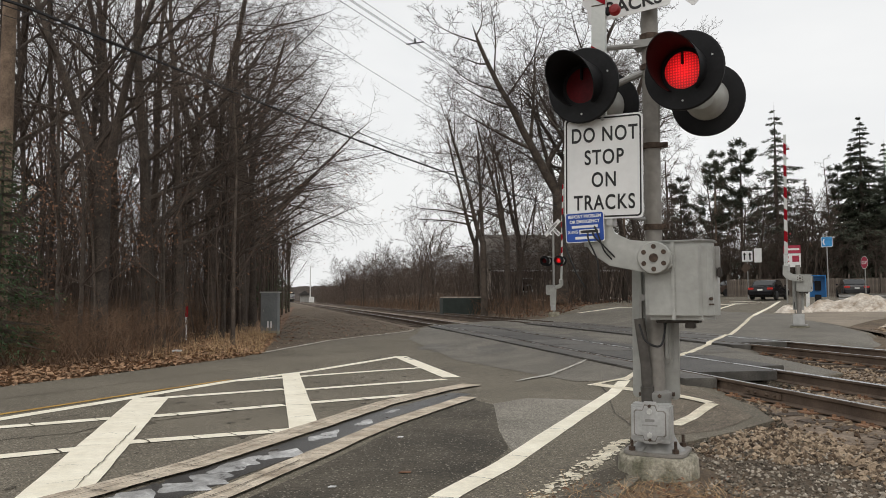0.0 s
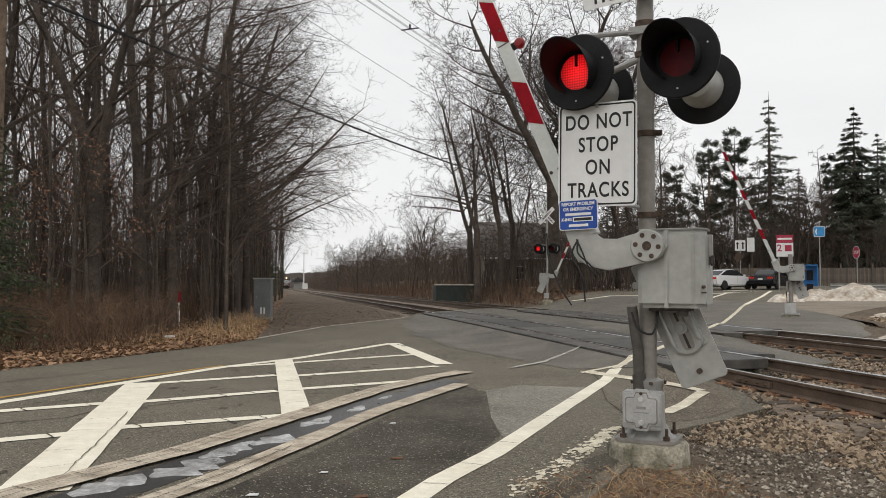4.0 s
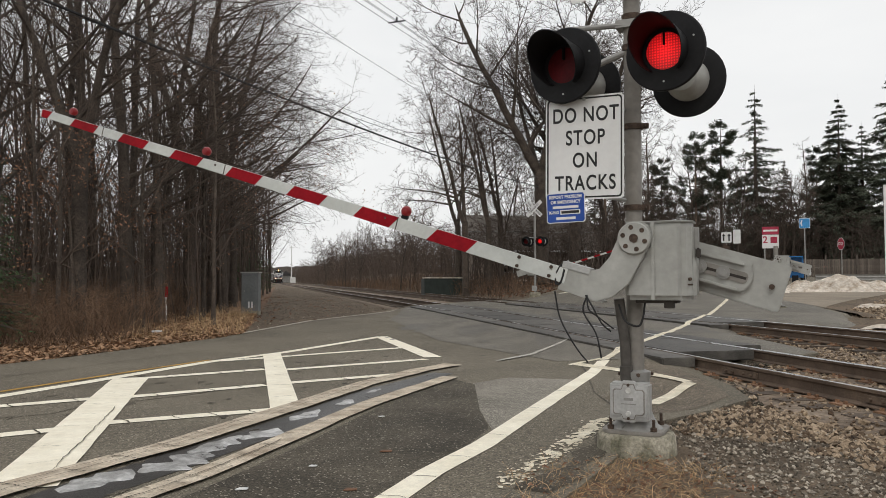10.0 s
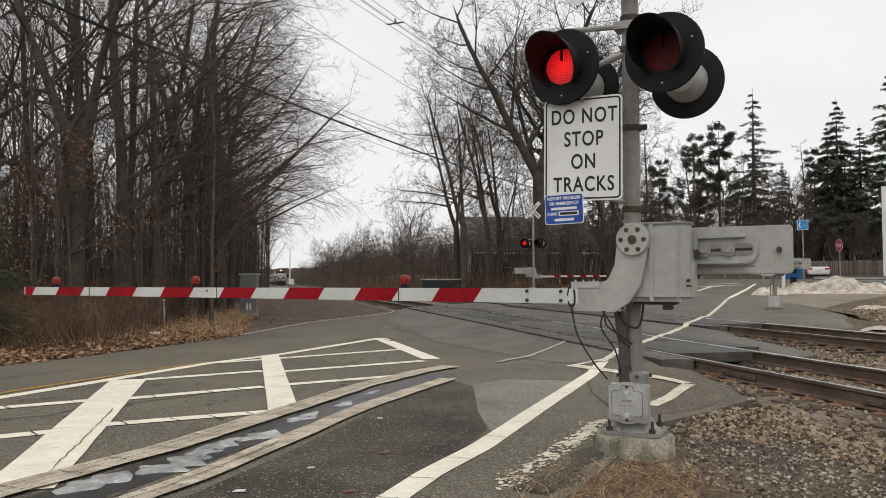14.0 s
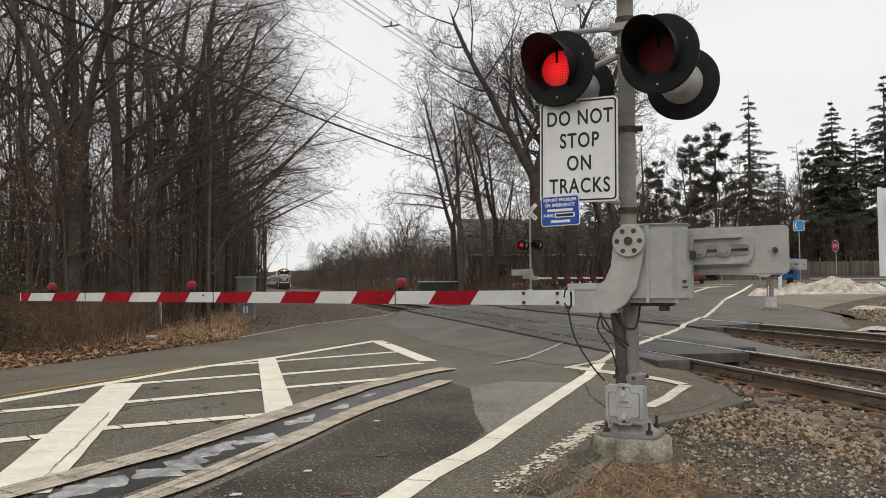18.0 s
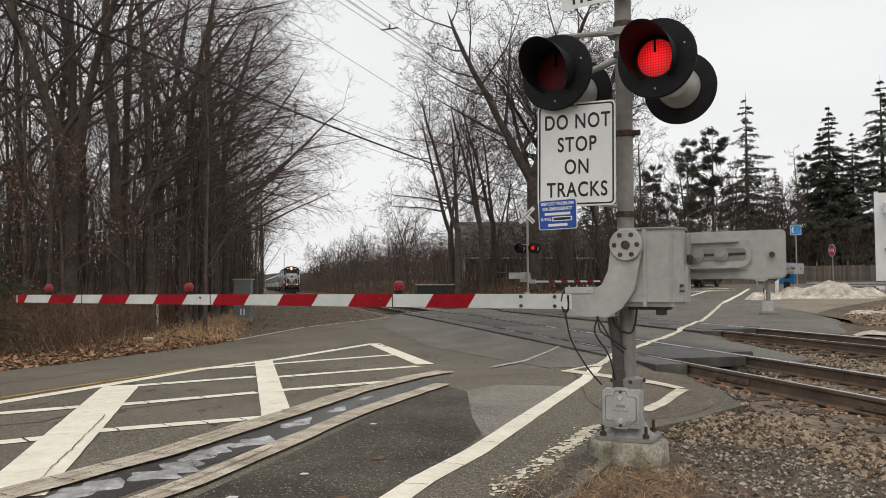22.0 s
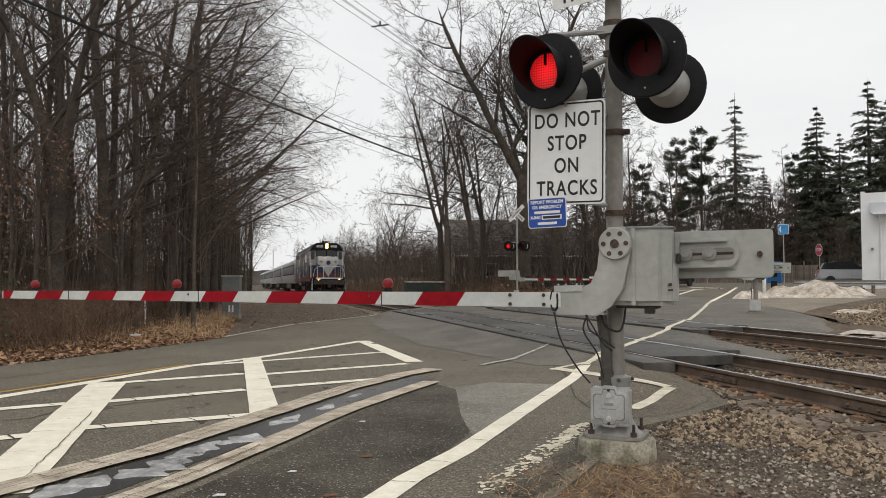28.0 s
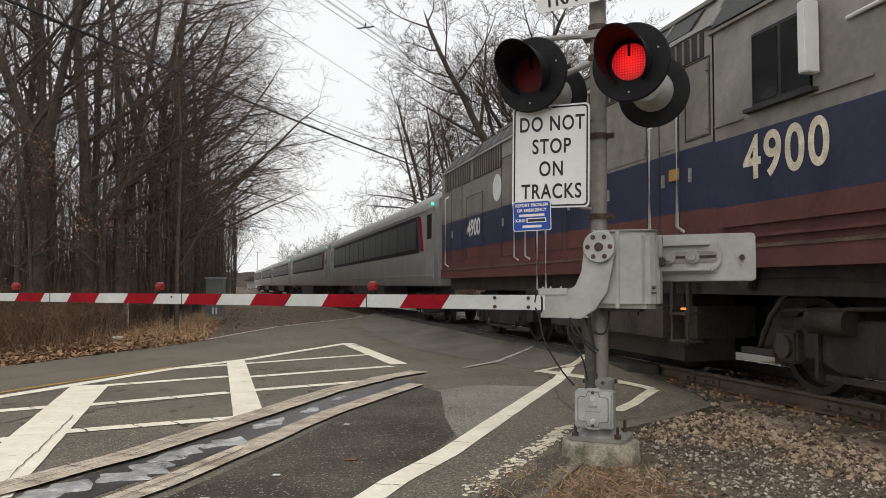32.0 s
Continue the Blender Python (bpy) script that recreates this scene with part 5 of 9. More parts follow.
def gate_arm(label, m, length, stripes, lamps, cw_label, big=True):
    """The moving gate: bracket, striped arm, lamps, counterweight. Origin at the shaft; lowered, it lies along -x."""
    g = thing("crossing_gate", label, "crossing gate", m, "crossing gates")
    outline = [(0.11, 0.06), (0.06, 0.125), (-0.03, 0.125), (-0.1, 0.07), (-0.115, 0.0), (-0.14, -0.18), (-0.19, -0.285), (-0.24, -0.31), (-0.46, -0.31), (-0.46, -0.52), (-0.15, -0.53), (-0.04, -0.46), (0.05, -0.33), (0.115, -0.02)]
    br = part("arm_bracket", prism(bmesh.new(), outline, -0.015, 0.02), GREY_PAINT, g, "pale grey hook-shaped arm bracket", 0.004)
    part("bracket_flange", box(bmesh.new(), (-0.28, 0.06, -0.515), (0.36, 0.14, 0.015)), GALV, g)
    part("hub_plate", lathe(bmesh.new(), [(0.0, -0.045), (0.112, -0.045), (0.12, -0.035), (0.12, -0.015), (0.0, -0.015)], 28), GREY_PAINT, br)
    for k in range(6):
        a = radians(60 * k)
        part("hub_hole", rod(bmesh.new(), (0.082 * math.cos(a), -0.048, 0.082 * math.sin(a)), (0.082 * math.cos(a), -0.04, 0.082 * math.sin(a)), 0.018, n=10), BOLT, br)
    part("shaft_end", rod(bmesh.new(), (0, -0.055, 0), (0, -0.03, 0), 0.032, n=16), BOLT, br)
    part("shaft", rod(bmesh.new(), (0, 0.0, 0), (0, 0.42, 0), 0.035, n=14), GALV, g)
    bm = box(bmesh.new(), (-0.36, 0.04, -0.325), (0.22, 0.13, 0.05))
    for q in (-0.44, -0.38, -0.3):
        rod(bm, (q, -0.0, -0.3), (q, -0.0, -0.285), 0.009, n=6)
    part("shear_pin_box", bm, ALU, g, "bright metal shear pin box", 0.004)
    # the arm
    z0, slope, h0, h1 = -0.408, 0.0165, 0.115, 0.082

    def at(x):
        f = (x + 0.42) / (-length + 0.42)
        return z0 - slope * (x + 0.42), h0 + (h1 - h0) * f

    def piece(a, b, sa, sb, dy):
        za, ha = at(a)
        zb, hb = at(b)
        return [(a + sa * ha, za + ha / 2), (a - sa * ha, za - ha / 2), (b - sb * hb, zb - hb / 2), (b + sb * hb, zb + hb / 2)]
    p = 0.35
    part("arm_beam", prism(bmesh.new(), piece(-0.42, -length, 0, 0, 0), -0.02, 0.022), ARM_WHITE, g, "white sheeted beam")
    for k in range(stripes):
        a = -1.235 - 0.745 * k
        b = max(a - 0.37, -length + 0.02)
        if a - 0.05 < -length:
            break
        part("red_stripe", prism(bmesh.new(), piece(a, b, p, p if b > -length + 0.03 else 0, 0), -0.0235, -0.0205), ARM_RED, g)
        part("red_stripe", prism(bmesh.new(), piece(a, b, p, p if b > -length + 0.03 else 0, 0), 0.0225, 0.0255), ARM_RED, g)
    for x in (-0.55, -0.82):
        for dz in (-0.035, 0.035):
            part("arm_bolt", rod(bmesh.new(), (x, -0.03, at(x)[0] + dz), (x, -0.02, at(x)[0] + dz), 0.014, n=8), BOLT, g)
    for x in (-1.95, -3.9, -5.6):
        if x > -length + 0.3 and big:
            part("arm_joint", box(bmesh.new(), (x, -0.0215, at(x)[0]), (0.008, 0.004, at(x)[1])), BOLT, g)
            part("arm_bolt", rod(bmesh.new(), (x - 0.12, -0.027, at(x)[0] + 0.02), (x - 0.12, -0.02, at(x)[0] + 0.02), 0.01, n=8), BOLT, g)
    for x in lamps:
        z = at(x)[0] + at(x)[1] / 2
        q = 0.85 if big else 0.7
        lb = lathe(bmesh.new(), [(0.0, -0.045 * q), (0.035 * q, -0.04 * q), (0.052 * q, -0.015 * q), (0.052 * q, 0.015 * q), (0.035 * q, 0.04 * q), (0.0, 0.045 * q)], 18)
        lp = part("arm_lamp", lb, LAMP_RED, g, "red arm lamp", m=pose(x, 0.0, z + 0.068))
        part("lamp_base", box(bmesh.new(), (0, 0, -0.055), (0.05, 0.035, 0.05)), BLACK, lp)
    # counterweight on the other side of the machine
    cw = part("counterweight_arm", prism(bmesh.new(), [(-0.05, -0.1), (0.12, -0.2), (0.8, -0.2), (0.8, 0.05), (0.1, 0.06), (-0.05, 0.1)], 0.36, 0.3765), GREY_PAINT, g, cw_label, 0.004)
    part("counterweight_plate", prism(bmesh.new(), [(0.05, -0.255), (1.04, -0.265), (1.06, -0.245), (1.065, 0.07), (1.045, 0.09), (0.05, 0.1)], 0.377, 0.41), GREY_PAINT, g, "", 0.006)
    rr = [(u + 0.47, v - 0.08) for u, v in round_rect(0.72, 0.24, 0.115, 8)]
    part("slotted_bar", prism(bmesh.new(), rr, 0.335, 0.36), GREY_PAINT, g, "", 0.006)
    part("slot", prism(bmesh.new(), [(u * 1 + 0.47, v - 0.08) for u, v in round_rect(0.66, 0.085, 0.03)], 0.328, 0.336), MAST_PAINT, g)
    part("slot_groove", box(bmesh.new(), (0.49, 0.327, -0.08), (0.6, 0.004, 0.02)), FRAME_BLACK, g)
    for z in (0.015, -0.175):
        part("bar_rib", box(bmesh.new(), (0.42, 0.318, z), (0.66, 0.045, 0.02)), GREY_PAINT, g, "", 0.004)
    for x in (0.455, 0.625):
        part("slot_bolt", lathe(bmesh.new(), [(0.0, 0.285), (0.026, 0.285), (0.026, 0.305), (0.05, 0.305), (0.05, 0.328), (0.0, 0.328)], 16), GALV, g, "", m=pose(x, 0, -0.08))
    part("weight_bolt", rod(bmesh.new(), (0.97, 0.33, -0.09), (0.97, 0.38, -0.09), 0.02, n=10), BOLT, g)
    if big:
        bm = tube(bmesh.new(), smooth_line([(-0.47 + 0.03 * math.cos(k * 1.3), 0.004 - 0.0015 * k, -0.41 + 0.082 * math.sin(k * 1.3)) for k in range(16)], 2), 0.009)
        part("cable_coil", bm, RUBBER, g, "coiled black cable")
        for k, pts in enumerate(([(-0.47, 0, -0.5), (-0.42, -0.01, -0.7), (-0.3, -0.01, -0.9), (-0.2, 0, -1.02)], [(-0.22, 0, -0.52), (-0.24, -0.02, -0.64), (-0.14, -0.02, -0.8), (-0.1, 0, -0.98)],
                                 [(-0.22, 0, -0.52), (-0.2, -0.02, -0.62), (-0.12, -0.02, -0.68), (-0.02, 0.02, -0.76)], [(-0.23, 0, -0.52), (-0.17, -0.03, -0.6), (-0.1, -0.02, -0.72), (-0.04, 0.02, -0.78)])):
            CABLES.append(pts)
    return g


CABLES = []


def build_gates():
    build_signal()
    near = gate_arm("long red and white striped gate arm with red lamps", SIG @ pose(*PIVOT), 6.6, 8, (-1.9, -4.18, -6.12), "pale grey slotted counterweight arm")
    # the loose cables swing little: they hang from the bracket in a bundle of their own
    hang = thing("hanging_cables", "black slack cables hanging below the gate bracket", "cable", SIG @ pose(*PIVOT))
    for pts in CABLES:
        part("cable", tube(bmesh.new(), smooth_line([Vector(p) - Vector((-0.3, 0, -0.52)) for p in pts]), 0.0065, 6), RUBBER, hang)
    # the gate beyond the tracks on the same side
    s = thing("gate_post", "short grey gate post with machine beyond the tracks", "gate post", FAR_RIGHT, "crossing signals")
    part("mast", rod(bmesh.new(), (0, 0, 0), (0, 0, 2.05), 0.075, n=16), MAST_PAINT, s)
    part("junction_box", box(bmesh.new(), (-0.02, -0.1, 0.22), (0.36, 0.26, 0.36)), ALU, s, "", 0.02)
    part("foundation", lathe(bmesh.new(), [(0.34, -0.4), (0.31, -0.02), (0.0, -0.01)], 20, "z"), CONCRETE, s)
    part("flange", prism(bmesh.new(), round_rect(0.5, 0.5, 0.08), 0.0, 0.04, "xy"), GALV, s)
    part("conduit", tube(bmesh.new(), [(-0.12, -0.05, 0.3), (-0.14, -0.05, 0.8), (-0.1, -0.05, 1.15)], 0.03), GALV, s)
    gate_case(s, (0.2, -0.1, 1.42), "grey gate machine case")
    far = gate_arm("red and white striped gate arm beyond the tracks", FAR_RIGHT @ pose(*PIVOT), 4.9, 6, (-1.5, -2.9, -4.4), "grey counterweight", False)
    # the signal on the other side of the road
    s = thing("crossing_signal", "distant crossing signal with crossbuck and two red lamps", "crossing signal", FAR_LEFT, "crossing signals")
    part("mast", rod(bmesh.new(), (0, 0, 0), (0, 0, 5.3), 0.064, n=16), GALV, s)
    part("foundation", lathe(bmesh.new(), [(0.34, -0.2), (0.3, 0.16), (0.0, 0.18)], 20, "z"), CONCRETE, s)
    part("junction_box", box(bmesh.new(), (0, 0.12, 0.4), (0.27, 0.16, 0.3)), ALU, s, "", 0.01)
    gate_case(s, (0.235, -0.11, 1.42), "grey gate machine case")
    part("cross_arm", tube(bmesh.new(), [(-0.45, 0.05, 3.35), (0.0, 0.0, 3.3), (0.45, 0.05, 3.35)], 0.025), GALV, s)
    for x, ph in ((-0.42, 1), (0.42, 0)):
        lamp_head(s, pose(x, 0.3, 3.1, 0, 0, 180), "black round flashing lamp with hood", ph, False)
        lamp_head(s, pose(x, -0.3, 3.1, 0, 0, 0), "black round lamp facing the other way", ph, False)
    part("crossbuck_mount", box(bmesh.new(), (0, 0.07, 5.0), (0.12, 0.06, 0.3)), GALV, s, m=pose(0, 0, 0))
    for sign in (1, -1):
        blade = part("crossbuck_blade", prism(bmesh.new(), round_rect(1.22, 0.23, 0.02), -0.003, 0.003), SIGN_WHITE, s, "white crossbuck blade", m=pose(0, 0.11 + (0.01 if sign > 0 else 0), 5.0, 0, -45 * sign, 180))
        if sign > 0:
            letters("lettering", "CROSSING", 0.15, SIGN_BLACK, blade, pose(0, -0.005, 0), 0.004)
        else:
            letters("lettering", "RAIL", 0.15, SIGN_BLACK, blade, pose(-0.36, -0.005, 0), 0.004)
            letters("lettering", "ROAD", 0.15, SIGN_BLACK, blade, pose(0.36, -0.005, 0), 0.004)
    opp = gate_arm("red and white striped gate arm across the far lane", FAR_LEFT @ pose(*PIVOT), 6.0, 7, (-1.9, -3.6, -5.4), "grey counterweight", False)
    return near, hang, far, opp


# ---------------------------------------------------------------- train
def wheel_set(parent, y, half=0.74, r=0.5, spin=None):
    bm = bmesh.new()
    for s in (-1, 1):
        lathe(bm, [(0.0, s * (half - 0.06)), (r * 0.55, s * (half - 0.055)), (r * 0.82, s * (half - 0.03)), (r * 0.85, s * (half + 0.06)), (r, s * (half + 0.06)), (r, s * (half - 0.06)), (r + 0.03, s * (half - 0.075)), (r + 0.03, s * (half - 0.1)), (0.0, s * (half - 0.1))], 24, "x")
    rod(bm, (-half, 0, 0), (half, 0, 0), 0.08, n=10)
    return part("wheel_set", bm, FRAME_BLACK, parent, m=pose(0, y, r))


def truck(parent, y, wb=2.74, x=1.02, r=0.5):
    bm = bmesh.new()
    for s in (-1, 1):
        prism(bm, [(-wb / 2 - 0.55, 0.62), (-wb / 2 - 0.5, 0.4), (-wb / 2 + 0.35, 0.38), (-0.75, 0.28), (0.75, 0.28), (wb / 2 - 0.35, 0.38), (wb / 2 + 0.5, 0.4), (wb / 2 + 0.55, 0.62), (wb / 2 + 0.3, 0.8), (-wb / 2 - 0.3, 0.8)], s * x - 0.07, s * x + 0.07, "yz")
    t = part("truck_frame", bm, FRAME_BLACK, parent, "oily black truck side frame", 0.02, pose(0, y, 0))
    for k in (-1, 1):
        wheel_set(t, k * wb / 2, r=r)
    for s in (-1, 1):
        for k in (-1, 1):
            part("axle_box", box(bmesh.new(), (s * (x + 0.09), k * wb / 2, 0.5), (0.16, 0.32, 0.34)), FRAME_BLACK, t, "", 0.03)
            part("brake_cylinder", rod(bmesh.new(), (s * (x + 0.13), k * 0.75 - 0.25, 0.78), (s * (x + 0.13), k * 0.75 + 0.25, 0.78), 0.13, n=14), FRAME_BLACK, t)
        bm = bmesh.new()
        for q in (-0.35, 0.0, 0.35):
            lathe_pts = [(s * (x + 0.03), q, 0.34 + 0.035 * i) for i in range(10)]
            tube(bm, lathe_pts, 0.075, 10)
        part("coil_spring", bm, FRAME_BLACK, t)
    for s in (-1, 1):
        for k in (-1, 1):
            part("journal_cover", rod(bmesh.new(), (s * (x + 0.17), k * wb / 2, 0.5), (s * (x + 0.21), k * wb / 2, 0.5), 0.12, n=14), FRAME_BLACK, t)
            part("brake_shoe", prism(bmesh.new(), [(k * (wb / 2 - 0.62), 0.3), (k * (wb / 2 - 0.56), 0.3), (k * (wb / 2 - 0.52), 0.7), (k * (wb / 2 - 0.62), 0.72)], s * 0.78 - 0.07, s * 0.78 + 0.07, "yz"), FRAME_BLACK, t)
            part("brake_lever", box(bmesh.new(), (s * (x + 0.1), k * 0.98, 0.5), (0.04, 0.05, 0.55)), FRAME_BLACK, t)
            part("pedestal_spring", rod(bmesh.new(), (s * (x + 0.02), k * wb / 2 + 0.24, 0.3), (s * (x + 0.02), k * wb / 2 + 0.24, 0.62), 0.07, n=10), FRAME_BLACK, t)
        part("tie_bar", box(bmesh.new(), (s * (x + 0.1), 0, 0.24), (0.05, 1.7, 0.06)), FRAME_BLACK, t)
        part("brake_pipe", tube(bmesh.new(), [(s * (x + 0.16), -1.5, 0.86), (s * (x + 0.18), 0, 0.92), (s * (x + 0.16), 1.5, 0.86)], 0.02), FRAME_BLACK, t)
    return t


def build_loco():
    lo = thing("locomotive", "silver, blue and red diesel passenger locomotive with lit headlights", "locomotive")
    W = 1.53

    def side_band(name, x, y0, y1, z0, z1, material, label=""):
        return part(name, prism(bmesh.new(), [(-x, z0), (x, z0), (x, z1), (-x, z1)], y0, y1), material, lo, label)
    side_band("underframe", 1.3, -0.1, 18.5, 1.02, 1.42, FRAME_BLACK, "black underframe")
    side_band("frame_sill", W + 0.02, 0.9, 18.62, 1.3, 1.5, LOCO_RED, "dark red frame sill")
    side_band("sill_edge", W + 0.035, 0.9, 18.62, 1.5, 1.535, RAIL_SIDE, "worn bare sill edge")
    side_band("lower_body", W, 6.22, 18.6, 1.52, 1.985, LOCO_RED, "dark red lower body band")
    side_band("middle_body", W, 6.22, 18.6, 1.985, 2.72, LOCO_BLUE, "dark blue body band")
    up = prism(bmesh.new(), [(-W, 2.72), (W, 2.72), (W, 4.05), (1.28, 4.42), (0.5, 4.56), (-0.5, 4.56), (-1.28, 4.42), (-W, 4.05)], 6.22, 18.6)
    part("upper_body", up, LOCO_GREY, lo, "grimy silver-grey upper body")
    part("roof_cover", prism(bmesh.new(), [(-1.2, 4.45), (-0.5, 4.565), (0.5, 4.565), (1.2, 4.45), (1.15, 4.52), (0.5, 4.62), (-0.5, 4.62), (-1.15, 4.52)], 6.6, 18.3), LOCO_ROOF, lo, "sooty roof")
    for y in (8.2, 10.4, 12.6):
        fan = part("roof_fan", lathe(bmesh.new(), [(0.62, 4.6), (0.62, 4.74), (0.55, 4.78), (0.0, 4.78)], 24, "z"), LOCO_ROOF, lo, m=pose(0, y, 0))
    part("exhaust_stack", box(bmesh.new(), (0, 14.6, 4.68), (0.5, 0.9, 0.2)), LOCO_ROOF, lo, "", 0.02)
    # cab
    part("lower_cab", prism(bmesh.new(), [(-W, 1.52), (W, 1.52), (W, 1.96), (-W, 1.96)], 2.45, 6.22), LOCO_RED, lo, "dark red cab band")
    part("middle_cab", prism(bmesh.new(), [(-W, 1.96), (W, 1.96), (W, 2.7), (-W, 2.7)], 2.45, 6.22), LOCO_BLUE, lo, "dark blue cab band")
    part("upper_cab", prism(bmesh.new(), [(-W, 2.7), (W, 2.7), (W, 3.95), (1.15, 4.5), (0.6, 4.62), (-0.6, 4.62), (-1.15, 4.5), (-W, 3.95)], 2.45, 6.25), LOCO_GREY, lo, "grimy grey cab")
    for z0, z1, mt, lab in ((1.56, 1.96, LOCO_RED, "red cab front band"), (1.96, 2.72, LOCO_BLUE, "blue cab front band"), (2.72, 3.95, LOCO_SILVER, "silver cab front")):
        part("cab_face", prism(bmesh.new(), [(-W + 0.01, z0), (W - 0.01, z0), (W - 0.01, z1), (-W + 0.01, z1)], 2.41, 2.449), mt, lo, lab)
    # near-black band above the silver cab front
    part("cab_brow", prism(bmesh.new(), [(-W + 0.01, 3.95), (W - 0.01, 3.95), (1.14, 4.5), (0.6, 4.62), (-0.6, 4.62), (-1.14, 4.5)], 2.41, 2.449), LOCO_ROOF, lo, "black brow of the cab")
    part("windshield_frame", prism(bmesh.new(), [(-0.96, 3.44), (0.96, 3.44), (0.96, 4.1), (-0.96, 4.1)], 2.398, 2.412), BLACK, lo, "black windshield frame")
    horn = part("air_horn", box(bmesh.new(), (0, 4.0, 4.78), (0.5, 0.12, 0.1)), BLACK, lo, "black air horn cluster")
    for x, ln in ((-0.2, 0.5), (0.0, 0.62), (0.2, 0.42)):
        part("trumpet", rod(bmesh.new(), (x, 4.0, 4.86), (x, 4.0 - ln, 4.88), 0.03, 0.1, 12), BLACK, horn)
    part("roof_antenna", rod(bmesh.new(), (0.5, 4.6, 4.66), (0.5, 4.6, 4.98), 0.05, n=10), BLACK, lo)
    part("roof_pod", box(bmesh.new(), (-0.5, 4.9, 4.75), (0.5, 0.7, 0.18)), BLACK, lo, "", 0.04)
    part("cab_roof", prism(bmesh.new(), [(-1.56, 3.97), (-1.17, 4.52), (-0.6, 4.64), (0.6, 4.64), (1.17, 4.52), (1.56, 3.97), (1.21, 4.57), (0.62, 4.7), (-0.62, 4.7), (-1.21, 4.57)], 2.34, 6.28), LOCO_ROOF, lo, "black cab roof")
    # front of the cab: windows, number boards, headlight
    part("cab_front", prism(bmesh.new(), [(-1.36, 4.13), (1.36, 4.13), (1.18, 4.5), (0.85, 4.72), (-0.85, 4.72), (-1.18, 4.5)], 2.24, 2.41), BLACK, lo, "black number board panel", 0.015)
    for s in (-1, 1):
        part("windshield", prism(bmesh.new(), [(s * 0.05, 3.5), (s * 0.9, 3.5), (s * 0.9, 4.04), (s * 0.05, 4.08)], 2.385, 2.409), DARK_GLASS, lo, "dark windshield pane")
        part("corner_window", prism(bmesh.new(), [(s * 1.0, 3.2), (s * 1.42, 3.2), (s * 1.42, 3.98), (s * 1.0, 4.05)], 2.395, 2.409), GALV, lo, "grey framed cab door window")
        part("corner_pane", prism(bmesh.new(), [(s * 1.06, 3.27), (s * 1.37, 3.27), (s * 1.37, 3.92), (s * 1.06, 3.98)], 2.38, 2.394), DARK_GLASS, lo, "dark cab door window")
        letters("number_board", "4900", 0.31, SIGN_WHITE, lo, pose(s * 0.62, 2.235, 4.4), 0.006, 0.95)
        # side windows and the white air shield
        w = part("cab_side_window", box(bmesh.new(), (s * (W + 0.005), 5.12, 3.3), (0.03, 0.86, 0.78)), LOCO_ROOF, lo, "", 0.02)
        for y in (4.9, 5.33):
            part("pane", box(bmesh.new(), (s * (W + 0.022), y, 3.31), (0.01, 0.38, 0.68)), DARK_GLASS, w)
        part("window_sill", box(bmesh.new(), (s * (W + 0.03), 5.12, 2.9), (0.09, 1.0, 0.04)), LOCO_ROOF, w)
        part("wind_deflector", box(bmesh.new(), (s * (W + 0.1), 4.62, 3.36), (0.16, 0.1, 0.66)), SIGN_WHITE, lo, "white wind deflector", 0.01)
        part("rain_gutter", box(bmesh.new(), (s * (W + 0.015), 4.4, 3.93), (0.03, 3.8, 0.035)), LOCO_GREY, lo)
        part("waist_rail", box(bmesh.new(), (s * (W + 0.012), 5.95, 2.86), (0.02, 0.5, 0.025)), LOCO_GREY, lo)
        part("waist_rail", box(bmesh.new(), (s * (W + 0.012), 4.35, 2.86), (0.02, 0.75, 0.025)), LOCO_GREY, lo)
    for z in (4.33, 4.55):
        hl = part("headlight", lathe(bmesh.new(), [(0.0, -0.03), (0.06, -0.02), (0.07, 0.0), (0.07, 0.05), (0.0, 0.05)], 20), HEADLIGHT, lo, "lit warm headlight", m=pose(0, 2.2, z))
        # glowing ring added round the lamp, in place of its bloom
        part("bloom_ring", lathe(bmesh.new(), [(0.07, -0.005), (0.135, -0.02), (0.14, 0.0), (0.07, 0.03)], 20), LAMP_BLOOM, hl)
    # nose
    nose = bmesh.new()
    prism(nose, [(0.9, 1.62), (2.41, 1.62), (2.41, 3.5), (2.2, 3.52), (1.2, 3.42), (1.0, 3.3), (0.9, 3.08)], -0.9, 0.9, "yz")
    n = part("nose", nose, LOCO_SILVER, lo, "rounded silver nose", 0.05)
    f = 0.888
    for s in (-1, 1):
        part("blue_chevron", prism(bmesh.new(), [(s * 0.885, 2.78), (s * 0.885, 2.0), (s * 0.2, 2.0), (s * 0.5, 2.5)], f - 0.008, f + 0.01), LOCO_BLUE, n, "blue chevron panel")
        part("red_chevron", prism(bmesh.new(), [(s * 0.885, 2.0), (s * 0.885, 1.64), (s * 0.03, 1.64), (s * 0.03, 1.76), (s * 0.2, 2.0)], f - 0.01, f + 0.01), LOCO_RED, n, "red chevron panel")
        part("blue_nose_side", prism(bmesh.new(), [(0.96, 2.0), (2.4, 2.0), (2.4, 2.95), (0.96, 2.8)], s * 0.9 - 0.008, s * 0.9 + 0.008, "yz"), LOCO_BLUE, n)
        part("red_nose_side", prism(bmesh.new(), [(0.96, 1.64), (2.4, 1.64), (2.4, 2.0), (0.96, 2.0)], s * 0.9 - 0.009, s * 0.9 + 0.009, "yz"), LOCO_RED, n)
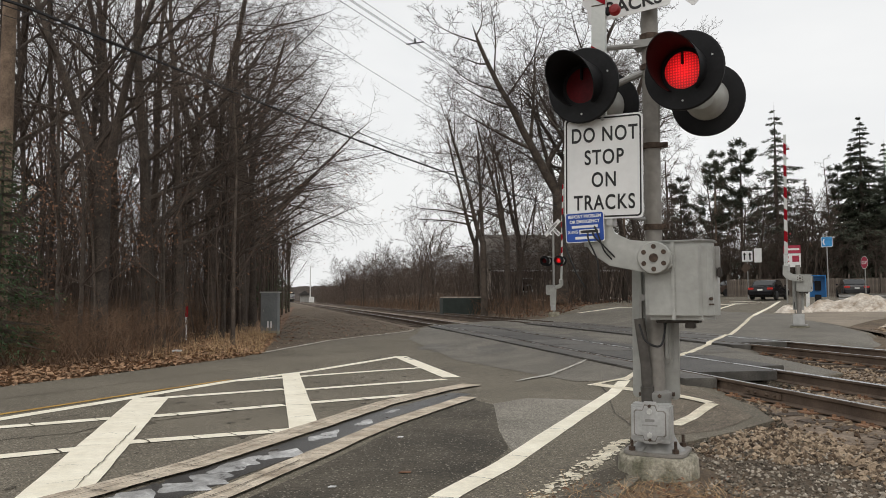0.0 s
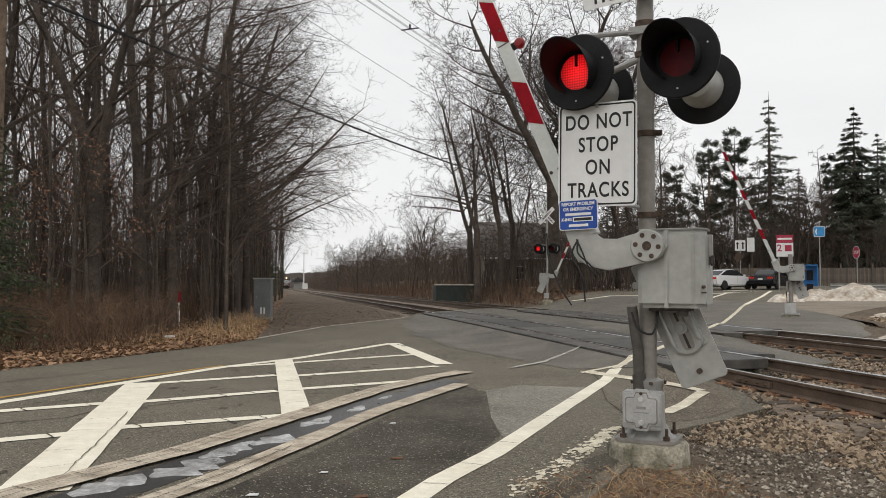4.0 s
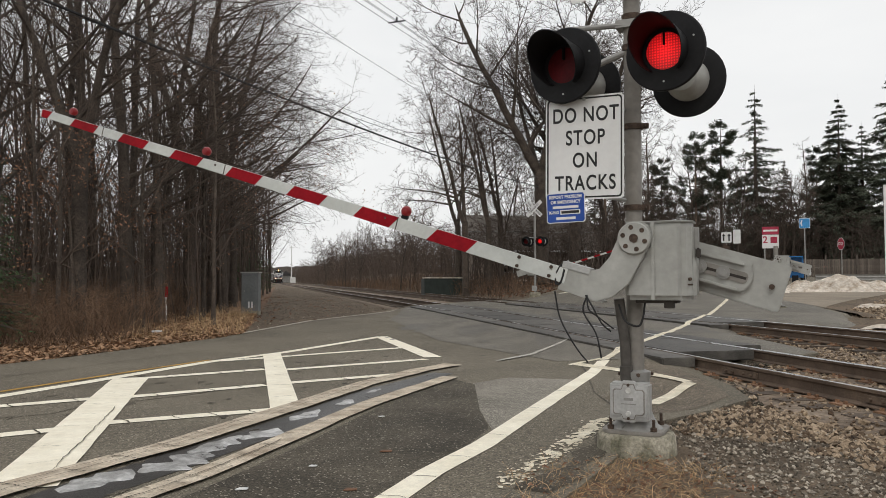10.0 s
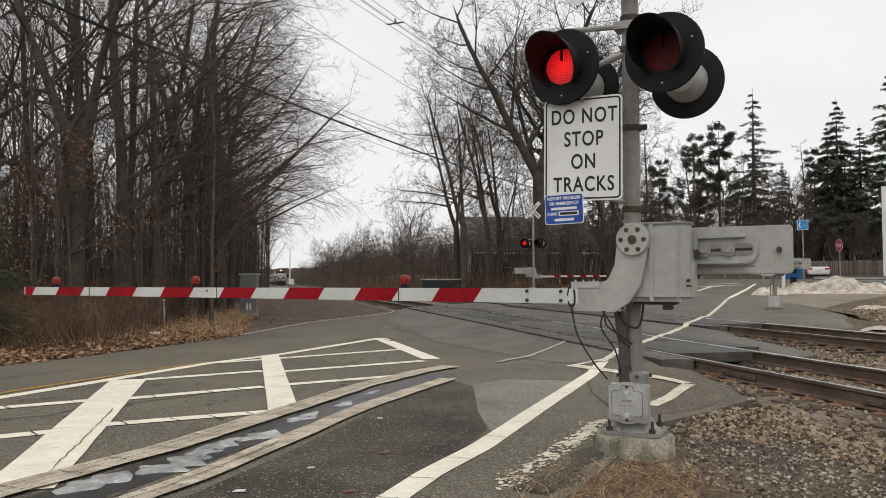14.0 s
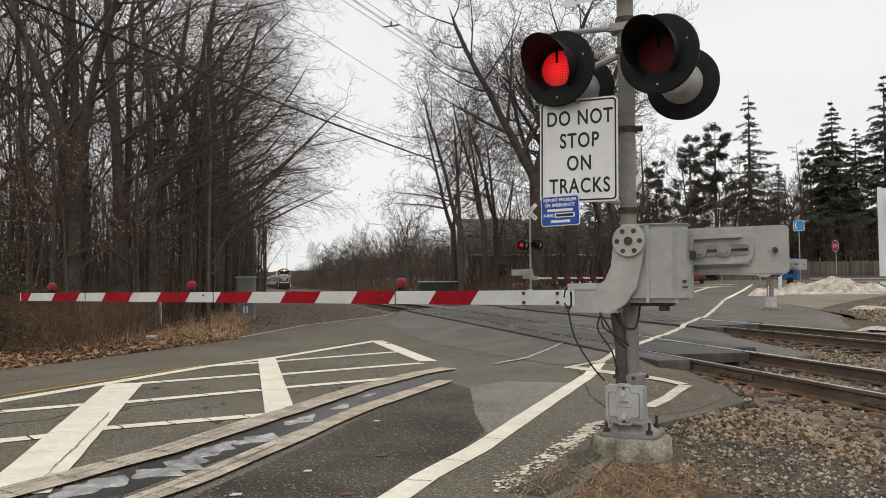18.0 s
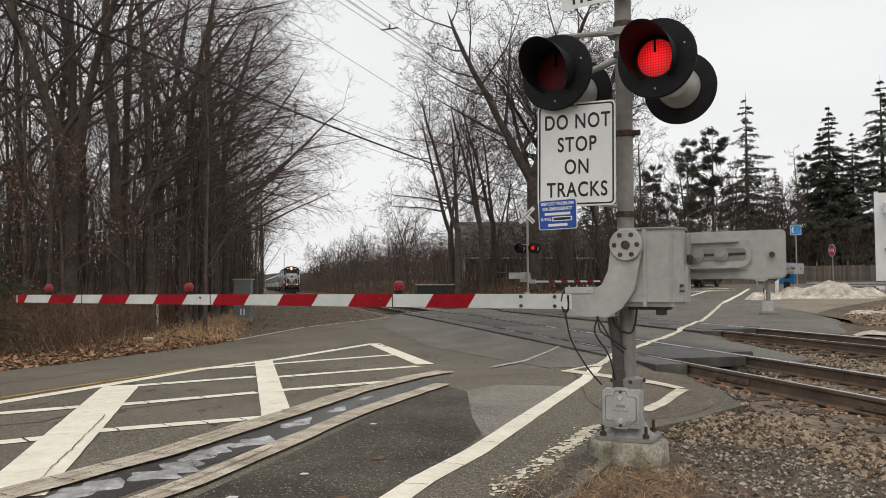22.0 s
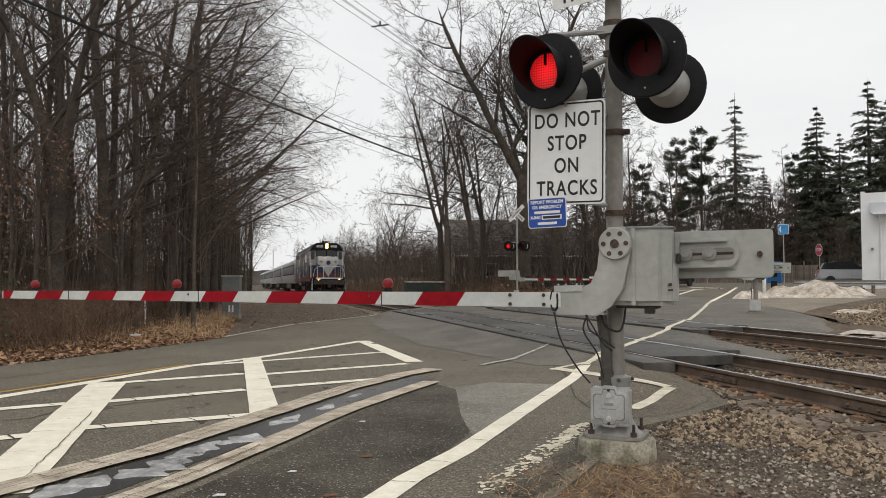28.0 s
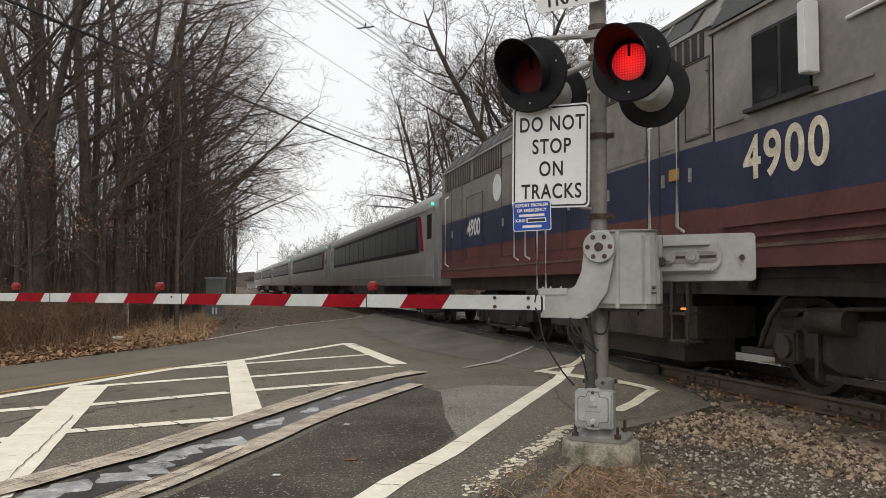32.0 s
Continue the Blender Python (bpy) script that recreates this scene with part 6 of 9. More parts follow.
        part("marker_light", lathe(bmesh.new(), [(0.0, -0.03), (0.06, -0.02), (0.075, 0.0), (0.075, 0.03), (0.0, 0.03)], 16), LAMP_RED, n, "small red marker light", m=pose(s * 0.62, 0.9, 3.0))
    part("round_emblem", lathe(bmesh.new(), [(0.0, -0.012), (0.19, -0.012), (0.19, 0.01), (0.0, 0.01)], 24), LOCO_BLUE, n, "plain dark blue round emblem", m=pose(0, f, 2.92))
    for s in (-1, 1):
        part("light_bezel", lathe(bmesh.new(), [(0.08, -0.012), (0.13, -0.012), (0.135, 0.01), (0.08, 0.01)], 20), GALV, n, "pale light bezel", m=pose(s * 0.62, f, 3.0))
        part("nose_grab", tube(bmesh.new(), [(s * 0.55, 0.9, 3.3), (s * 0.55, 0.8, 3.45), (s * 0.2, 0.82, 3.47), (s * 0.2, 0.95, 3.42)], 0.016), BLACK, n, "black grab iron")
    # platform, handrails, pilot
    part("front_platform", box(bmesh.new(), (0, 1.3, 1.58), (2.9, 2.22, 0.08)), BLACK, lo)
    part("anticlimber", box(bmesh.new(), (0, 0.2, 1.56), (2.3, 0.16, 0.1)), SIGN_WHITE, lo, "white edged anticlimber", 0.01)
    part("end_sheet", box(bmesh.new(), (0, 0.34, 1.3), (2.9, 0.1, 0.45)), BLACK, lo, "", 0.01)
    part("pilot_recess", box(bmesh.new(), (0, 0.75, 0.9), (2.7, 0.1, 0.5)), BLACK, lo)
    part("coupler", box(bmesh.new(), (0, 0.05, 0.88), (0.25, 0.7, 0.28)), FRAME_BLACK, lo, "", 0.04)
    for s in (-1, 1):
        dl = part("ditch_light", lathe(bmesh.new(), [(0.0, -0.03), (0.055, -0.02), (0.065, 0.0), (0.065, 0.08), (0.0, 0.08)], 18), HEADLIGHT, lo, "lit warm ditch light", m=pose(s * 0.88, 0.26, 1.37))
        # the same added glow ring, wider than the ditch light itself
        part("bloom_ring", lathe(bmesh.new(), [(0.07, -0.005), (0.13, -0.02), (0.135, 0.0), (0.07, 0.03)], 18), LAMP_BLOOM, dl)
        bm = tube(bmesh.new(), [(s * 1.0, 0.23, 1.6), (s * 1.0, 0.2, 2.5), (s * 0.96, 0.18, 2.58), (0, 0.18, 2.6)], 0.021)
        tube(bm, [(s * 0.5, 0.18, 1.6), (s * 0.5, 0.18, 2.58)], 0.018)
        tube(bm, [(s * 1.4, 0.28, 0.55), (s * 1.4, 0.28, 1.5), (s * 1.25, 0.28, 2.3), (s * 1.0, 0.23, 2.55)], 0.021)
        tube(bm, [(s * 1.4, 1.1, 0.55), (s * 1.4, 1.1, 1.6), (s * 1.4, 1.1, 2.75), (s * 1.38, 1.35, 2.85), (s * 1.4, 2.3, 2.85)], 0.021)
        tube(bm, [(s * 1.4, 2.3, 1.6), (s * 1.4, 2.3, 3.3), (s * 1.5, 2.4, 3.45), (s * 1.58, 3.2, 3.45), (s * 1.54, 4.25, 3.42)], 0.021)
        for z in (0.45, 0.8, 1.15):
            part("step", box(bmesh.new(), (s * 1.3, 0.7, z), (0.3, 0.8, 0.04)), FRAME_BLACK, lo)
        part("handrail", bm, SIGN_WHITE, lo, "white pipe handrail")
        part("hose_cluster", tube(bmesh.new(), [(s * 0.4, 0.23, 1.0), (s * 0.42, 0.13, 0.7), (s * 0.5, 0.13, 0.6)], 0.03), LOCO_RED, lo)
        # ladders along the side
        for y, za, zb in ((6.86, 1.75, 3.45), (7.5, 1.75, 3.15), (12.0, 1.6, 3.5), (12.6, 1.6, 3.5), (17.9, 1.6, 3.4), (11.4, 1.0, 2.2), (11.0, 1.0, 2.2)):
            bm = tube(bmesh.new(), [(s * (W + 0.0), y, za), (s * (W + 0.09), y, za + 0.06), (s * (W + 0.09), y, zb - 0.06), (s * W, y, zb)], 0.02)
            part("grab_rail", bm, SIGN_WHITE, lo, "white vertical grab rail")
        # doors, seams, grilles
        for y0, y1, z0, z1 in ((6.3, 6.8, 2.8, 3.7), (6.95, 7.4, 1.7, 3.6), (7.7, 8.9, 1.7, 3.7), (9.1, 10.3, 1.7, 3.7), (10.5, 11.7, 1.7, 3.7), (12.8, 13.6, 1.7, 3.7), (14.9, 16.2, 1.75, 3.2), (16.6, 17.6, 1.7, 3.6)):
            bm = bmesh.new()
            for (a, b, c, d) in ((y0, y1, z0, z0 + 0.011), (y0, y1, z1 - 0.011, z1)):
                box(bm, (s * (W + 0.003), (a + b) / 2, (c + d) / 2), (0.012, b - a, d - c))
            for y in (y0, y1):
                box(bm, (s * (W + 0.003), y, (z0 + z1) / 2), (0.012, 0.011, z1 - z0))
            part("door_seam", bm, FRAME_BLACK, lo)
            part("door_leaf", box(bmesh.new(), (s * (W + 0.004), (y0 + y1) / 2, (max(z0, 2.74) + z1) / 2), (0.012, y1 - y0 - 0.05, z1 - max(z0, 2.74) - 0.05)), LOCO_GREY, lo, "", 0.003)
            for zz in (max(z0, 2.74) + 0.12, z1 - 0.12):
                part("hinge", box(bmesh.new(), (s * (W + 0.012), y0 + 0.04, zz), (0.03, 0.05, 0.09)), LOCO_GREY, lo)
            part("door_handle", box(bmesh.new(), (s * (W + 0.015), y1 - 0.1, 2.4), (0.03, 0.03, 0.16)), GALV, lo)
        for y0, y1, z0, z1 in ((6.4, 8.9, 3.72, 4.0), (9.2, 11.6, 3.72, 4.0), (13.6, 15.6, 3.55, 4.0), (15.9, 18.2, 3.55, 4.0)):
            part("radiator_grille", box(bmesh.new(), (s * (W + 0.004), (y0 + y1) / 2, (z0 + z1) / 2), (0.02, y1 - y0, z1 - z0)), LOCO_ROOF, lo, "black louvred grille")
            for k in range(int((y1 - y0) / 0.16)):
                part("louvre", box(bmesh.new(), (s * (W + 0.016), y0 + 0.08 + 0.16 * k, (z0 + z1) / 2), (0.02, 0.03, z1 - z0)), LOCO_GREY, lo)
        # dark screens on the sloping shoulder of the roof
        for y0, y1 in ((6.7, 9.3), (9.5, 12.2), (12.9, 15.4), (15.6, 18.2)):
            scr = part("roof_screen", prism(bmesh.new(), [(s * (W - 0.005), 4.085), (s * 1.31, 4.39), (s * 1.325, 4.4), (s * (W + 0.01), 4.095)], y0, y1), LOCO_ROOF, lo, "dark mesh roof screen")
            for k in range(1, 4):
                y = y0 + (y1 - y0) * k / 4
                part("screen_rib", prism(bmesh.new(), [(s * W, 4.08), (s * 1.3, 4.4), (s * 1.335, 4.415), (s * (W + 0.022), 4.1)], y - 0.02, y + 0.02), LOCO_GREY, scr)
        part("roof_rail", box(bmesh.new(), (s * (W + 0.012), 12.4, 4.045), (0.04, 12.3, 0.05)), LOCO_SILVER, lo, "pale gutter rail along the roof")
        part("air_hose", tube(bmesh.new(), smooth_line([(s * 0.62, 0.2, 1.05), (s * 0.66, 0.08, 0.85), (s * 0.74, 0.06, 0.68)]), 0.035), LOCO_RED, lo, "orange-red air hose")
        part("hose_coupling", box(bmesh.new(), (s * 0.75, 0.06, 0.64), (0.08, 0.06, 0.12)), AMBER_PAINT, lo, "orange hose coupling", 0.01)
        part("hose_coupling", box(bmesh.new(), (s * 0.92, 0.1, 0.7), (0.07, 0.06, 0.12)), AMBER_PAINT, lo, "orange hose coupling", 0.01)
        part("belt_rail", box(bmesh.new(), (s * (W + 0.03), 4.9, 1.62), (0.05, 2.4, 0.03)), LOCO_RED, lo)
        part("belt_rail", box(bmesh.new(), (s * (W + 0.03), 4.9, 1.75), (0.05, 2.4, 0.03)), LOCO_RED, lo)
        turn = -90 if s < 0 else 90
        letters("road_number", "4900", 0.62, PAINT_CREAM, lo, pose(s * (W + 0.006), 5.1, 2.4, 0, 0, turn), 0.012, 0.9, label="cream painted number 4900", spacing=1.13)
        letters("road_number", "4900", 0.52, SIGN_WHITE, lo, pose(s * (W + 0.006), 15.6, 2.43, 0, 0, turn), 0.012, 0.95, label="white painted number 4900")
        letters("lettering", "Railroad", 0.3, LOCO_ROOF, lo, pose(s * (W + 0.006), 8.3, 3.05, 0, 0, turn), 0.003, 0.85)
        part("round_emblem", lathe(bmesh.new(), [(0.0, -0.004), (0.28, -0.004), (0.28, 0.004), (0.0, 0.004)], 24, "x"), SIGN_WHITE, lo, "plain white round emblem", m=pose(s * (W + 0.005), 13.9, 3.15))
        part("caution_plate", box(bmesh.new(), (s * (W + 0.012), 7.05, 2.45), (0.01, 0.22, 0.14)), PAINT_YELLOW, lo, "small yellow notice")
        part("fuel_tank_side", box(bmesh.new(), (s * 0.75, 9.4, 0.66), (1.34, 4.3, 1.0)), FRAME_BLACK, lo, "dusty black fuel tank", 0.3)
        part("air_reservoir", rod(bmesh.new(), (s * 1.15, 11.5, 1.0), (s * 1.15, 12.6, 1.0), 0.24, n=18), FRAME_BLACK, lo)
        part("amber_lamp", box(bmesh.new(), (s * 1.4, 6.35, 1.3), (0.05, 0.09, 0.025)), AMBER, lo, "small warm step light")
        part("amber_lamp", box(bmesh.new(), (s * 1.42, 7.05, 0.84), (0.05, 0.09, 0.025)), AMBER, lo, "small warm step light")
        st = part("step_frame", box(bmesh.new(), (s * 1.42, 7.3, 1.12), (0.05, 0.06, 0.7)), FRAME_BLACK, lo, "dusty step frame")
        part("step_post", box(bmesh.new(), (s * 1.42, 6.95, 1.12), (0.05, 0.06, 0.7)), FRAME_BLACK, st)
        for z in (0.45, 0.78):
            part("step_tread", box(bmesh.new(), (s * 1.36, 7.12, z), (0.24, 0.36, 0.03)), FRAME_BLACK, st)
        for q in (-0.17, 0.17):
            part("step_post", box(bmesh.new(), (s * 1.44, 7.12 + q, 0.62), (0.03, 0.04, 0.4)), FRAME_BLACK, st)
        part("air_pipe", tube(bmesh.new(), [(s * 1.28, 2.6, 1.2), (s * 1.3, 4.0, 1.16), (s * 1.28, 6.2, 1.2), (s * 1.3, 8.0, 1.14)], 0.022), FRAME_BLACK, lo)
        part("air_pipe", tube(bmesh.new(), [(s * 1.2, 5.4, 1.15), (s * 1.25, 5.7, 0.8), (s * 1.22, 5.9, 0.5), (s * 1.1, 6.1, 0.42)], 0.03), FRAME_BLACK, lo)
        part("brake_rigging", box(bmesh.new(), (s * 1.18, 5.95, 0.42), (0.12, 0.55, 0.07)), FRAME_BLACK, lo, "", 0.01)
        part("sand_pipe", tube(bmesh.new(), [(s * 1.2, 2.1, 1.1), (s * 1.15, 2.2, 0.6), (s * 1.0, 2.45, 0.25)], 0.03), FRAME_BLACK, lo)
        for y in (5.9, 3.05):
            part("frame_bracket", prism(bmesh.new(), [(y - 0.14, 1.42), (y + 0.14, 1.42), (y + 0.08, 1.08), (y - 0.08, 1.08)], s * 1.38 - 0.05, s * 1.38 + 0.05, "yz"), FRAME_BLACK, lo, "", 0.01)
        cs = part("cab_step", box(bmesh.new(), (s * 1.42, 3.45, 0.42), (0.3, 0.62, 0.035)), FRAME_BLACK, lo, "dusty grated step")
        for q in (-0.3, 0.3):
            part("step_post", box(bmesh.new(), (s * 1.5, 3.45 + q, 0.72), (0.035, 0.05, 1.0)), FRAME_BLACK, cs)
        part("step_plate", box(bmesh.new(), (s * 1.5, 3.45, 0.28), (0.03, 0.62, 0.22)), FRAME_BLACK, cs, "", 0.01)
        part("roof_line", box(bmesh.new(), (s * 1.3, 10.5, 4.45), (0.05, 8.0, 0.05)), LOCO_GREY, lo)
    plow = bmesh.new()
    prof = [(0.28, 0.1), (0.1, 0.22), (0.22, 0.45), (0.45, 0.6), (0.52, 0.6), (0.45, 0.1)]
    for k, (xa, back) in enumerate(((-1.42, 0.5), (-0.05, 0.0), (0.05, 0.0), (1.42, 0.5))):
        ring = [plow.verts.new((xa, y - 0.5 + back, z)) for y, z in prof]
        if k:
            for i in range(6):
                plow.faces.new((last[i], last[(i + 1) % 6], ring[(i + 1) % 6], ring[i]))
            if k == 3:
                plow.faces.new(ring)
        else:
            plow.faces.new(ring[::-1])
        last = ring
    part("snow_plow", plow, BLACK, lo, "black snow plow pilot")
    # plain dark blocks added between the wheels to shut out light below
    for y in (4.2, 14.9):
        part("gap_block", box(bmesh.new(), (0, y, 0.62), (1.25, 4.6, 0.84)), FRAME_BLACK, lo, "", 0.06)
    truck(lo, 4.2)
    truck(lo, 14.9)
    part("rear_coupler", box(bmesh.new(), (0, 18.9, 0.88), (0.25, 0.9, 0.28)), FRAME_BLACK, lo, "", 0.04)
    part("rear_diaphragm", box(bmesh.new(), (0, 18.75, 2.3), (1.2, 0.3, 2.2)), BLACK, lo, "", 0.03)
    return lo


def build_coach():
    c = thing("passenger_coach", "silver single-level passenger coach with dark window band", "railway coach", None, "coaches of the train")
    W, L = 1.53, 25.6
    part("lower_side", prism(bmesh.new(), [(-1.45, 1.12), (1.45, 1.12), (W, 1.3), (W, 2.1), (-W, 2.1), (-W, 1.3)], 0.2, L), COACH_STEEL, c, "brushed aluminium lower side")
    part("upper_side", prism(bmesh.new(), [(-W, 2.1), (W, 2.1), (W, 3.2), (-W, 3.2)], 0.2, L), COACH_STEEL, c)
    part("roof", prism(bmesh.new(), [(-W, 3.2), (W, 3.2), (1.5, 3.5), (1.2, 3.8), (0.6, 3.93), (-0.6, 3.93), (-1.2, 3.8), (-1.5, 3.5)], 0.2, L), GALV, c, "rounded dull silver roof")
    part("roof_unit", box(bmesh.new(), (0, 13, 3.93), (1.6, 6.0, 0.16)), GALV, c, "", 0.04)
    for s in (-1, 1):
        part("window_band", box(bmesh.new(), (s * (W + 0.002), 12.9, 2.66), (0.02, 20.8, 1.12)), BLACK, c, "black window band")
        for k in range(14):
            part("window_pane", box(bmesh.new(), (s * (W + 0.014), 3.55 + 1.44 * k, 2.66), (0.01, 1.36, 0.86)), COACH_GLASS, c)
        part("rub_rail", box(bmesh.new(), (s * (W + 0.01), 12.9, 1.42), (0.03, 24.8, 0.04)), COACH_STEEL, c)
        part("rub_rail", box(bmesh.new(), (s * (W + 0.01), 12.9, 3.3), (0.02, 24.8, 0.03)), GALV, c)
        for y in (1.15, 24.7):
            d = part("vestibule_door", box(bmesh.new(), (s * (W + 0.004), y, 2.35), (0.02, 0.85, 2.0)), GALV, c, "grey vestibule door")
            part("door_pane", box(bmesh.new(), (s * (W + 0.016), y, 2.8), (0.01, 0.5, 0.7)), DARK_GLASS, d)
        part("red_slash", prism(bmesh.new(), [(1.9, 2.14), (2.15, 2.14), (2.5, 3.18), (2.25, 3.18)], s * W - 0.016, s * W + 0.016, "yz"), ARM_RED, c, "red diagonal stripe")
        part("blue_slash", prism(bmesh.new(), [(2.22, 2.14), (2.42, 2.14), (2.77, 3.18), (2.57, 3.18)], s * W - 0.0165, s * W + 0.0165, "yz"), LOCO_BLUE, c, "blue diagonal stripe")
        part("marker_lamp", box(bmesh.new(), (s * (W + 0.03), 0.75, 3.42), (0.05, 0.07, 0.07)), GREEN_LIGHT, c, "lit green marker lamp")
        part("under_box", box(bmesh.new(), (s * 0.95, 12.8, 0.78), (0.9, 8.0, 0.6)), FRAME_BLACK, c, "", 0.04)
        part("grab_rail", tube(bmesh.new(), [(s * (W + 0.05), 0.55, 1.3), (s * (W + 0.05), 0.55, 2.9)], 0.02, 6), GALV, c)
    for y in (0.1, L + 0.1):
        part("diaphragm", box(bmesh.new(), (0, y, 2.3), (1.1, 0.35, 2.3)), BLACK, c, "black rubber diaphragm", 0.03)
    for y in (3.2, 22.6):
        truck(c, y, 2.6, 0.98, 0.42)
    return c


def build_train():
    lo = build_loco()
    cars = [build_coach()]
    for _ in range(4):
        cars.append(copy_thing(cars[0], Matrix()))
    return lo, cars


# ---------------------------------------------------------------- trees and plants
class Twigs:
    """Collects tapered three- to eight-sided limbs."""

    def __init__(self):
        self.v, self.f = [], []

    def limb(self, pts, radii, n, sharp=True):
        base = len(self.v)
        for i, p in enumerate(pts):
            d = pts[min(i + 1, len(pts) - 1)] - pts[max(i - 1, 0)]
            q = d.to_track_quat("Z", "Y")
            for k in range(n):
                a = 2 * math.pi * k / n
                self.v.append(p + q @ Vector((radii[i] * math.cos(a), radii[i] * math.sin(a), 0)))
        tip = sharp and len(pts) - 2
        if sharp:
            del self.v[-n:]
            self.v.append(pts[-1])
        for i in range(len(pts) - 1):
            for k in range(n):
                a, b = base + i * n + k, base + i * n + (k + 1) % n
                self.f.append((a, b, base + (i + 1) * n) if sharp and i == tip else (a, b, b + n, a + n))


def grow(big, small, rnd, p, d, length, r, level, opt, leaves=None):
    """A limb and, on it, the limbs of the next level: straight-grown, arching outward, twigs crowding towards the tip."""
    n = (8, 6, 4, 2, 1)[level]
    pts, radii = [p], [r]
    step = length / n
    wob = opt["wob"] * (0.45, 1.0, 1.2, 1.2, 1.0)[level]
    end = max(r * (0.3, 0.2, 0.25, 0.4, 0.5)[level], opt["least"] * 0.6)
    lift = opt["lift"] * (0.0, 1.0, 0.8, 0.5, 0.4)[level]
    pull = Vector(opt["lean"]) * (0.03 if level == 0 else 0.12)
    for i in range(n):
        d = (d + Vector((rnd.gauss(0, wob), rnd.gauss(0, wob), rnd.gauss(0, wob * 0.8) + lift)) + pull).normalized()
        p = p + d * step
        pts.append(p)
        radii.append(r + (end - r) * ((i + 1) / n) ** 0.8)
    (big if r > opt["split"] else small).limb(pts, radii, (8, 5, 3, 3, 3)[level])
    if level >= opt["levels"]:
        if leaves is not None and rnd.random() < opt.get("leafy", 0):
            leaves.append(pts[-1])
        return
    kids = opt["kids"][level]
    low = (opt["clear"], 0.2, 0.15, 0.15)[level]
    for k in range(kids):
        f = min(low + (1 - low) * ((k + rnd.random() * 0.9) / kids) ** (1.0 if level == 0 else 0.85), 0.985)
        i = min(int(f * n), n - 1)
        q = pts[i].lerp(pts[i + 1], f * n - i)
        rr = radii[i] + (radii[i + 1] - radii[i]) * (f * n - i)
        axis = (pts[i + 1] - pts[i]).normalized()
        side = axis.orthogonal().normalized()
        side.rotate(Matrix.Rotation(2.4 * k + rnd.uniform(-0.7, 0.7), 3, axis))
        if level <= 1 and opt["side"] and rnd.random() < 0.8:
            t = Vector(opt["side"]) - axis * axis.dot(Vector(opt["side"]))
            if t.length > 0.1:
                side = (side * 0.75 + t.normalized() * (1.6 if level == 0 else 0.6)).normalized()
        ang = radians(rnd.uniform(*opt["angle"]) * (1.0 if level < 2 else 0.85))
        nd = (axis * math.cos(ang) + side * math.sin(ang)).normalized()
        ln = length * (rnd.uniform(*opt["first"]) * (1.12 - 0.6 * f) if level == 0 else rnd.uniform(*opt["ratio"]) * (1.05 - 0.42 * f))
        grow(big, small, rnd, q, nd, ln, max(opt["least"], min(rr * rnd.uniform(0.4, 0.62), rr)), level + 1, opt, leaves)


def bare_tree(name, seed, height, r, kids=(9, 6, 5, 4, 0), levels=4, lean=(0, 0, 0), side=None, clear=0.25, wob=0.09, angle=(28, 58), ratio=(0.4, 0.62), lift=0.05, label="", split=0.03, leafy=0.0, first=(0.36, 0.55), least=0.005, fork=None):
    """fork: the height at which the trunk parts, and the directions of the stems."""
    rnd = random.Random(seed)
    big, small, leaves = Twigs(), Twigs(), []
    opt = dict(kids=kids, levels=levels, lean=lean, side=side, clear=clear, wob=wob, angle=angle, ratio=ratio, lift=lift, split=split, leafy=leafy, first=first, least=least)
    up = (Vector((0, 0, 1)) + Vector(lean) * 0.3).normalized()
    if fork:
        h, ways = fork
        top = Vector((0, 0, -0.2)) + up * h
        big.limb([Vector((0, 0, -0.2)), Vector((0.02, 0, 0.15)), Vector((0, 0, -0.2)) + up * h * 0.5, top + up * 0.3], [r * 1.35, r * 1.1, r, r * 0.95], 10, False)
        for k, w in enumerate(ways):
            grow(big, small, rnd, top, Vector(w).normalized(), (height - h) * (0.85 - 0.08 * k), r * (0.78 - 0.1 * k), 0, opt, leaves)
    else:
        big.limb([Vector((0, 0, -0.2)), Vector((0, 0, 0.1)), Vector((0, 0, 0.6))], [r * 1.45, r * 1.2, r], 8, False)
        grow(big, small, rnd, Vector((0, 0, 0.4)), up, height * 0.85, r, 0, opt, leaves)
    t = thing(name, label or "tall bare tree with grey-brown bark and fine twigs", "tree", None, "bare trees")
    part("trunk", raw("trunk", big.v, big.f, BARK, 60), None, t)
    part("crown", raw("crown", small.v, small.f, TWIG), None, t, "crown of fine bare twigs")
    if leaves:
        v, f = [], []
        for p in leaves:
            for _ in range(4):
                c = p + Vector((rnd.gauss(0, 0.12), rnd.gauss(0, 0.12), rnd.gauss(-0.05, 0.12)))
                s = rnd.uniform(0.025, 0.055)
                a = Vector((rnd.gauss(0, 1), rnd.gauss(0, 1), rnd.gauss(0, 1))).normalized() * s
                b = a.orthogonal().normalized() * s * 0.6
                k = len(v)
                v += [c - a, c + b, c + a, c - b]
                f.append((k, k + 1, k + 2, k + 3))
        part("dead_leaves", raw("dead_leaves", v, f, DRY_LEAF), None, t, "withered brown leaves")
    return t


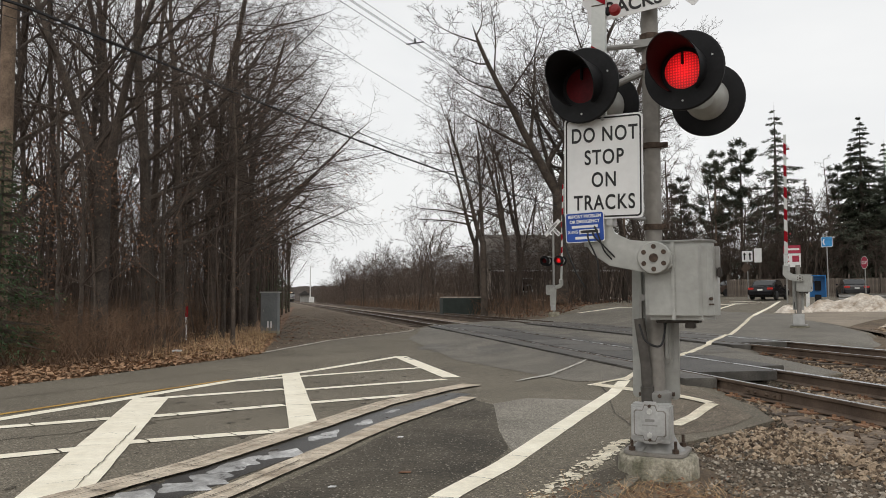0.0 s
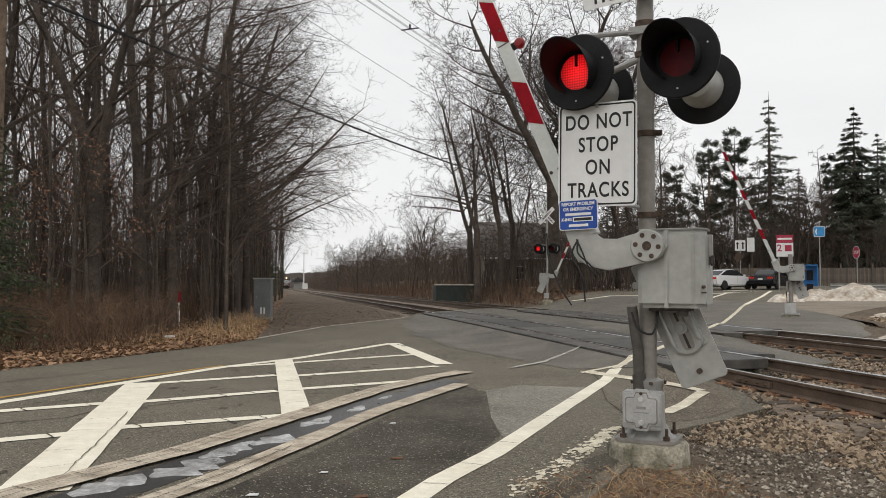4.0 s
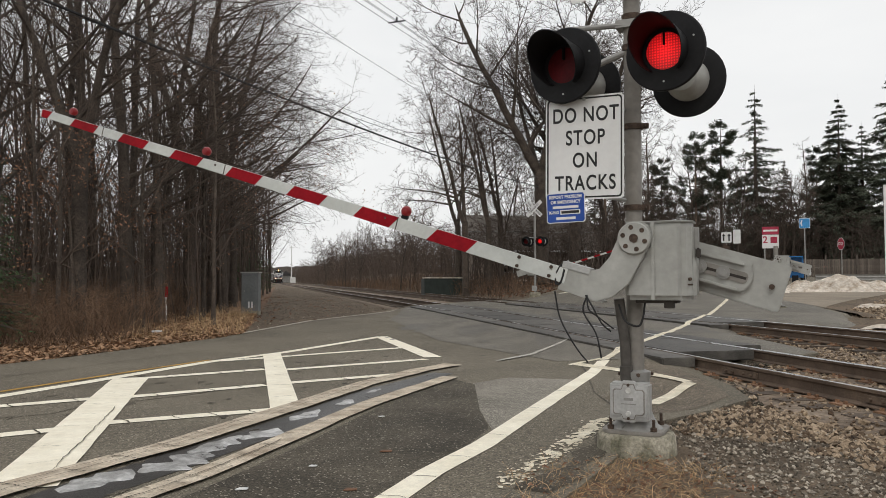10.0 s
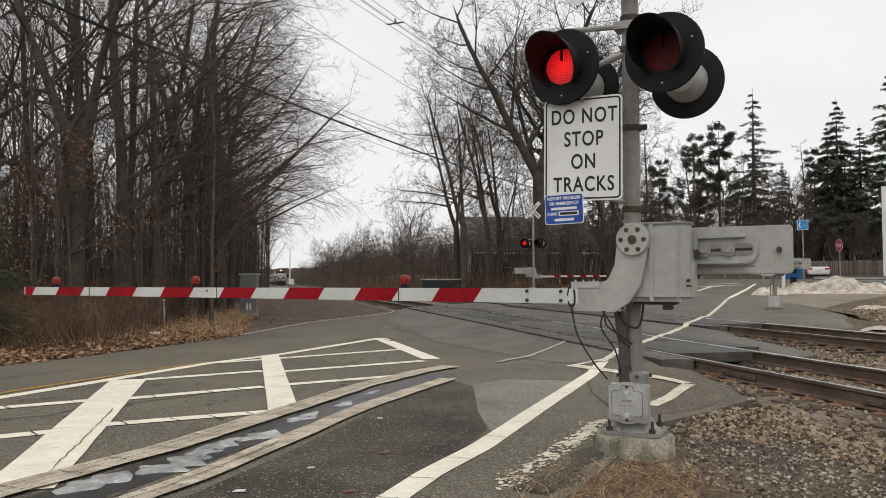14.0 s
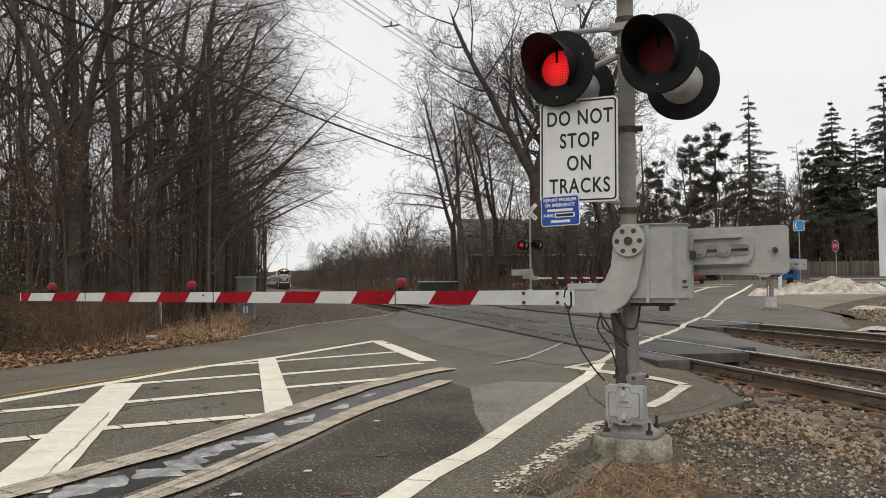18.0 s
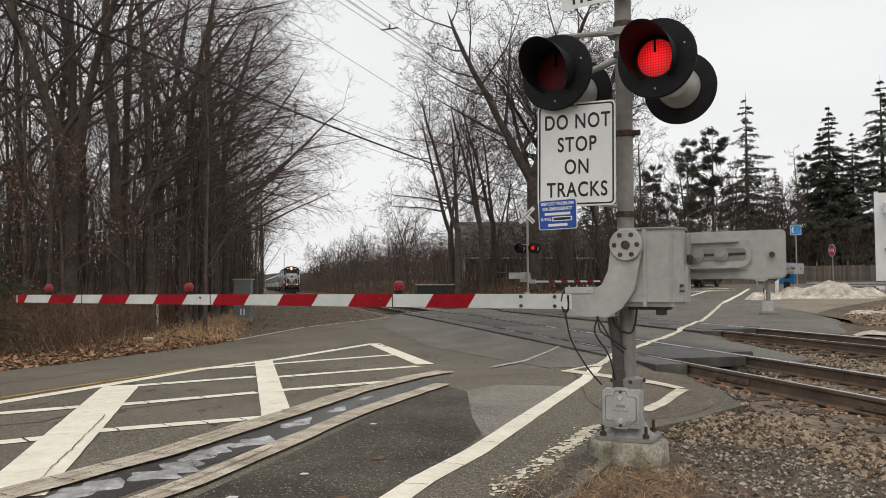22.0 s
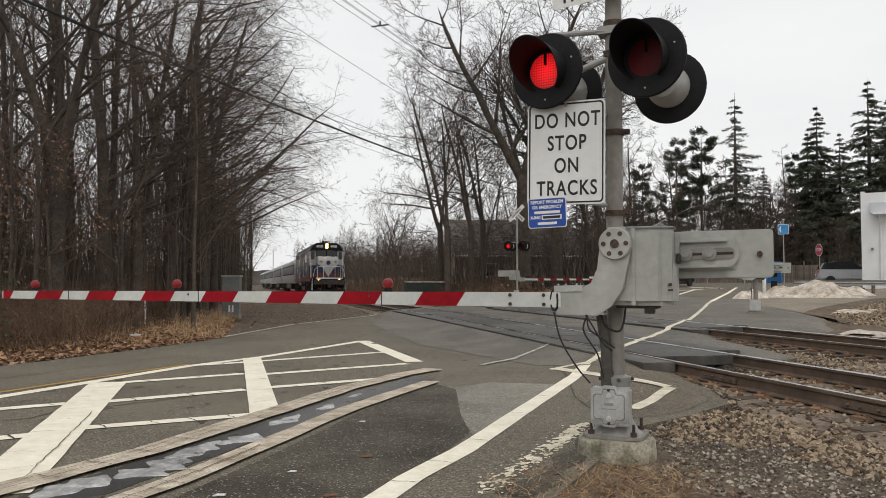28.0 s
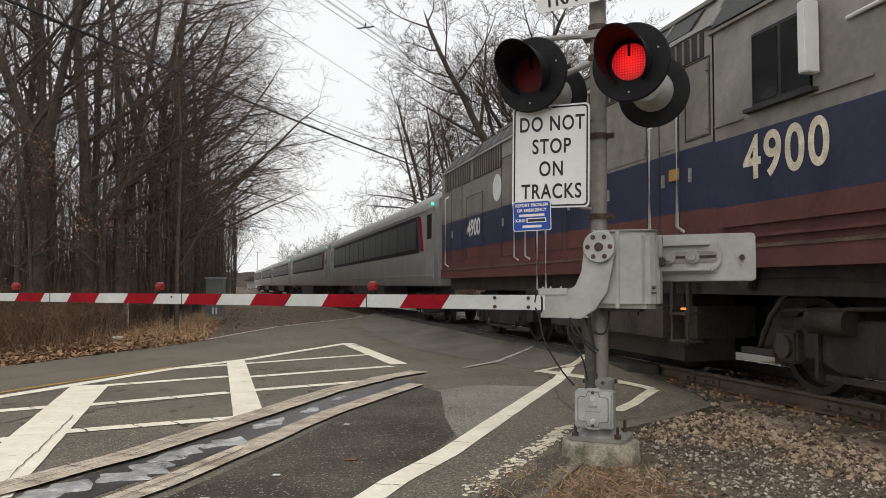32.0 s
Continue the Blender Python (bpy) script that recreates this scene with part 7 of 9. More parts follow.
def conifer(name, seed, height, radius, material, droop=0.35, label="", gappy=0.0, whorls=22, sprays=9, bottom=0.06, tips=0.5, tuft=0.0, blade=0.34, thick=6):
    """An evergreen: whorls of boughs, each with side sprays of narrow needle blades. tuft: how far the needles crowd to the boughs' ends."""
    rnd = random.Random(seed)
    tw = Twigs()
    tw.limb([Vector((0, 0, -0.3)), Vector((0, 0, height * 0.5)), Vector((0.05, 0, height))], [height * 0.016, height * 0.01, 0.02], 7)
    v, f = [], []
    for w in range(whorls):
        u = max(0.0, (w + rnd.uniform(-0.3, 0.3)) / whorls)
        z = height * (bottom + (0.985 - bottom) * u)
        shape = (1 - u) ** 0.85 if not tuft else min(1.0, 1.5 * (1 - u) ** 0.55) * (0.75 + 0.25 * math.sin(9 * u + seed))
        reach = radius * shape * rnd.uniform(0.8, 1.1) + 0.08
        for k in range(rnd.randint(5, 7)):
            if rnd.random() < gappy:
                continue
            a = rnd.uniform(0, 2 * math.pi)
            ln = reach * rnd.uniform(0.6, 1.12)
            d = Vector((math.cos(a), math.sin(a), 0))
            flat = Vector((-d.y, d.x, 0))
            dr = droop * rnd.uniform(0.6, 1.4)

            def along(q):
                return Vector((0, 0, z)) + d * (ln * q) + Vector((0, 0, -dr * ln * q * q + tips * 0.3 * ln * max(0, q - 0.55)))
            tw.limb([along(q) for q in (0, 0.35, 0.7, 1.0)], [0.05 * (1 - u) + 0.015, 0.03, 0.02, 0.01], 3)
            m = max(4, int(sprays * ln / radius) + 3)
            for i in range(m):
                q = (0.15 + 0.85 * (i + rnd.random()) / m) if not tuft else 1 - (1 - tuft) * rnd.random() ** 1.3
                wide = 0.3 * ln * (1.05 - q) + (0.18 if tuft else 0.05 + 0.13 * (1 - u))
                c = along(q) + flat * rnd.uniform(-wide, wide) + Vector((0, 0, rnd.uniform(-0.14, 0.04) * (1 + ln * 0.2)))
                for _ in range(thick):
                    s = blade * rnd.uniform(0.6, 1.25) * (1 if tuft else 0.4 + 0.6 * (1 - u) ** 0.6)
                    e = c + Vector((rnd.gauss(0, 0.14), rnd.gauss(0, 0.14), rnd.gauss(0, 0.09 if not tuft else 0.16))) * (1 if tuft else 0.35 + 0.65 * (1 - u))
                    t = (d * 0.7 + flat * rnd.gauss(0, 0.7) + Vector((0, 0, rnd.gauss(-0.35 if not tuft else 0.25, 0.35)))).normalized() * s
                    b = t.cross(Vector((rnd.gauss(0, 0.5), rnd.gauss(0, 0.5), 1))).normalized() * s * rnd.uniform(0.1, 0.2)
                    n0 = len(v)
                    v += [e - b, e + b, e + t]
                    f.append((n0, n0 + 1, n0 + 2))
    t = thing(name, label, "tree", None, "evergreen trees")
    part("trunk", raw("trunk", tw.v, tw.f, BARK, 60), None, t)
    part("crown", raw("crown", v, f, material), None, t, "dark green needles")
    return t


def place(ob, spots, first=True):
    """Puts the thing at the first spot and copies at the others. Spot: x, y, turn, scale."""
    for i, (x, y, turn, s) in enumerate(spots):
        m = Matrix.LocRotScale((x, y, z_ground(x, y)), Euler((0, 0, radians(turn))), (s, s, s * 1.0))
        if i == 0 and first:
            ob.matrix_basis = m
        else:
            c = copy_thing(ob, Matrix())
            c.matrix_basis = m


def brush(name, seed, count, area, height, material, label, spread=0.5, forks=4, thick=0.006, kind="stuff"):
    """Thin dry stems growing from the ground."""
    rnd = random.Random(seed)
    tw = Twigs()
    n = 0
    while n < count:
        x, y = rnd.uniform(area[0], area[1]), rnd.uniform(area[2], area[3])
        if not area[4](x, y):
            continue
        n += 1
        h = height * rnd.uniform(0.45, 1.15)
        p = Vector((x, y, z_ground(x, y) - 0.03))
        d = Vector((rnd.gauss(0, spread), rnd.gauss(0, spread), 1)).normalized()
        mid = p + d * h * 0.5
        top = mid + (d + Vector((rnd.gauss(0, spread), rnd.gauss(0, spread), -0.1))).normalized() * h * 0.5
        r = thick * (0.6 + h / height)
        tw.limb([p, mid, top], [r, r * 0.7, r * 0.25], 3)
        for _ in range(forks):
            q = mid.lerp(top, rnd.random())
            e = q + Vector((rnd.gauss(0, 0.3), rnd.gauss(0, 0.3), rnd.uniform(0.0, 0.35))) * h * 0.6
            tw.limb([q, e], [r * 0.5, r * 0.15], 3)
    tagged(new(name, raw(name, tw.v, tw.f, material)), label, "brush", kind=kind)


def litter(name, seed, count, area, material, label, size=(0.03, 0.07), zf=None, lift=0.01):
    rnd = random.Random(seed)
    v, f, n = [], [], 0
    while n < count:
        x, y = rnd.uniform(area[0], area[1]), rnd.uniform(area[2], area[3])
        if not area[4](x, y):
            continue
        n += 1
        s = rnd.uniform(*size)
        c = Vector((x, y, (zf or z_ground)(x, y) + lift + rnd.random() * 0.04))
        a = Vector((rnd.gauss(0, 1), rnd.gauss(0, 1), rnd.gauss(0, 0.35))).normalized() * s
        b = Vector((-a.y, a.x, rnd.gauss(0, 0.4) * s)).normalized() * s * 0.55
        k = len(v)
        v += [c - a, c + b + Vector((0, 0, s * 0.3)), c + a, c - b + Vector((0, 0, s * 0.25))]
        f.append((k, k + 1, k + 2, k + 3))
    tagged(new(name, raw(name, v, f, material)), label, "leaves", kind="stuff")


def verge(x, y):
    """The strip of woods' edge left of the road."""
    edge = -1.3 + (y - 18.0) * (0.43 if y > 18 else 0.56)
    return x < min(edge, -0.9) - 0.05


def build_trees():
    rnd = random.Random(21)
    # the wood on the left: large trees at the edge first, their limbs reaching over the road
    near = dict(wob=0.085, angle=(42, 72), lift=0.012, first=(0.34, 0.52), ratio=(0.38, 0.56), least=0.0045)
    a = bare_tree("bare_tree", 11, 14.5, 0.2, (12, 8, 6, 4), 4, (0.03, -0.02, 0), (1, -0.15, 0.1), 0.1, label="large forked bare tree with spreading limbs", fork=(4.6, ((-0.32, 0.05, 1), (0.3, -0.05, 1))), **near)
    b = bare_tree("bare_tree", 12, 16, 0.2, (14, 9, 7, 4), 4, (0.05, 0, 0), (1, 0, 0.15), 0.2, **near)
    c = bare_tree("bare_tree", 13, 13, 0.14, (14, 8, 6, 4), 4, (0.08, 0, 0), (1, 0.1, 0.1), 0.16, leafy=0.012, label="leaning bare tree with a few withered leaves", **near)
    e = bare_tree("bare_tree", 14, 18, 0.14, (10, 6, 4, 3), 4, (0.03, 0.02, 0), None, 0.22, lift=0.08, wob=0.08, least=0.006, angle=(25, 50))
    s1 = bare_tree("sapling", 15, 9, 0.055, (8, 5, 4, 0), 3, (0.06, 0, 0), None, 0.12, label="thin bare sapling at the wood's edge", lift=0.08, leafy=0.02, split=0.05, wob=0.07)
    s2 = bare_tree("sapling", 16, 11, 0.07, (9, 5, 4, 0), 3, (0.02, 0, 0), None, 0.15, label="thin bare sapling at the wood's edge", lift=0.1, leafy=0.04, split=0.06, wob=0.07)
    place(a, [(-5.0, 20.4, 0, 0.95), (-3.4, 29.5, -30, 1.1), (-3.0, 41, -20, 1.3)])
    place(b, [(-4.2, 22.5, 0, 1.0), (-2.6, 34.5, -15, 1.2), (-7.6, 22, 40, 1.0), (-3.0, 48, 20, 1.4), (-3.8, 56, 10, 1.3), (-9.5, 26, 200, 1.0), (-6.8, 30, 100, 1.05), (-12.5, 29, 300, 1.1), (-9.0, 36, 160, 1.2), (-5.8, 38, 250, 1.15), (-15, 24, 20, 1.0)])
    place(c, [(-3.7, 24.2, 10, 1.1), (-5.0, 26.6, -25, 1.2), (-2.4, 38, 0, 1.3), (-9.4, 18.5, 60, 1.0), (-2.8, 31, -10, 1.1), (-4.2, 64, -10, 1.1)])
    spots_e, spots_s = [], []
    for k in range(52):
        y = rnd.uniform(22, 80) if k < 42 else rnd.uniform(80, 125)
        spots_e.append((rnd.uniform(-21 - y * 0.12, -4.2), y, rnd.uniform(0, 360), rnd.uniform(0.75, 1.25)))
    spots_e += [(-5.2 + 0.008 * (y - 60), y, 37 * y, 0.85 + 0.05 * (k % 4)) for k, y in enumerate(range(58, 136, 7))]
    spots_e += [(-1.7, 66, 20, 0.7), (-1.5, 74, 100, 0.68), (-1.4, 82, 200, 0.72), (-1.6, 92, 300, 0.7), (-1.8, 104, 50, 0.75), (-2.2, 118, 150, 0.8)]
    place(e, spots_e)
    for k in range(72):
        y = rnd.uniform(18, 60) if k < 60 else rnd.uniform(60, 130)
        lim = -1.6 + (min(0, y - 23)) * 0.65
        spots_s.append((lim - abs(rnd.gauss(0.3, 2.6)), y, rnd.uniform(0, 360), rnd.uniform(0.6, 1.15)))
    place(s1, spots_s[::2])
    place(s2, spots_s[1::2])
    # leafy young beeches and a dense brown bush before the trunks
    bch = bare_tree("beech_sapling", 17, 5.0, 0.05, (12, 7, 5, 0), 3, (0.05, 0, 0), None, 0.2, label="young beech keeping its withered brown leaves", lift=0.03, leafy=0.3, split=0.04, wob=0.08, angle=(40, 75))
    place(bch, [(-5.0, 20.2, 0, 1.0), (-6.5, 20.6, 120, 0.85), (-3.9, 22.2, 240, 0.8), (-2.3, 29.5, 60, 1.1)])
    brush("brown_bush", 68, 700, (-7.5, -3.4, 15.6, 20.5, lambda x, y: verge(x + 1.3, y)), 1.3, BRUSH, "dense dry brown bushes at the roadside", 0.5, 8, 0.005)
    # trees beyond the tracks
    far = dict(wob=0.1, angle=(38, 68), lift=0.05)
    m1 = bare_tree("bare_tree", 31, 25, 0.46, (11, 9, 7, 5), 4, (-0.04, 0, 0), None, 0.12, first=(0.42, 0.6), ratio=(0.42, 0.6), least=0.014, label="broad bare oak with upturned limbs", split=0.05,
                   fork=(8.0, ((-0.55, 0.1, 1), (0.12, -0.3, 1), (0.5, 0.25, 1), (-0.15, 0.5, 1))), **far)
    m2 = bare_tree("bare_tree", 32, 18, 0.24, (11, 8, 6, 4), 4, (-0.03, 0, 0), None, 0.12, first=(0.36, 0.52), ratio=(0.42, 0.6), least=0.011, label="bare tree leaning towards the tracks", split=0.05,
                   fork=(5.5, ((-0.38, 0.0, 1), (0.05, 0.2, 1))), **far)
    m3 = bare_tree("bare_tree", 33, 13, 0.13, (10, 6, 4, 3), 4, (0, 0, 0), None, 0.16, wob=0.09, lift=0.08, leafy=0.01, least=0.018, split=0.05)
    place(m1, [(18.0, 52, 0, 1.0), (21.6, 55, 140, 0.92), (24.5, 62, 250, 0.95)])
    place(m2, [(13.0, 54.5, 0, 1.0), (15.2, 56, 20, 0.95), (14.4, 63, 330, 1.0), (25.0, 57, 40, 0.9), (19.0, 66, 10, 1.05), (34, 74, 15, 1.1), (40, 80, 75, 1.0)])
    spots = []
    for k in range(20):
        y = 60 + 200 * (k / 20) ** 1.3
        spots.append((rnd.uniform(15, 22) + (k % 3) * 2.5 - min(1.5, y * 0.006), y, rnd.uniform(0, 360), rnd.uniform(0.6, 0.95)))
    for k in range(34):
        y = rnd.uniform(75, 230)
        spots.append((13.8 - bend(y) + abs(rnd.gauss(0, 4.5)), y, rnd.uniform(0, 360), rnd.uniform(0.6, 0.9)))
    for k in range(58):
        x = rnd.uniform(36, 84)
        spots.append((x, 108 - x * 0.56 + rnd.uniform(-9, 5), rnd.uniform(0, 360), rnd.uniform(0.6, 0.95)))
    for k in range(14):
        spots.append((rnd.uniform(22, 46), rnd.uniform(62, 86), rnd.uniform(0, 360), rnd.uniform(0.7, 1.1)))
    place(m3, spots)
    # evergreens beyond the junction
    p1 = conifer("spruce_tree", 41, 21, 5.0, NEEDLE, 0.25, "tall dark spruce with drooping gappy branches", 0.3, 23, 18, 0.16, 1.3, blade=0.42, thick=12)
    p2 = conifer("spruce_tree", 42, 20, 5.2, NEEDLE, 0.3, "dense dark green spruce with a pointed top", 0.03, 34, 26, 0.08, 0.7, blade=0.42, thick=13)
    p3 = conifer("pine_tree", 43, 18, 2.9, NEEDLE, -0.12, "dark pine with an uneven rounded crown of tufts", 0.18, 14, 13, 0.34, 0.8, tuft=0.5, blade=0.42, thick=17)
    place(p1, [(53.6, 79.5, 0, 1.06)])
    place(p2, [(60.0, 73.7, 0, 1.0), (64.0, 70.5, 80, 1.12), (70, 74, 200, 1.1), (58, 86, 120, 0.85), (67, 84, 10, 0.95), (52, 90, 60, 0.66), (47, 92, 20, 0.66), (42, 93, 200, 0.62), (57.3, 79.5, 70, 0.66), (80, 64, 30, 1.0), (38.5, 91, 110, 0.56), (62.2, 72.8, 40, 0.84), (66.8, 70.5, 300, 0.98), (64.5, 78, 220, 0.8)])
    place(p3, [(50.2, 81.2, 0, 1.02), (47.6, 82.3, 110, 0.95), (44.6, 85, 200, 0.8), (62, 80, 10, 0.85)])
    d = bare_tree("dead_tree", 44, 16, 0.12, (24, 7, 0), 2, (0, 0, 0), None, 0.25, wob=0.03, angle=(60, 95), ratio=(0.3, 0.5), first=(0.08, 0.15), lift=0.05, label="slim dead tree with short bare twigs", least=0.02)
    place(d, [(57.5, 75.5, 0, 1.09)])
    # evergreens on the left
    cd = conifer("cedar_tree", 45, 5.2, 1.3, CEDAR, 0.2, "small green cedar beside the utility pole", 0.0, 24, 8, 0.12, blade=0.1, thick=8)
    place(cd, [(-5.72, 15.9, 0, 0.92), (-3.6, 60, 40, 1.6), (-3.4, 70, 90, 1.9), (-3.8, 82, 10, 2.1)])
    # undergrowth
    brush("undergrowth", 51, 5200, (-16, -1.4, 15.5, 46, lambda x, y: verge(x + 2.1, y) and x < -1.6), 1.5, BRUSH, "dense dry brown undergrowth along the wood's edge", 0.4, 4, 0.006)
    brush("deep_woods", 52, 3800, (-42, -2.2, 22, 140, lambda x, y: verge(x + 1.5, y)), 6.0, TWIG, "thicket of thin bare stems deep in the wood", 0.12, 6, 0.018)
    brush("deep_woods", 66, 1500, (-24, -4.5, 23, 46, lambda x, y: verge(x + 2.5, y)), 7.0, TWIG, "thin bare stems between the trunks", 0.1, 7, 0.013)
    brush("far_thicket", 53, 4600, (4, 40, 52, 300, lambda x, y: x > 14.0 - bend(y) and (y > 64 or x > 17) and x < 20 + 0.12 * y), 6.0, TWIG, "thicket of thin bare stems beyond the tracks", 0.24, 9, 0.024)
    brush("far_thicket", 54, 5200, (30, 95, 55, 110, lambda x, y: x * 0.56 + y * 0.83 > 86), 6.5, TWIG, "brown thicket behind the junction", 0.25, 9, 0.026)
    brush("far_thicket", 58, 420, (13.6, 27, 49, 66, lambda x, y: True), 5.0, TWIG, "thin bare stems under the far trees", 0.16, 7, 0.02)
    brush("far_thicket", 56, 1200, (-30, 60, 300, 520, lambda x, y: abs(x - 8.8 + bend(y)) > 9), 9.0, TWIG, "far brown woods at the end of the line", 0.2, 5, 0.08)
    brush("dry_grass", 55, 650, (-8, -0.6, 17, 33, lambda x, y: verge(x, y) and not verge(x + 2.0, y)), 0.5, DRY_GRASS, "straw-coloured grass along the verge", 0.35, 2, 0.004)
    brush("trackside_brush", 59, 2600, (8, 26, 46, 170, lambda x, y: 13.6 - bend(y) < x < 18 - bend(y)), 1.5, BRUSH, "low dry brush along the far side of the tracks", 0.4, 4, 0.012)
    # grass by the signal foundation
    brush("dry_grass_tuft", 57, 1100, (1.3, 2.95, 3.5, 5.3, lambda x, y: math.hypot((x - 2.15) / 0.75, (y - 4.75) / 0.42) < 1 or math.hypot((x - 1.9) / 0.6, (y - 4.2) / 0.6) < 1), 0.2, DRY_GRASS, "flattened straw-coloured grass tuft by the foundation", 1.5, 1, 0.0018)
    brush("dead_thatch", 67, 2600, (1.3, 2.95, 3.4, 5.2, lambda x, y: math.hypot((x - 2.1) / 0.6, (y - 4.6) / 0.38) < 1 or math.hypot((x - 1.85) / 0.5, (y - 4.15) / 0.5) < 1), 0.1, THATCH, "matted red-brown dead grass round the tuft", 1.8, 1, 0.0022)
    litter("leaf_litter", 61, 12000, (-14, -0.7, 12.5, 30, lambda x, y: verge(x, y) and not verge(x + 3.4, y)), LITTER, "fallen brown leaves along the roadside", (0.04, 0.085))
    litter("leaf_litter", 62, 450, (-3, 4.6, 22, 60, lambda x, y: x < 0.41 * (y - 19.5) - 1.2 and x < 4.4 and (x < -0.2 or (x * 7.3 + y * 3.1) % 3 < 0.7)), DRY_LEAF, "scattered fallen leaves beside the tracks", (0.04, 0.09))
    litter("leaf_litter", 63, 4200, (13.6, 30, 44, 75, lambda x, y: x > 14), DRY_LEAF, "fallen brown leaves under the far trees", (0.07, 0.14))
    litter("leaf_litter", 64, 420, (1.3, 3.0, 3.3, 5.2, lambda x, y: x > 1.4 + (y - 4.6) * 0.6), DRY_LEAF, "withered reddish leaves by the foundation", (0.012, 0.026))
    litter("wood_floor", 65, 6000, (-30, -3, 20, 70, lambda x, y: verge(x + 3, y)), DRY_LEAF, "leaf covered wood floor", (0.09, 0.2))


# ---------------------------------------------------------------- roadside things
def post_sign(name, label, x, y, h, plates, r=0.03, turn=-37, post=GALV):
    s = thing(name, label, "sign", pose(x, y, z_road(x, y) if x > 13 else z_ground(x, y), 0, 0, turn), "road signs")
    part("post", rod(bmesh.new(), (0, 0, -0.1), (0, 0, h), r, n=10), post, s)
    for w, hh, z, material, rim in plates:
        p = part("plate", prism(bmesh.new(), round_rect(w, hh, min(w, hh) * 0.1), -r - 0.008, -r - 0.002, "xz"), rim or material, s, m=pose(0, 0, z))
        if rim:
            part("face", prism(bmesh.new(), round_rect(w * 0.92, hh * 0.92, min(w, hh) * 0.08), -r - 0.012, -r - 0.008, "xz"), material, p)
    return s


def utility_pole(x, y, h, label):
    p = thing("utility_pole", label, "utility pole", pose(x, y, z_ground(x, y)), "utility poles")
    part("pole", rod(bmesh.new(), (0, 0, -0.2), (0.05, 0, h), 0.17, 0.11, 14), POLE_WOOD, p)
    for z, w in ((h - 0.5, 2.4), (h - 1.3, 1.8)):
        part("cross_arm", box(bmesh.new(), (0, 0.14, z), (w, 0.1, 0.12), pose(0, 0, 0, 0, 0, -34)), POLE_WOOD, p, "", 0.01)
        for k in (-0.45, -0.2, 0.2, 0.45):
            v = pose(0, 0, 0, 0, 0, -34) @ Vector((w * k, 0.14, z + 0.12))
            part("insulator", rod(bmesh.new(), v - Vector((0, 0, 0.06)), v + Vector((0, 0, 0.08)), 0.035, n=8), GALV, p)
    return p


def wire(name, a, b, sag, r, label, n=28):
    a, b = Vector(a), Vector(b)
    pts = [a.lerp(b, k / n) - Vector((0, 0, sag * 4 * (k / n) * (1 - k / n))) for k in range(n + 1)]
    return solid(name, tube(bmesh.new(), pts, r, 5), WIRE, label, "cable", group="overhead wires", kind="")


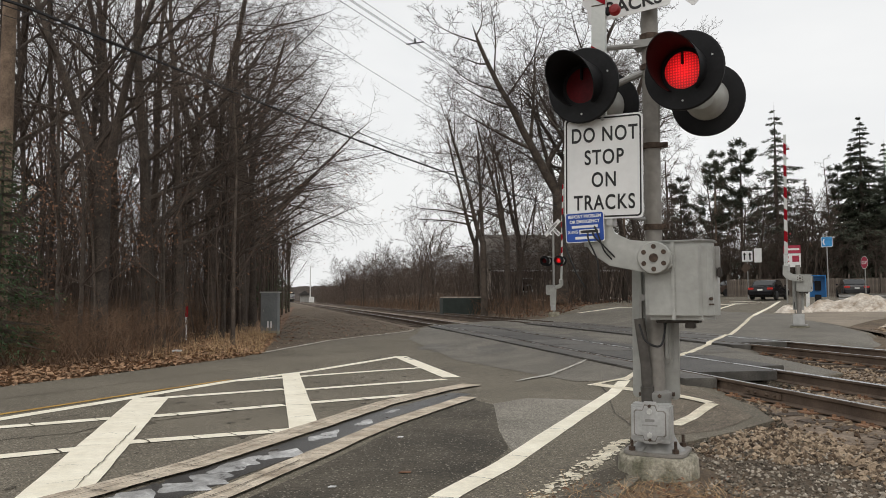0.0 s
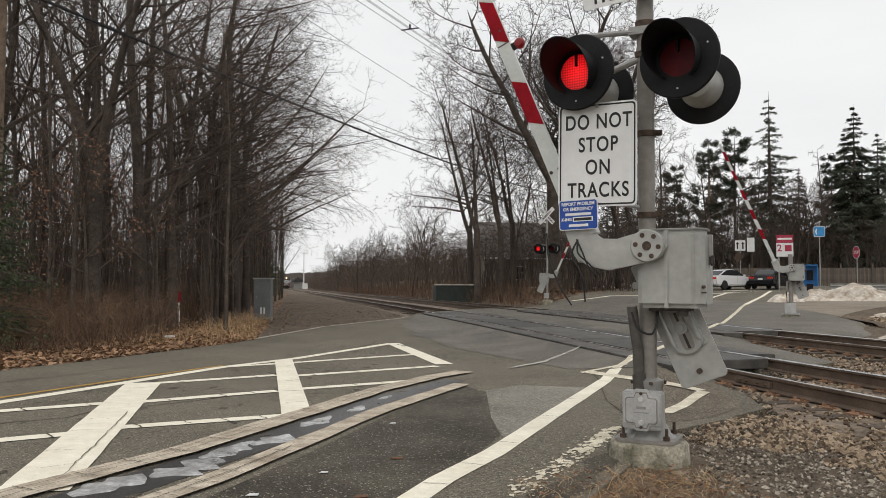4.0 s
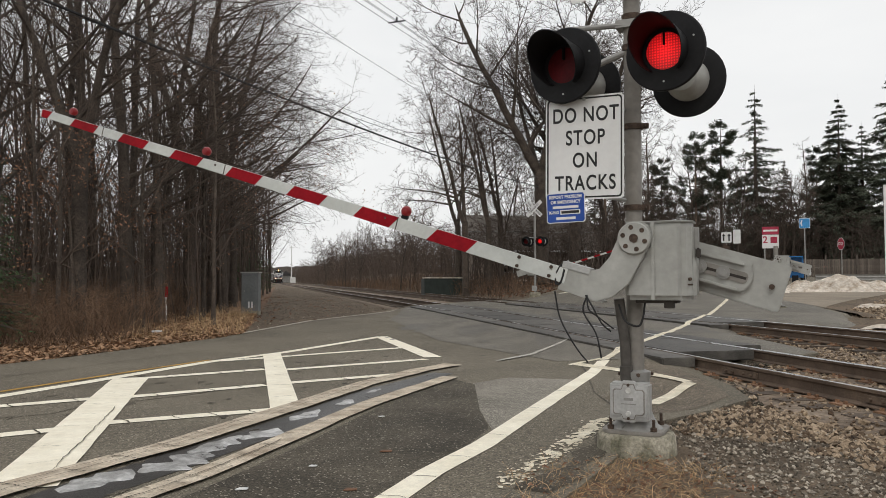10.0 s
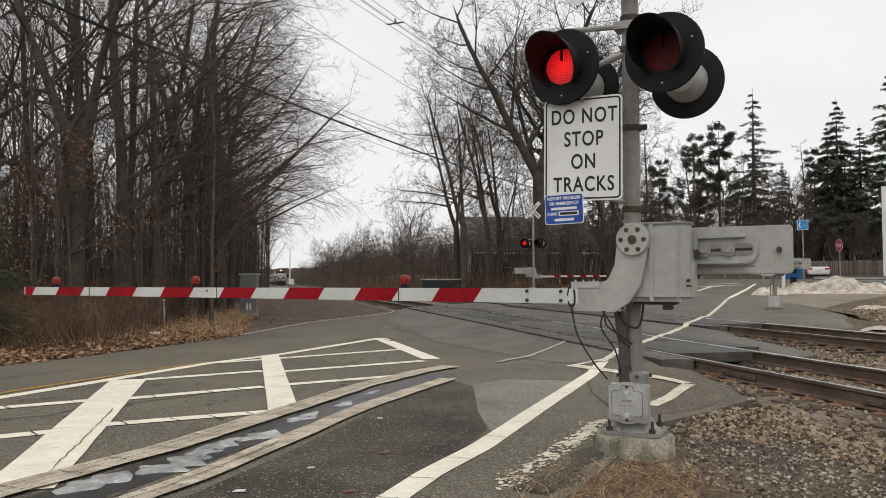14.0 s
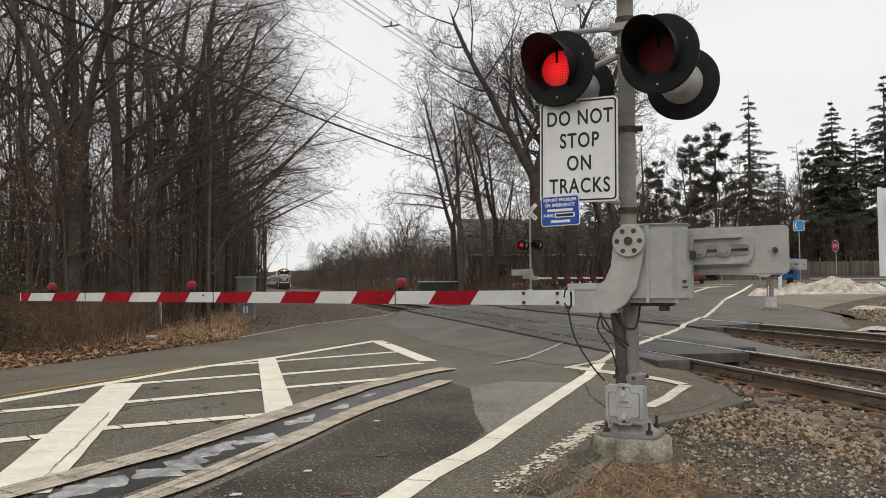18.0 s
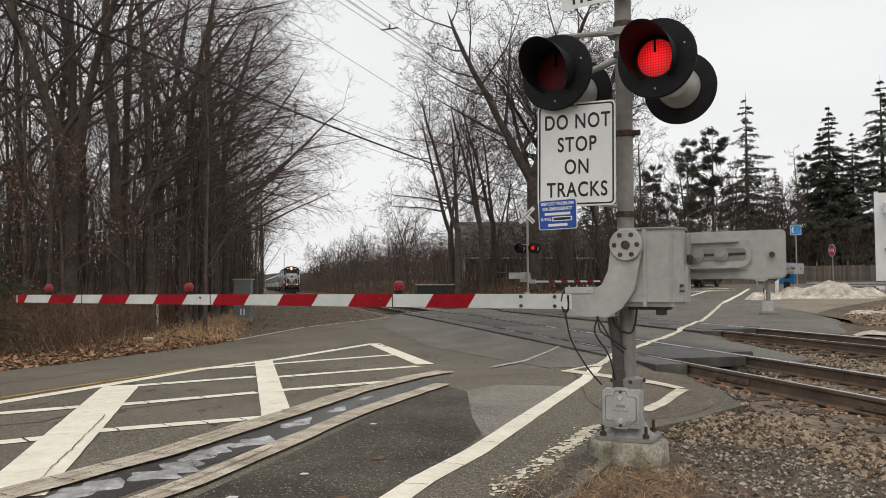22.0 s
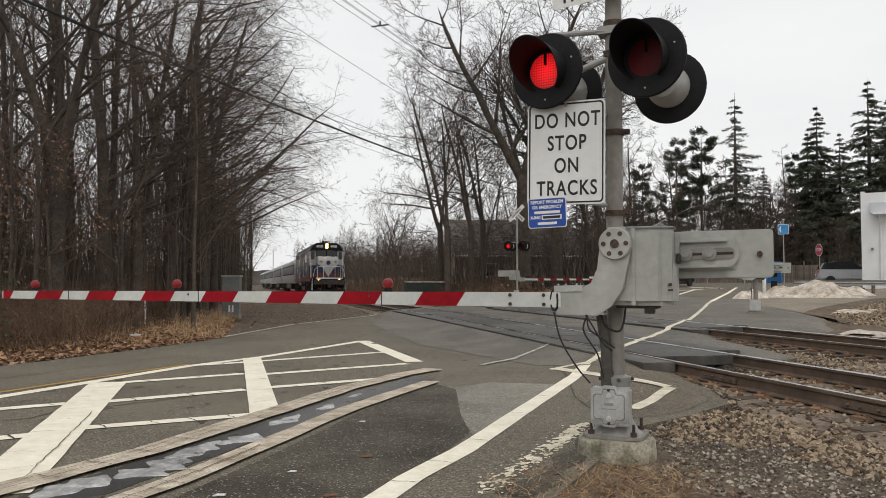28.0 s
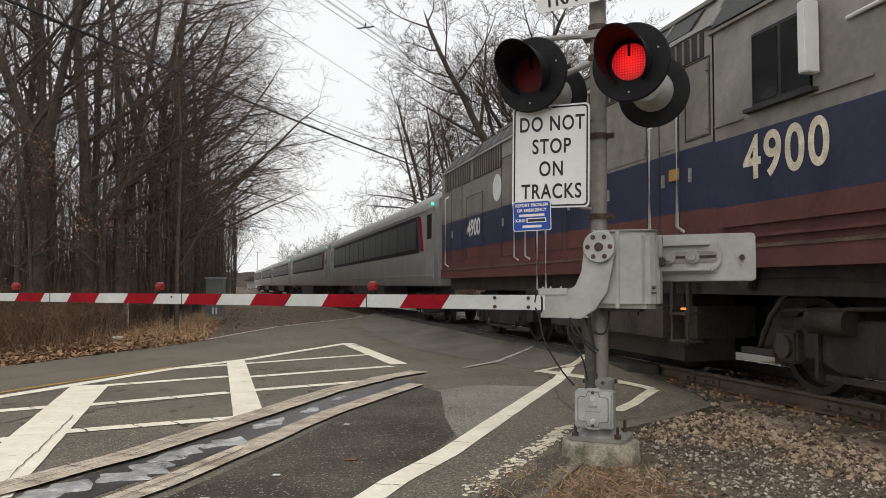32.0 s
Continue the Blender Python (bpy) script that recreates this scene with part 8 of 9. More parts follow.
def build_props():
    # utility cabinet by the track
    c = thing("utility_cabinet", "grey-green metal utility cabinet beside the track", "cabinet", pose(-1.2, 29.8, -0.02, 0, 0, -10))
    part("body", box(bmesh.new(), (0, 0, 0.78), (0.62, 0.5, 1.56)), CABINET, c, "", 0.015)
    part("roof_cap", box(bmesh.new(), (0, 0, 1.585), (0.7, 0.58, 0.05)), GREY_PAINT, c, "pale sheet cap", 0.01)
    part("door", box(bmesh.new(), (0, -0.256, 0.85), (0.52, 0.012, 1.3)), CABINET, c, "", 0.004)
    for x in (-0.08, 0.04):
        part("vent", box(bmesh.new(), (x + 0.05, -0.266, 0.38), (0.06, 0.01, 0.24)), SIGN_WHITE, c, "pale vent plate")
    part("plinth", box(bmesh.new(), (0, 0, 0.06), (0.66, 0.54, 0.16)), CONCRETE, c, "", 0.01)
    part("door_handle", box(bmesh.new(), (-0.2, -0.27, 0.9), (0.03, 0.03, 0.08)), GALV, c)
    # marker post
    m = thing("marker_post", "white marker post with red cap in the grass", "marker post", pose(-3.6, 25.1, -0.02))
    part("post", rod(bmesh.new(), (0, 0, 0), (0, 0, 0.78), 0.055, n=12), WHITE_PLASTIC, m)
    part("cap", rod(bmesh.new(), (0, 0, 0.78), (0, 0, 1.12), 0.075, n=12), ARM_RED, m, "red cap")
    part("top", lathe(bmesh.new(), [(0.075, 1.12), (0.06, 1.2), (0.0, 1.22)], 12, "z"), RUST, m)
    # litter on the verge
    solid("paper_scrap", prism(bmesh.new(), [(-0.12, -0.05), (0.1, -0.07), (0.13, 0.04), (-0.05, 0.09)], 0.0, 0.05, "xy"), SIGN_WHITE, "crumpled white paper scrap in the leaves", "litter", pose(-3.0, 19.6, 0.03), bevel=0.015)
    for x, y, s, mt in ((0.75, 5.75, 0.05, DRY_LEAF), (0.2, 5.4, 0.03, SIGN_WHITE), (-0.25, 4.9, 0.04, SIGN_WHITE), (0.4, 4.75, 0.045, DRY_LEAF), (0.9, 7.2, 0.03, SIGN_WHITE)):
        solid("litter_scrap", prism(bmesh.new(), [(-s, -s * 0.4), (s * 0.8, -s * 0.5), (s, s * 0.3), (-s * 0.4, s * 0.6)], 0.008, 0.014, "xy"), mt, "small scrap of litter on the asphalt", "litter", pose(x, y, z_road(x, y)))
    # poles and wires, all along the road
    d = Vector((0.56, 0.83, 0))
    utility_pole(-6.1, 17.0, 12.6, "weathered wooden utility pole at the wood's edge")
    utility_pole(31.7, 72.3, 11.0, "weathered wooden utility pole beyond the tracks")
    utility_pole(47.5, 95.0, 11.0, "distant wooden utility pole")
    base = Vector((-5.75, 17.0, 0))
    side = Vector((0.83, -0.56, 0))
    def run(off, z, slope, r, sag, name, label):
        at = lambda k: base + side * off + d * k + Vector((0, 0, z + slope * k))
        wire(name, at(-67) - Vector((0, 0, -slope * 67)), at(0), sag, r, label)
        wire(name, at(0), at(67), sag, r, label)
    run(0.0, 7.42, 0.033, 0.036, 1.0, "overhead_cable", "thick black overhead cable along the road")
    run(0.0, 7.29, 0.0437, 0.011, 0.6, "overhead_cable", "thin black overhead cable along the road")
    run(0.0, 7.75, 0.036, 0.009, 0.8, "overhead_cable", "thin black overhead cable along the road")
    run(0.0, 7.1, 0.033, 0.007, 1.0, "overhead_cable", "thin black overhead cable along the road")
    run(0.0, 10.82, 0.0, 0.009, 1.0, "overhead_cable", "thin black overhead cable along the road")
    for k, off in enumerate((-0.33, -0.12, 0.1, 0.3)):
        run(off, 12.15 + 0.1 * (k % 2), 0.028, 0.011, 0.3, "power_line", "thin power line in a bundle over the road")
    sp = thing("line_spacer", "small dark spacer clamping the power lines", "line fitting", Matrix.Translation(base + d * 18.7 + Vector((0, 0, 12.45))) @ pose(0, 0, 0, 0, 0, -34))
    part("bar", box(bmesh.new(), (0, 0, 0), (0.85, 0.04, 0.05)), BLACK, sp)
    part("clamp", box(bmesh.new(), (0, 0, 0.1), (0.06, 0.05, 0.22)), BLACK, sp)
    mk = thing("pole_tag", "yellow and red tags on the utility pole", "tag", pose(-6.1, 16.84, 0))
    part("tag", box(bmesh.new(), (0.02, -0.03, 2.05), (0.16, 0.02, 0.1)), PAINT_YELLOW, mk)
    part("tag", box(bmesh.new(), (0.02, -0.03, 2.2), (0.16, 0.02, 0.06)), PAINT_YELLOW, mk)
    part("tag", box(bmesh.new(), (0.02, -0.03, 2.4), (0.16, 0.02, 0.1)), ARM_RED, mk)
    # signs beyond the tracks
    b = post_sign("phone_sign", "light blue telephone sign on a grey post", 26.6, 35.3, 3.9, [(0.53, 0.53, 3.45, SIGN_SKY, SIGN_WHITE)])
    part("handset_mark", tube(bmesh.new(), [(-0.12, -0.05, 3.6), (-0.17, -0.05, 3.45), (-0.12, -0.05, 3.3)], 0.035, 6), SIGN_WHITE, b, "plain white handset shape")
    ph = thing("phone_booth", "blue pedestal phone booth beside the snow", "phone booth", pose(25.7, 34.9, z_road(25.7, 34.9), 0, 0, -37))
    part("post", box(bmesh.new(), (0, 0, 0.35), (0.3, 0.3, 0.8)), BLACK, ph, "", 0.02)
    part("hood", box(bmesh.new(), (0, 0.15, 1.15), (0.75, 0.1, 1.05)), PHONE_BLUE, ph, "", 0.02)
    for s in (-1, 1):
        part("side_panel", box(bmesh.new(), (s * 0.36, -0.1, 1.15), (0.06, 0.55, 1.05)), PHONE_BLUE, ph, "", 0.015)
    part("top", box(bmesh.new(), (0, -0.08, 1.7), (0.78, 0.6, 0.06)), PHONE_BLUE, ph, "", 0.015)
    part("telephone", box(bmesh.new(), (0, 0.06, 1.2), (0.3, 0.12, 0.5)), BLACK, ph, "", 0.02)
    bo = thing("bollard", "white bollard beside the phone booth", "bollard", pose(24.9, 34.6, z_road(24.9, 34.6)))
    part("post", rod(bmesh.new(), (0, 0, -0.1), (0, 0, 1.0), 0.09, n=14), WHITE_PLASTIC, bo)
    part("top", lathe(bmesh.new(), [(0.09, 1.0), (0.06, 1.06), (0.0, 1.08)], 14, "z"), WHITE_PLASTIC, bo)
    st = post_sign("stop_sign", "red octagonal stop sign on a grey post", 34.0, 41.7, 2.75, [], turn=-62)
    st.matrix_basis = pose(34.0, 41.7, z_road(34, 41.7) + 0.15, 0, 0, -98)
    octo = [(0.4 * math.cos(radians(22.5 + 45 * k)), 0.4 * math.sin(radians(22.5 + 45 * k))) for k in range(8)]
    pl = part("plate", prism(bmesh.new(), octo, -0.04, -0.034), SIGN_WHITE, st, m=pose(0, 0, 2.35))
    part("face", prism(bmesh.new(), [(u * 0.93, v * 0.93) for u, v in octo], -0.044, -0.04), SIGN_RED, pl)
    letters("lettering", "STOP", 0.27, SIGN_WHITE, pl, pose(0, -0.046, 0), 0.006, 0.8)
    pr = thing("price_sign", "red and white fuel price sign on a post", "sign", pose(31.0, 44.5, z_road(31, 44.5), 0, 0, -33))
    for x in (-0.45, 0.45):
        part("post", rod(bmesh.new(), (x * 0.8, 0, 0), (x * 0.8, 0, 2.4), 0.05, n=10), GALV, pr)
    part("red_head", box(bmesh.new(), (0, 0, 3.45), (1.0, 0.14, 0.5)), SIGN_RED, pr, "red head panel", 0.01)
    part("panel", box(bmesh.new(), (0, 0, 2.74), (1.0, 0.12, 0.88)), SIGN_WHITE, pr, "white price panel", 0.01)
    for z in (2.84,):
        letters("lettering", "2", 0.62, SIGN_RED, pr, pose(-0.32, -0.066, z), 0.01)
        part("price_bar", box(bmesh.new(), (0.2, -0.063, z), (0.4, 0.008, 0.4)), SIGN_RED, pr)
    part("head_bar", box(bmesh.new(), (0, -0.074, 3.45), (0.85, 0.008, 0.12)), SIGN_WHITE, pr)
    ln = post_sign("lane_sign", "white lane arrow signs on a post at the junction", 34.4, 55.0, 3.9, [(0.85, 0.9, 3.35, SIGN_WHITE, SIGN_BLACK)], 0.04)
    part("small_plate", prism(bmesh.new(), round_rect(0.55, 1.1, 0.05), -0.05, -0.045), SIGN_WHITE, ln, m=pose(0.78, 0, 3.4))
    part("back_plate", prism(bmesh.new(), [(-0.1, -0.42), (0.42, 0.1), (0.0, 0.45), (-0.42, 0.0)], -0.05, -0.045), BOLT, ln, m=pose(-0.1, 0, 2.4))
    for x in (-0.2, 0.2):
        part("arrow", prism(bmesh.new(), [(-0.05, -0.28), (0.05, -0.28), (0.05, 0.1), (0.14, 0.1), (0.0, 0.3), (-0.14, 0.1), (-0.05, 0.1)], -0.066, -0.062), SIGN_BLACK, ln, m=pose(x, 0, 3.35))
    # street lamp pole
    sl = thing("street_lamp", "dark street lamp pole with a short arm", "street lamp", pose(46.5, 80.5, z_ground(46, 80)))
    part("pole", rod(bmesh.new(), (0, 0, 0), (0, 0, 11.5), 0.14, 0.09, 10), POLE_WOOD, sl)
    part("arm", tube(bmesh.new(), [(0, 0, 7.6), (1.3, -0.8, 8.3), (2.6, -1.6, 8.7)], 0.05), GALV, sl)
    part("lamp_head", box(bmesh.new(), (2.9, -1.8, 8.7), (0.7, 0.35, 0.16)), GALV, sl, "", 0.04)
    # snow heap
    rnd = random.Random(5)
    def heap(cx, cy, lx, ly, h, turn, seed):
        n1, n2 = 46, 22
        verts, faces = [], []
        m = pose(cx, cy, 0, 0, 0, turn)
        for j in range(n2):
            for i in range(n1):
                u, v = -1 + 2 * i / (n1 - 1), -1 + 2 * j / (n2 - 1)
                p = m @ Vector((u * lx, v * ly, 0))
                w = max(0, 1 - abs(u) ** 2.2) * max(0, 1 - v * v)
                q = noise.fractal(Vector((p.x * 0.7 + seed, p.y * 0.7, 0)), 1.0, 2.0, 5) * 0.55 + noise.noise(Vector((p.x * 3.1, p.y * 3.1, seed))) * 0.12
                verts.append((p.x, p.y, z_road(p.x, p.y) - 0.1 + max(0, w * (h + h * q))))
        faces = [(j * n1 + i, j * n1 + i + 1, (j + 1) * n1 + i + 1, (j + 1) * n1 + i) for j in range(n2 - 1) for i in range(n1 - 1)]
        tagged(new("snow_mound", raw("snow_mound", verts, faces, SNOW, 60)), "dirty ploughed heap of old snow", "snow heap")
    heap(25.9, 32.5, 2.7, 1.2, 0.68, -25, 2.0)
    heap(28.7, 33.2, 1.5, 0.9, 0.42, -10, 7.0)
    heap(22.4, 32.2, 0.9, 0.6, 0.55, 10, 4.0)
    for x, y, l in ((14.6, 16.5, 0.7), (15.4, 15.8, 0.45), (17.4, 16.6, 0.8), (19.4, 22.6, 0.55), (20.3, 23.2, 0.7), (21.2, 23.4, 0.3), (14.2, 15.3, 0.3)):
        heap(x, y, l, l * 0.4, 0.1, rnd.uniform(0, 180), x)
    for k in range(14):
        x, y = rnd.uniform(20, 34), rnd.uniform(60, 75)
        heap(x, y, rnd.uniform(0.6, 1.8), rnd.uniform(0.3, 0.6), 0.2, rnd.uniform(0, 180), k)
    # guard rail in front of the lot
    gr = thing("guard_rail", "galvanised steel guard rail", "guard rail", pose(30.8, 35.0, z_road(30.8, 35), 0, 0, -8))
    part("beam", prism(bmesh.new(), [(-0.02, 0.45), (0.05, 0.52), (-0.02, 0.58), (0.05, 0.66), (-0.02, 0.73), (-0.05, 0.73), (0.01, 0.66), (-0.05, 0.58), (0.01, 0.52), (-0.05, 0.45)], -3.5, 9.5, "yz"), GALV, gr)
    for x in (-3.0, -1.0, 1.0, 3.0, 5.0, 7.0, 9.0):
        part("post", box(bmesh.new(), (x, 0.1, 0.35), (0.12, 0.15, 0.75)), POLE_WOOD, gr)
    # white building on the right
    wb = thing("commercial_building", "white painted commercial building with flat parapet roof", "building", pose(39.4, 44.2, z_road(39.4, 44.2), 0, 0, -46))
    part("front_wall", box(bmesh.new(), (8.0, 0.15, 3.1), (16.0, 0.3, 6.6)), WHITE_WALL, wb, "white painted front wall")
    part("side_wall", box(bmesh.new(), (0.15, 3.3, 3.1), (0.3, 6.0, 6.6)), WHITE_WALL, wb)
    part("side_wall", box(bmesh.new(), (15.85, 3.3, 3.1), (0.3, 6.0, 6.6)), WHITE_WALL, wb)
    part("rear_wall", box(bmesh.new(), (8.0, 6.45, 3.1), (16.0, 0.3, 6.6)), WHITE_WALL, wb)
    part("roof", box(bmesh.new(), (8.0, 3.3, 5.9), (15.4, 6.0, 0.2)), SHINGLE, wb)
    part("fascia", box(bmesh.new(), (8.2, -0.14, 5.35), (15.4, 0.2, 0.7)), FASCIA, wb, "pale grey fascia band")
    part("canopy_edge", box(bmesh.new(), (8.3, -0.4, 4.95), (15.2, 0.8, 0.14)), WHITE_WALL, wb)
    part("corner_board", box(bmesh.new(), (0.1, -0.03, 3.2), (0.26, 0.08, 6.6)), WHITE_WALL, wb)
    part("downpipe", tube(bmesh.new(), [(1.1, -0.42, 4.9), (1.1, -0.12, 4.5), (1.1, -0.1, 0.4)], 0.06), WHITE_WALL, wb, "white downpipe")
    for z in (1.6, 2.7, 3.8):
        part("cladding_joint", box(bmesh.new(), (8.5, -0.008, z), (14.0, 0.02, 0.02)), GALV, wb)
    part("wall_lamp", box(bmesh.new(), (0.6, -0.1, 2.6), (0.16, 0.2, 0.16)), GALV, wb, "", 0.02)
    part("wall_vent", box(bmesh.new(), (2.6, -0.02, 4.0), (0.3, 0.05, 0.08)), GALV, wb)
    # fence behind the lot
    fe = thing("board_fence", "grey weathered wooden board fence", "fence", pose(38.0, 62.0, z_ground(38, 62), 0, 0, -30))
    bm = box(bmesh.new(), (0, 0, 0.9), (0.13, 0.03, 1.8))
    bd = mesh_of("board", bm, FENCE_WOOD)
    for k in range(150):
        part("board", bd, None, fe, m=pose(-1.0 + 0.15 * k, RND.uniform(-0.01, 0.01), RND.uniform(-0.04, 0.02) - 0.15))
    for k in range(10):
        part("post", box(bmesh.new(), (-1.0 + 2.4 * k, -0.06, 0.95), (0.12, 0.12, 2.1)), FENCE_WOOD, fe)
    # house behind the bare trees
    h = thing("house", "brown house with a shingled gable roof behind the trees", "house", pose(17.6, 70.0, z_ground(17, 70) - 0.3, 0, 0, -6))
    part("wall", box(bmesh.new(), (5.8, 4.0, 1.6), (11.4, 8.0, 4.0)), BROWN_WALL, h, "brown clapboard wall")
    part("roof", prism(bmesh.new(), [(-0.5, 3.4), (4.0, 7.0), (8.5, 3.4), (8.5, 3.2), (4.0, 6.75), (-0.5, 3.2)], -0.4, 12.0, "yz"), HOUSE_ROOF, h, "brown shingled gable roof")
    part("gable", prism(bmesh.new(), [(0, 3.5), (4.0, 6.75), (8.0, 3.5)], 0.1, 0.2, "yz"), BROWN_WALL, h)
    part("eave_trim", box(bmesh.new(), (5.8, -0.52, 3.25), (12.3, 0.06, 0.16)), SIGN_WHITE, h, "white eave trim")
    part("upper_trim", box(bmesh.new(), (5.8, 1.65, 5.2), (12.3, 0.06, 0.1)), GALV, h)
    for x in (3.2,):
        w = part("window", box(bmesh.new(), (x, -0.03, 1.9), (1.0, 0.08, 1.3)), SIGN_WHITE, h, "", 0.01)
        part("pane", box(bmesh.new(), (x, -0.08, 1.9), (0.84, 0.02, 1.14)), DARK_GLASS, w)
        part("mullion", box(bmesh.new(), (x, -0.095, 1.9), (0.84, 0.02, 0.05)), SIGN_WHITE, w)
    part("chimney", box(bmesh.new(), (8.6, 4.2, 7.0), (0.8, 0.8, 1.6)), BROWN_WALL, h, "", 0.02)
    dp = thing("dumpster", "dark green container with snow on its lid behind the trees", "container", pose(12.6, 60.5, z_ground(13, 60)))
    part("body", box(bmesh.new(), (0, 0, 0.75), (3.4, 1.5, 1.4)), mat("dark_green_paint", (0.02, 0.03, 0.025), (0.035, 0.045, 0.04), 0.6, 0.6, 20, 0.05), dp, "", 0.03)
    part("lid_snow", box(bmesh.new(), (0, 0, 1.5), (3.3, 1.4, 0.12)), SNOW, dp, "snow on the lid", 0.04)
    # shed and mast far down the line
    fp = thing("signal_bridge_pole", "tall pale pole beside a small shed down the line", "pole", pose(3.2, 330, 0))
    part("pole", rod(bmesh.new(), (0, 0, 0), (0, 0, 15.5), 0.28, 0.2, 10), WHITE_PLASTIC, fp)
    part("cross_arm", box(bmesh.new(), (0, 0, 15.0), (2.2, 0.15, 0.2)), WHITE_PLASTIC, fp)
    part("base_box", box(bmesh.new(), (0.6, 0, 1.2), (2.2, 1.5, 2.4)), WHITE_PLASTIC, fp, "", 0.05)
    sh = thing("station_shelter", "small dark roofed station shelter far down the line", "shelter", pose(1.0, 345, 0))
    part("wall", box(bmesh.new(), (0, 0, 1.6), (4.0, 6, 3.2)), GALV, sh)
    part("roof", prism(bmesh.new(), [(-3.2, 3.1), (0, 5.2), (3.2, 3.1)], -4, 4), SHINGLE, sh)
    ridge = [(-320 + 2.5 * k, 12 + 3 * noise.noise(Vector((k * 0.03, 2, 0))) + 1.6 * noise.noise(Vector((k * 0.37, 5, 0))) + 0.9 * noise.noise(Vector((k * 1.7, 8, 0)))) for k in range(300)]
    hl = solid("far_hill", prism(bmesh.new(), [(-320, -2), *ridge, (428, -2)], 620, 640), HILL, "low dark wooded ridge on the horizon", "hill", kind="structure")


# ---------------------------------------------------------------- vehicles
def vehicle(name, label, paint, kind="sedan"):
    """A car that heads along +x, standing on z = 0."""
    v = thing(name, label, "car", None, "cars at the junction")
    if kind == "sedan":
        body = [(-2.3, 0.45), (-2.32, 0.75), (-2.2, 0.95), (-1.55, 1.02), (1.0, 0.98), (1.95, 0.86), (2.3, 0.68), (2.32, 0.4), (2.2, 0.28), (-2.2, 0.28)]
        cabin = [(-1.75, 0.98), (-1.05, 1.38), (-0.3, 1.46), (0.3, 1.42), (1.15, 0.96)]
        wx = (-1.35, 1.42)
    else:
        body = [(-2.3, 0.5), (-2.32, 0.9), (-2.25, 1.1), (-1.5, 1.14), (1.05, 1.1), (2.0, 0.98), (2.3, 0.8), (2.32, 0.5), (2.2, 0.36), (-2.2, 0.36)]
        cabin = [(-2.2, 1.1), (-1.95, 1.62), (-1.2, 1.74), (0.2, 1.7), (1.15, 1.08)] if kind == "suv" else [(-0.9, 1.12), (-0.7, 1.72), (0.3, 1.74), (1.0, 1.1)]
        wx = (-1.4, 1.45)
    part("body", prism(bmesh.new(), body, -0.88, 0.88), paint, v, "", 0.08)
    c = part("cabin", prism(bmesh.new(), cabin, -0.74, 0.74), paint, v, "", 0.06)
    inner = [(u * 0.93 - 0.02, 1.0 + (w - 1.0) * 0.86 + (0.04 if kind == "sedan" else 0.1)) for u, w in cabin]
    for s in (-1, 1):
        part("side_window", prism(bmesh.new(), inner, s * 0.75 - 0.004, s * 0.75 + 0.004), DARK_GLASS, c)
    (a, b), (e, f) = cabin[0], cabin[1]
    part("rear_window", box(bmesh.new(), (0, 0, 0), (0.02, 1.28, math.hypot(e - a, f - b) * 0.8)), DARK_GLASS, c, m=Matrix.Translation(((a + e) / 2 - 0.012, 0, (b + f) / 2 + 0.012)) @ Matrix.Rotation(math.atan2(e - a, f - b), 4, "Y"))
    (a, b), (e, f) = cabin[-1], cabin[-2]
    part("windshield", box(bmesh.new(), (0, 0, 0), (0.02, 1.3, math.hypot(e - a, f - b) * 0.86)), DARK_GLASS, c, m=Matrix.Translation(((a + e) / 2 + 0.012, 0, (b + f) / 2 + 0.012)) @ Matrix.Rotation(math.atan2(e - a, f - b), 4, "Y"))
    tz = body[2][1] - 0.14
    for s in (-1, 1):
        part("tail_light", box(bmesh.new(), (-2.27, s * 0.66, tz), (0.12, 0.38, 0.14)), TAIL_LIGHT, v, "red tail light", 0.02)
        part("headlight", box(bmesh.new(), (2.22, s * 0.64, tz - 0.08), (0.14, 0.4, 0.13)), SIGN_WHITE, v, "clear headlight", 0.02)
        part("mirror", box(bmesh.new(), (0.85, s * 0.95, body[4][1] + 0.05), (0.16, 0.16, 0.12)), paint, v, "", 0.03)
        part("door_seam", box(bmesh.new(), (0.1, s * 0.884, 0.68), (0.012, 0.008, 0.6)), RUBBER, v)
        for x in wx:
            t = part("wheel", lathe(bmesh.new(), [(0.2, -0.1), (0.31, -0.1), (0.33, -0.06), (0.33, 0.06), (0.31, 0.1), (0.2, 0.1)], 20), RUBBER, v, "", 0, pose(x, s * 0.82, 0.33))
            part("rim", lathe(bmesh.new(), [(0.0, -0.085), (0.18, -0.095), (0.21, -0.08), (0.21, 0.08), (0.18, 0.095), (0.0, 0.085)], 16), GALV, t)
    part("rear_bumper", box(bmesh.new(), (-2.3, 0, 0.45), (0.12, 1.6, 0.2)), paint, v, "", 0.04)
    part("plate_bar", box(bmesh.new(), (-2.375, 0, 0.72), (0.015, 0.34, 0.12)), SIGN_WHITE, v)
    part("underbody", box(bmesh.new(), (0, 0, 0.26), (3.9, 1.5, 0.12)), RUBBER, v)
    return v


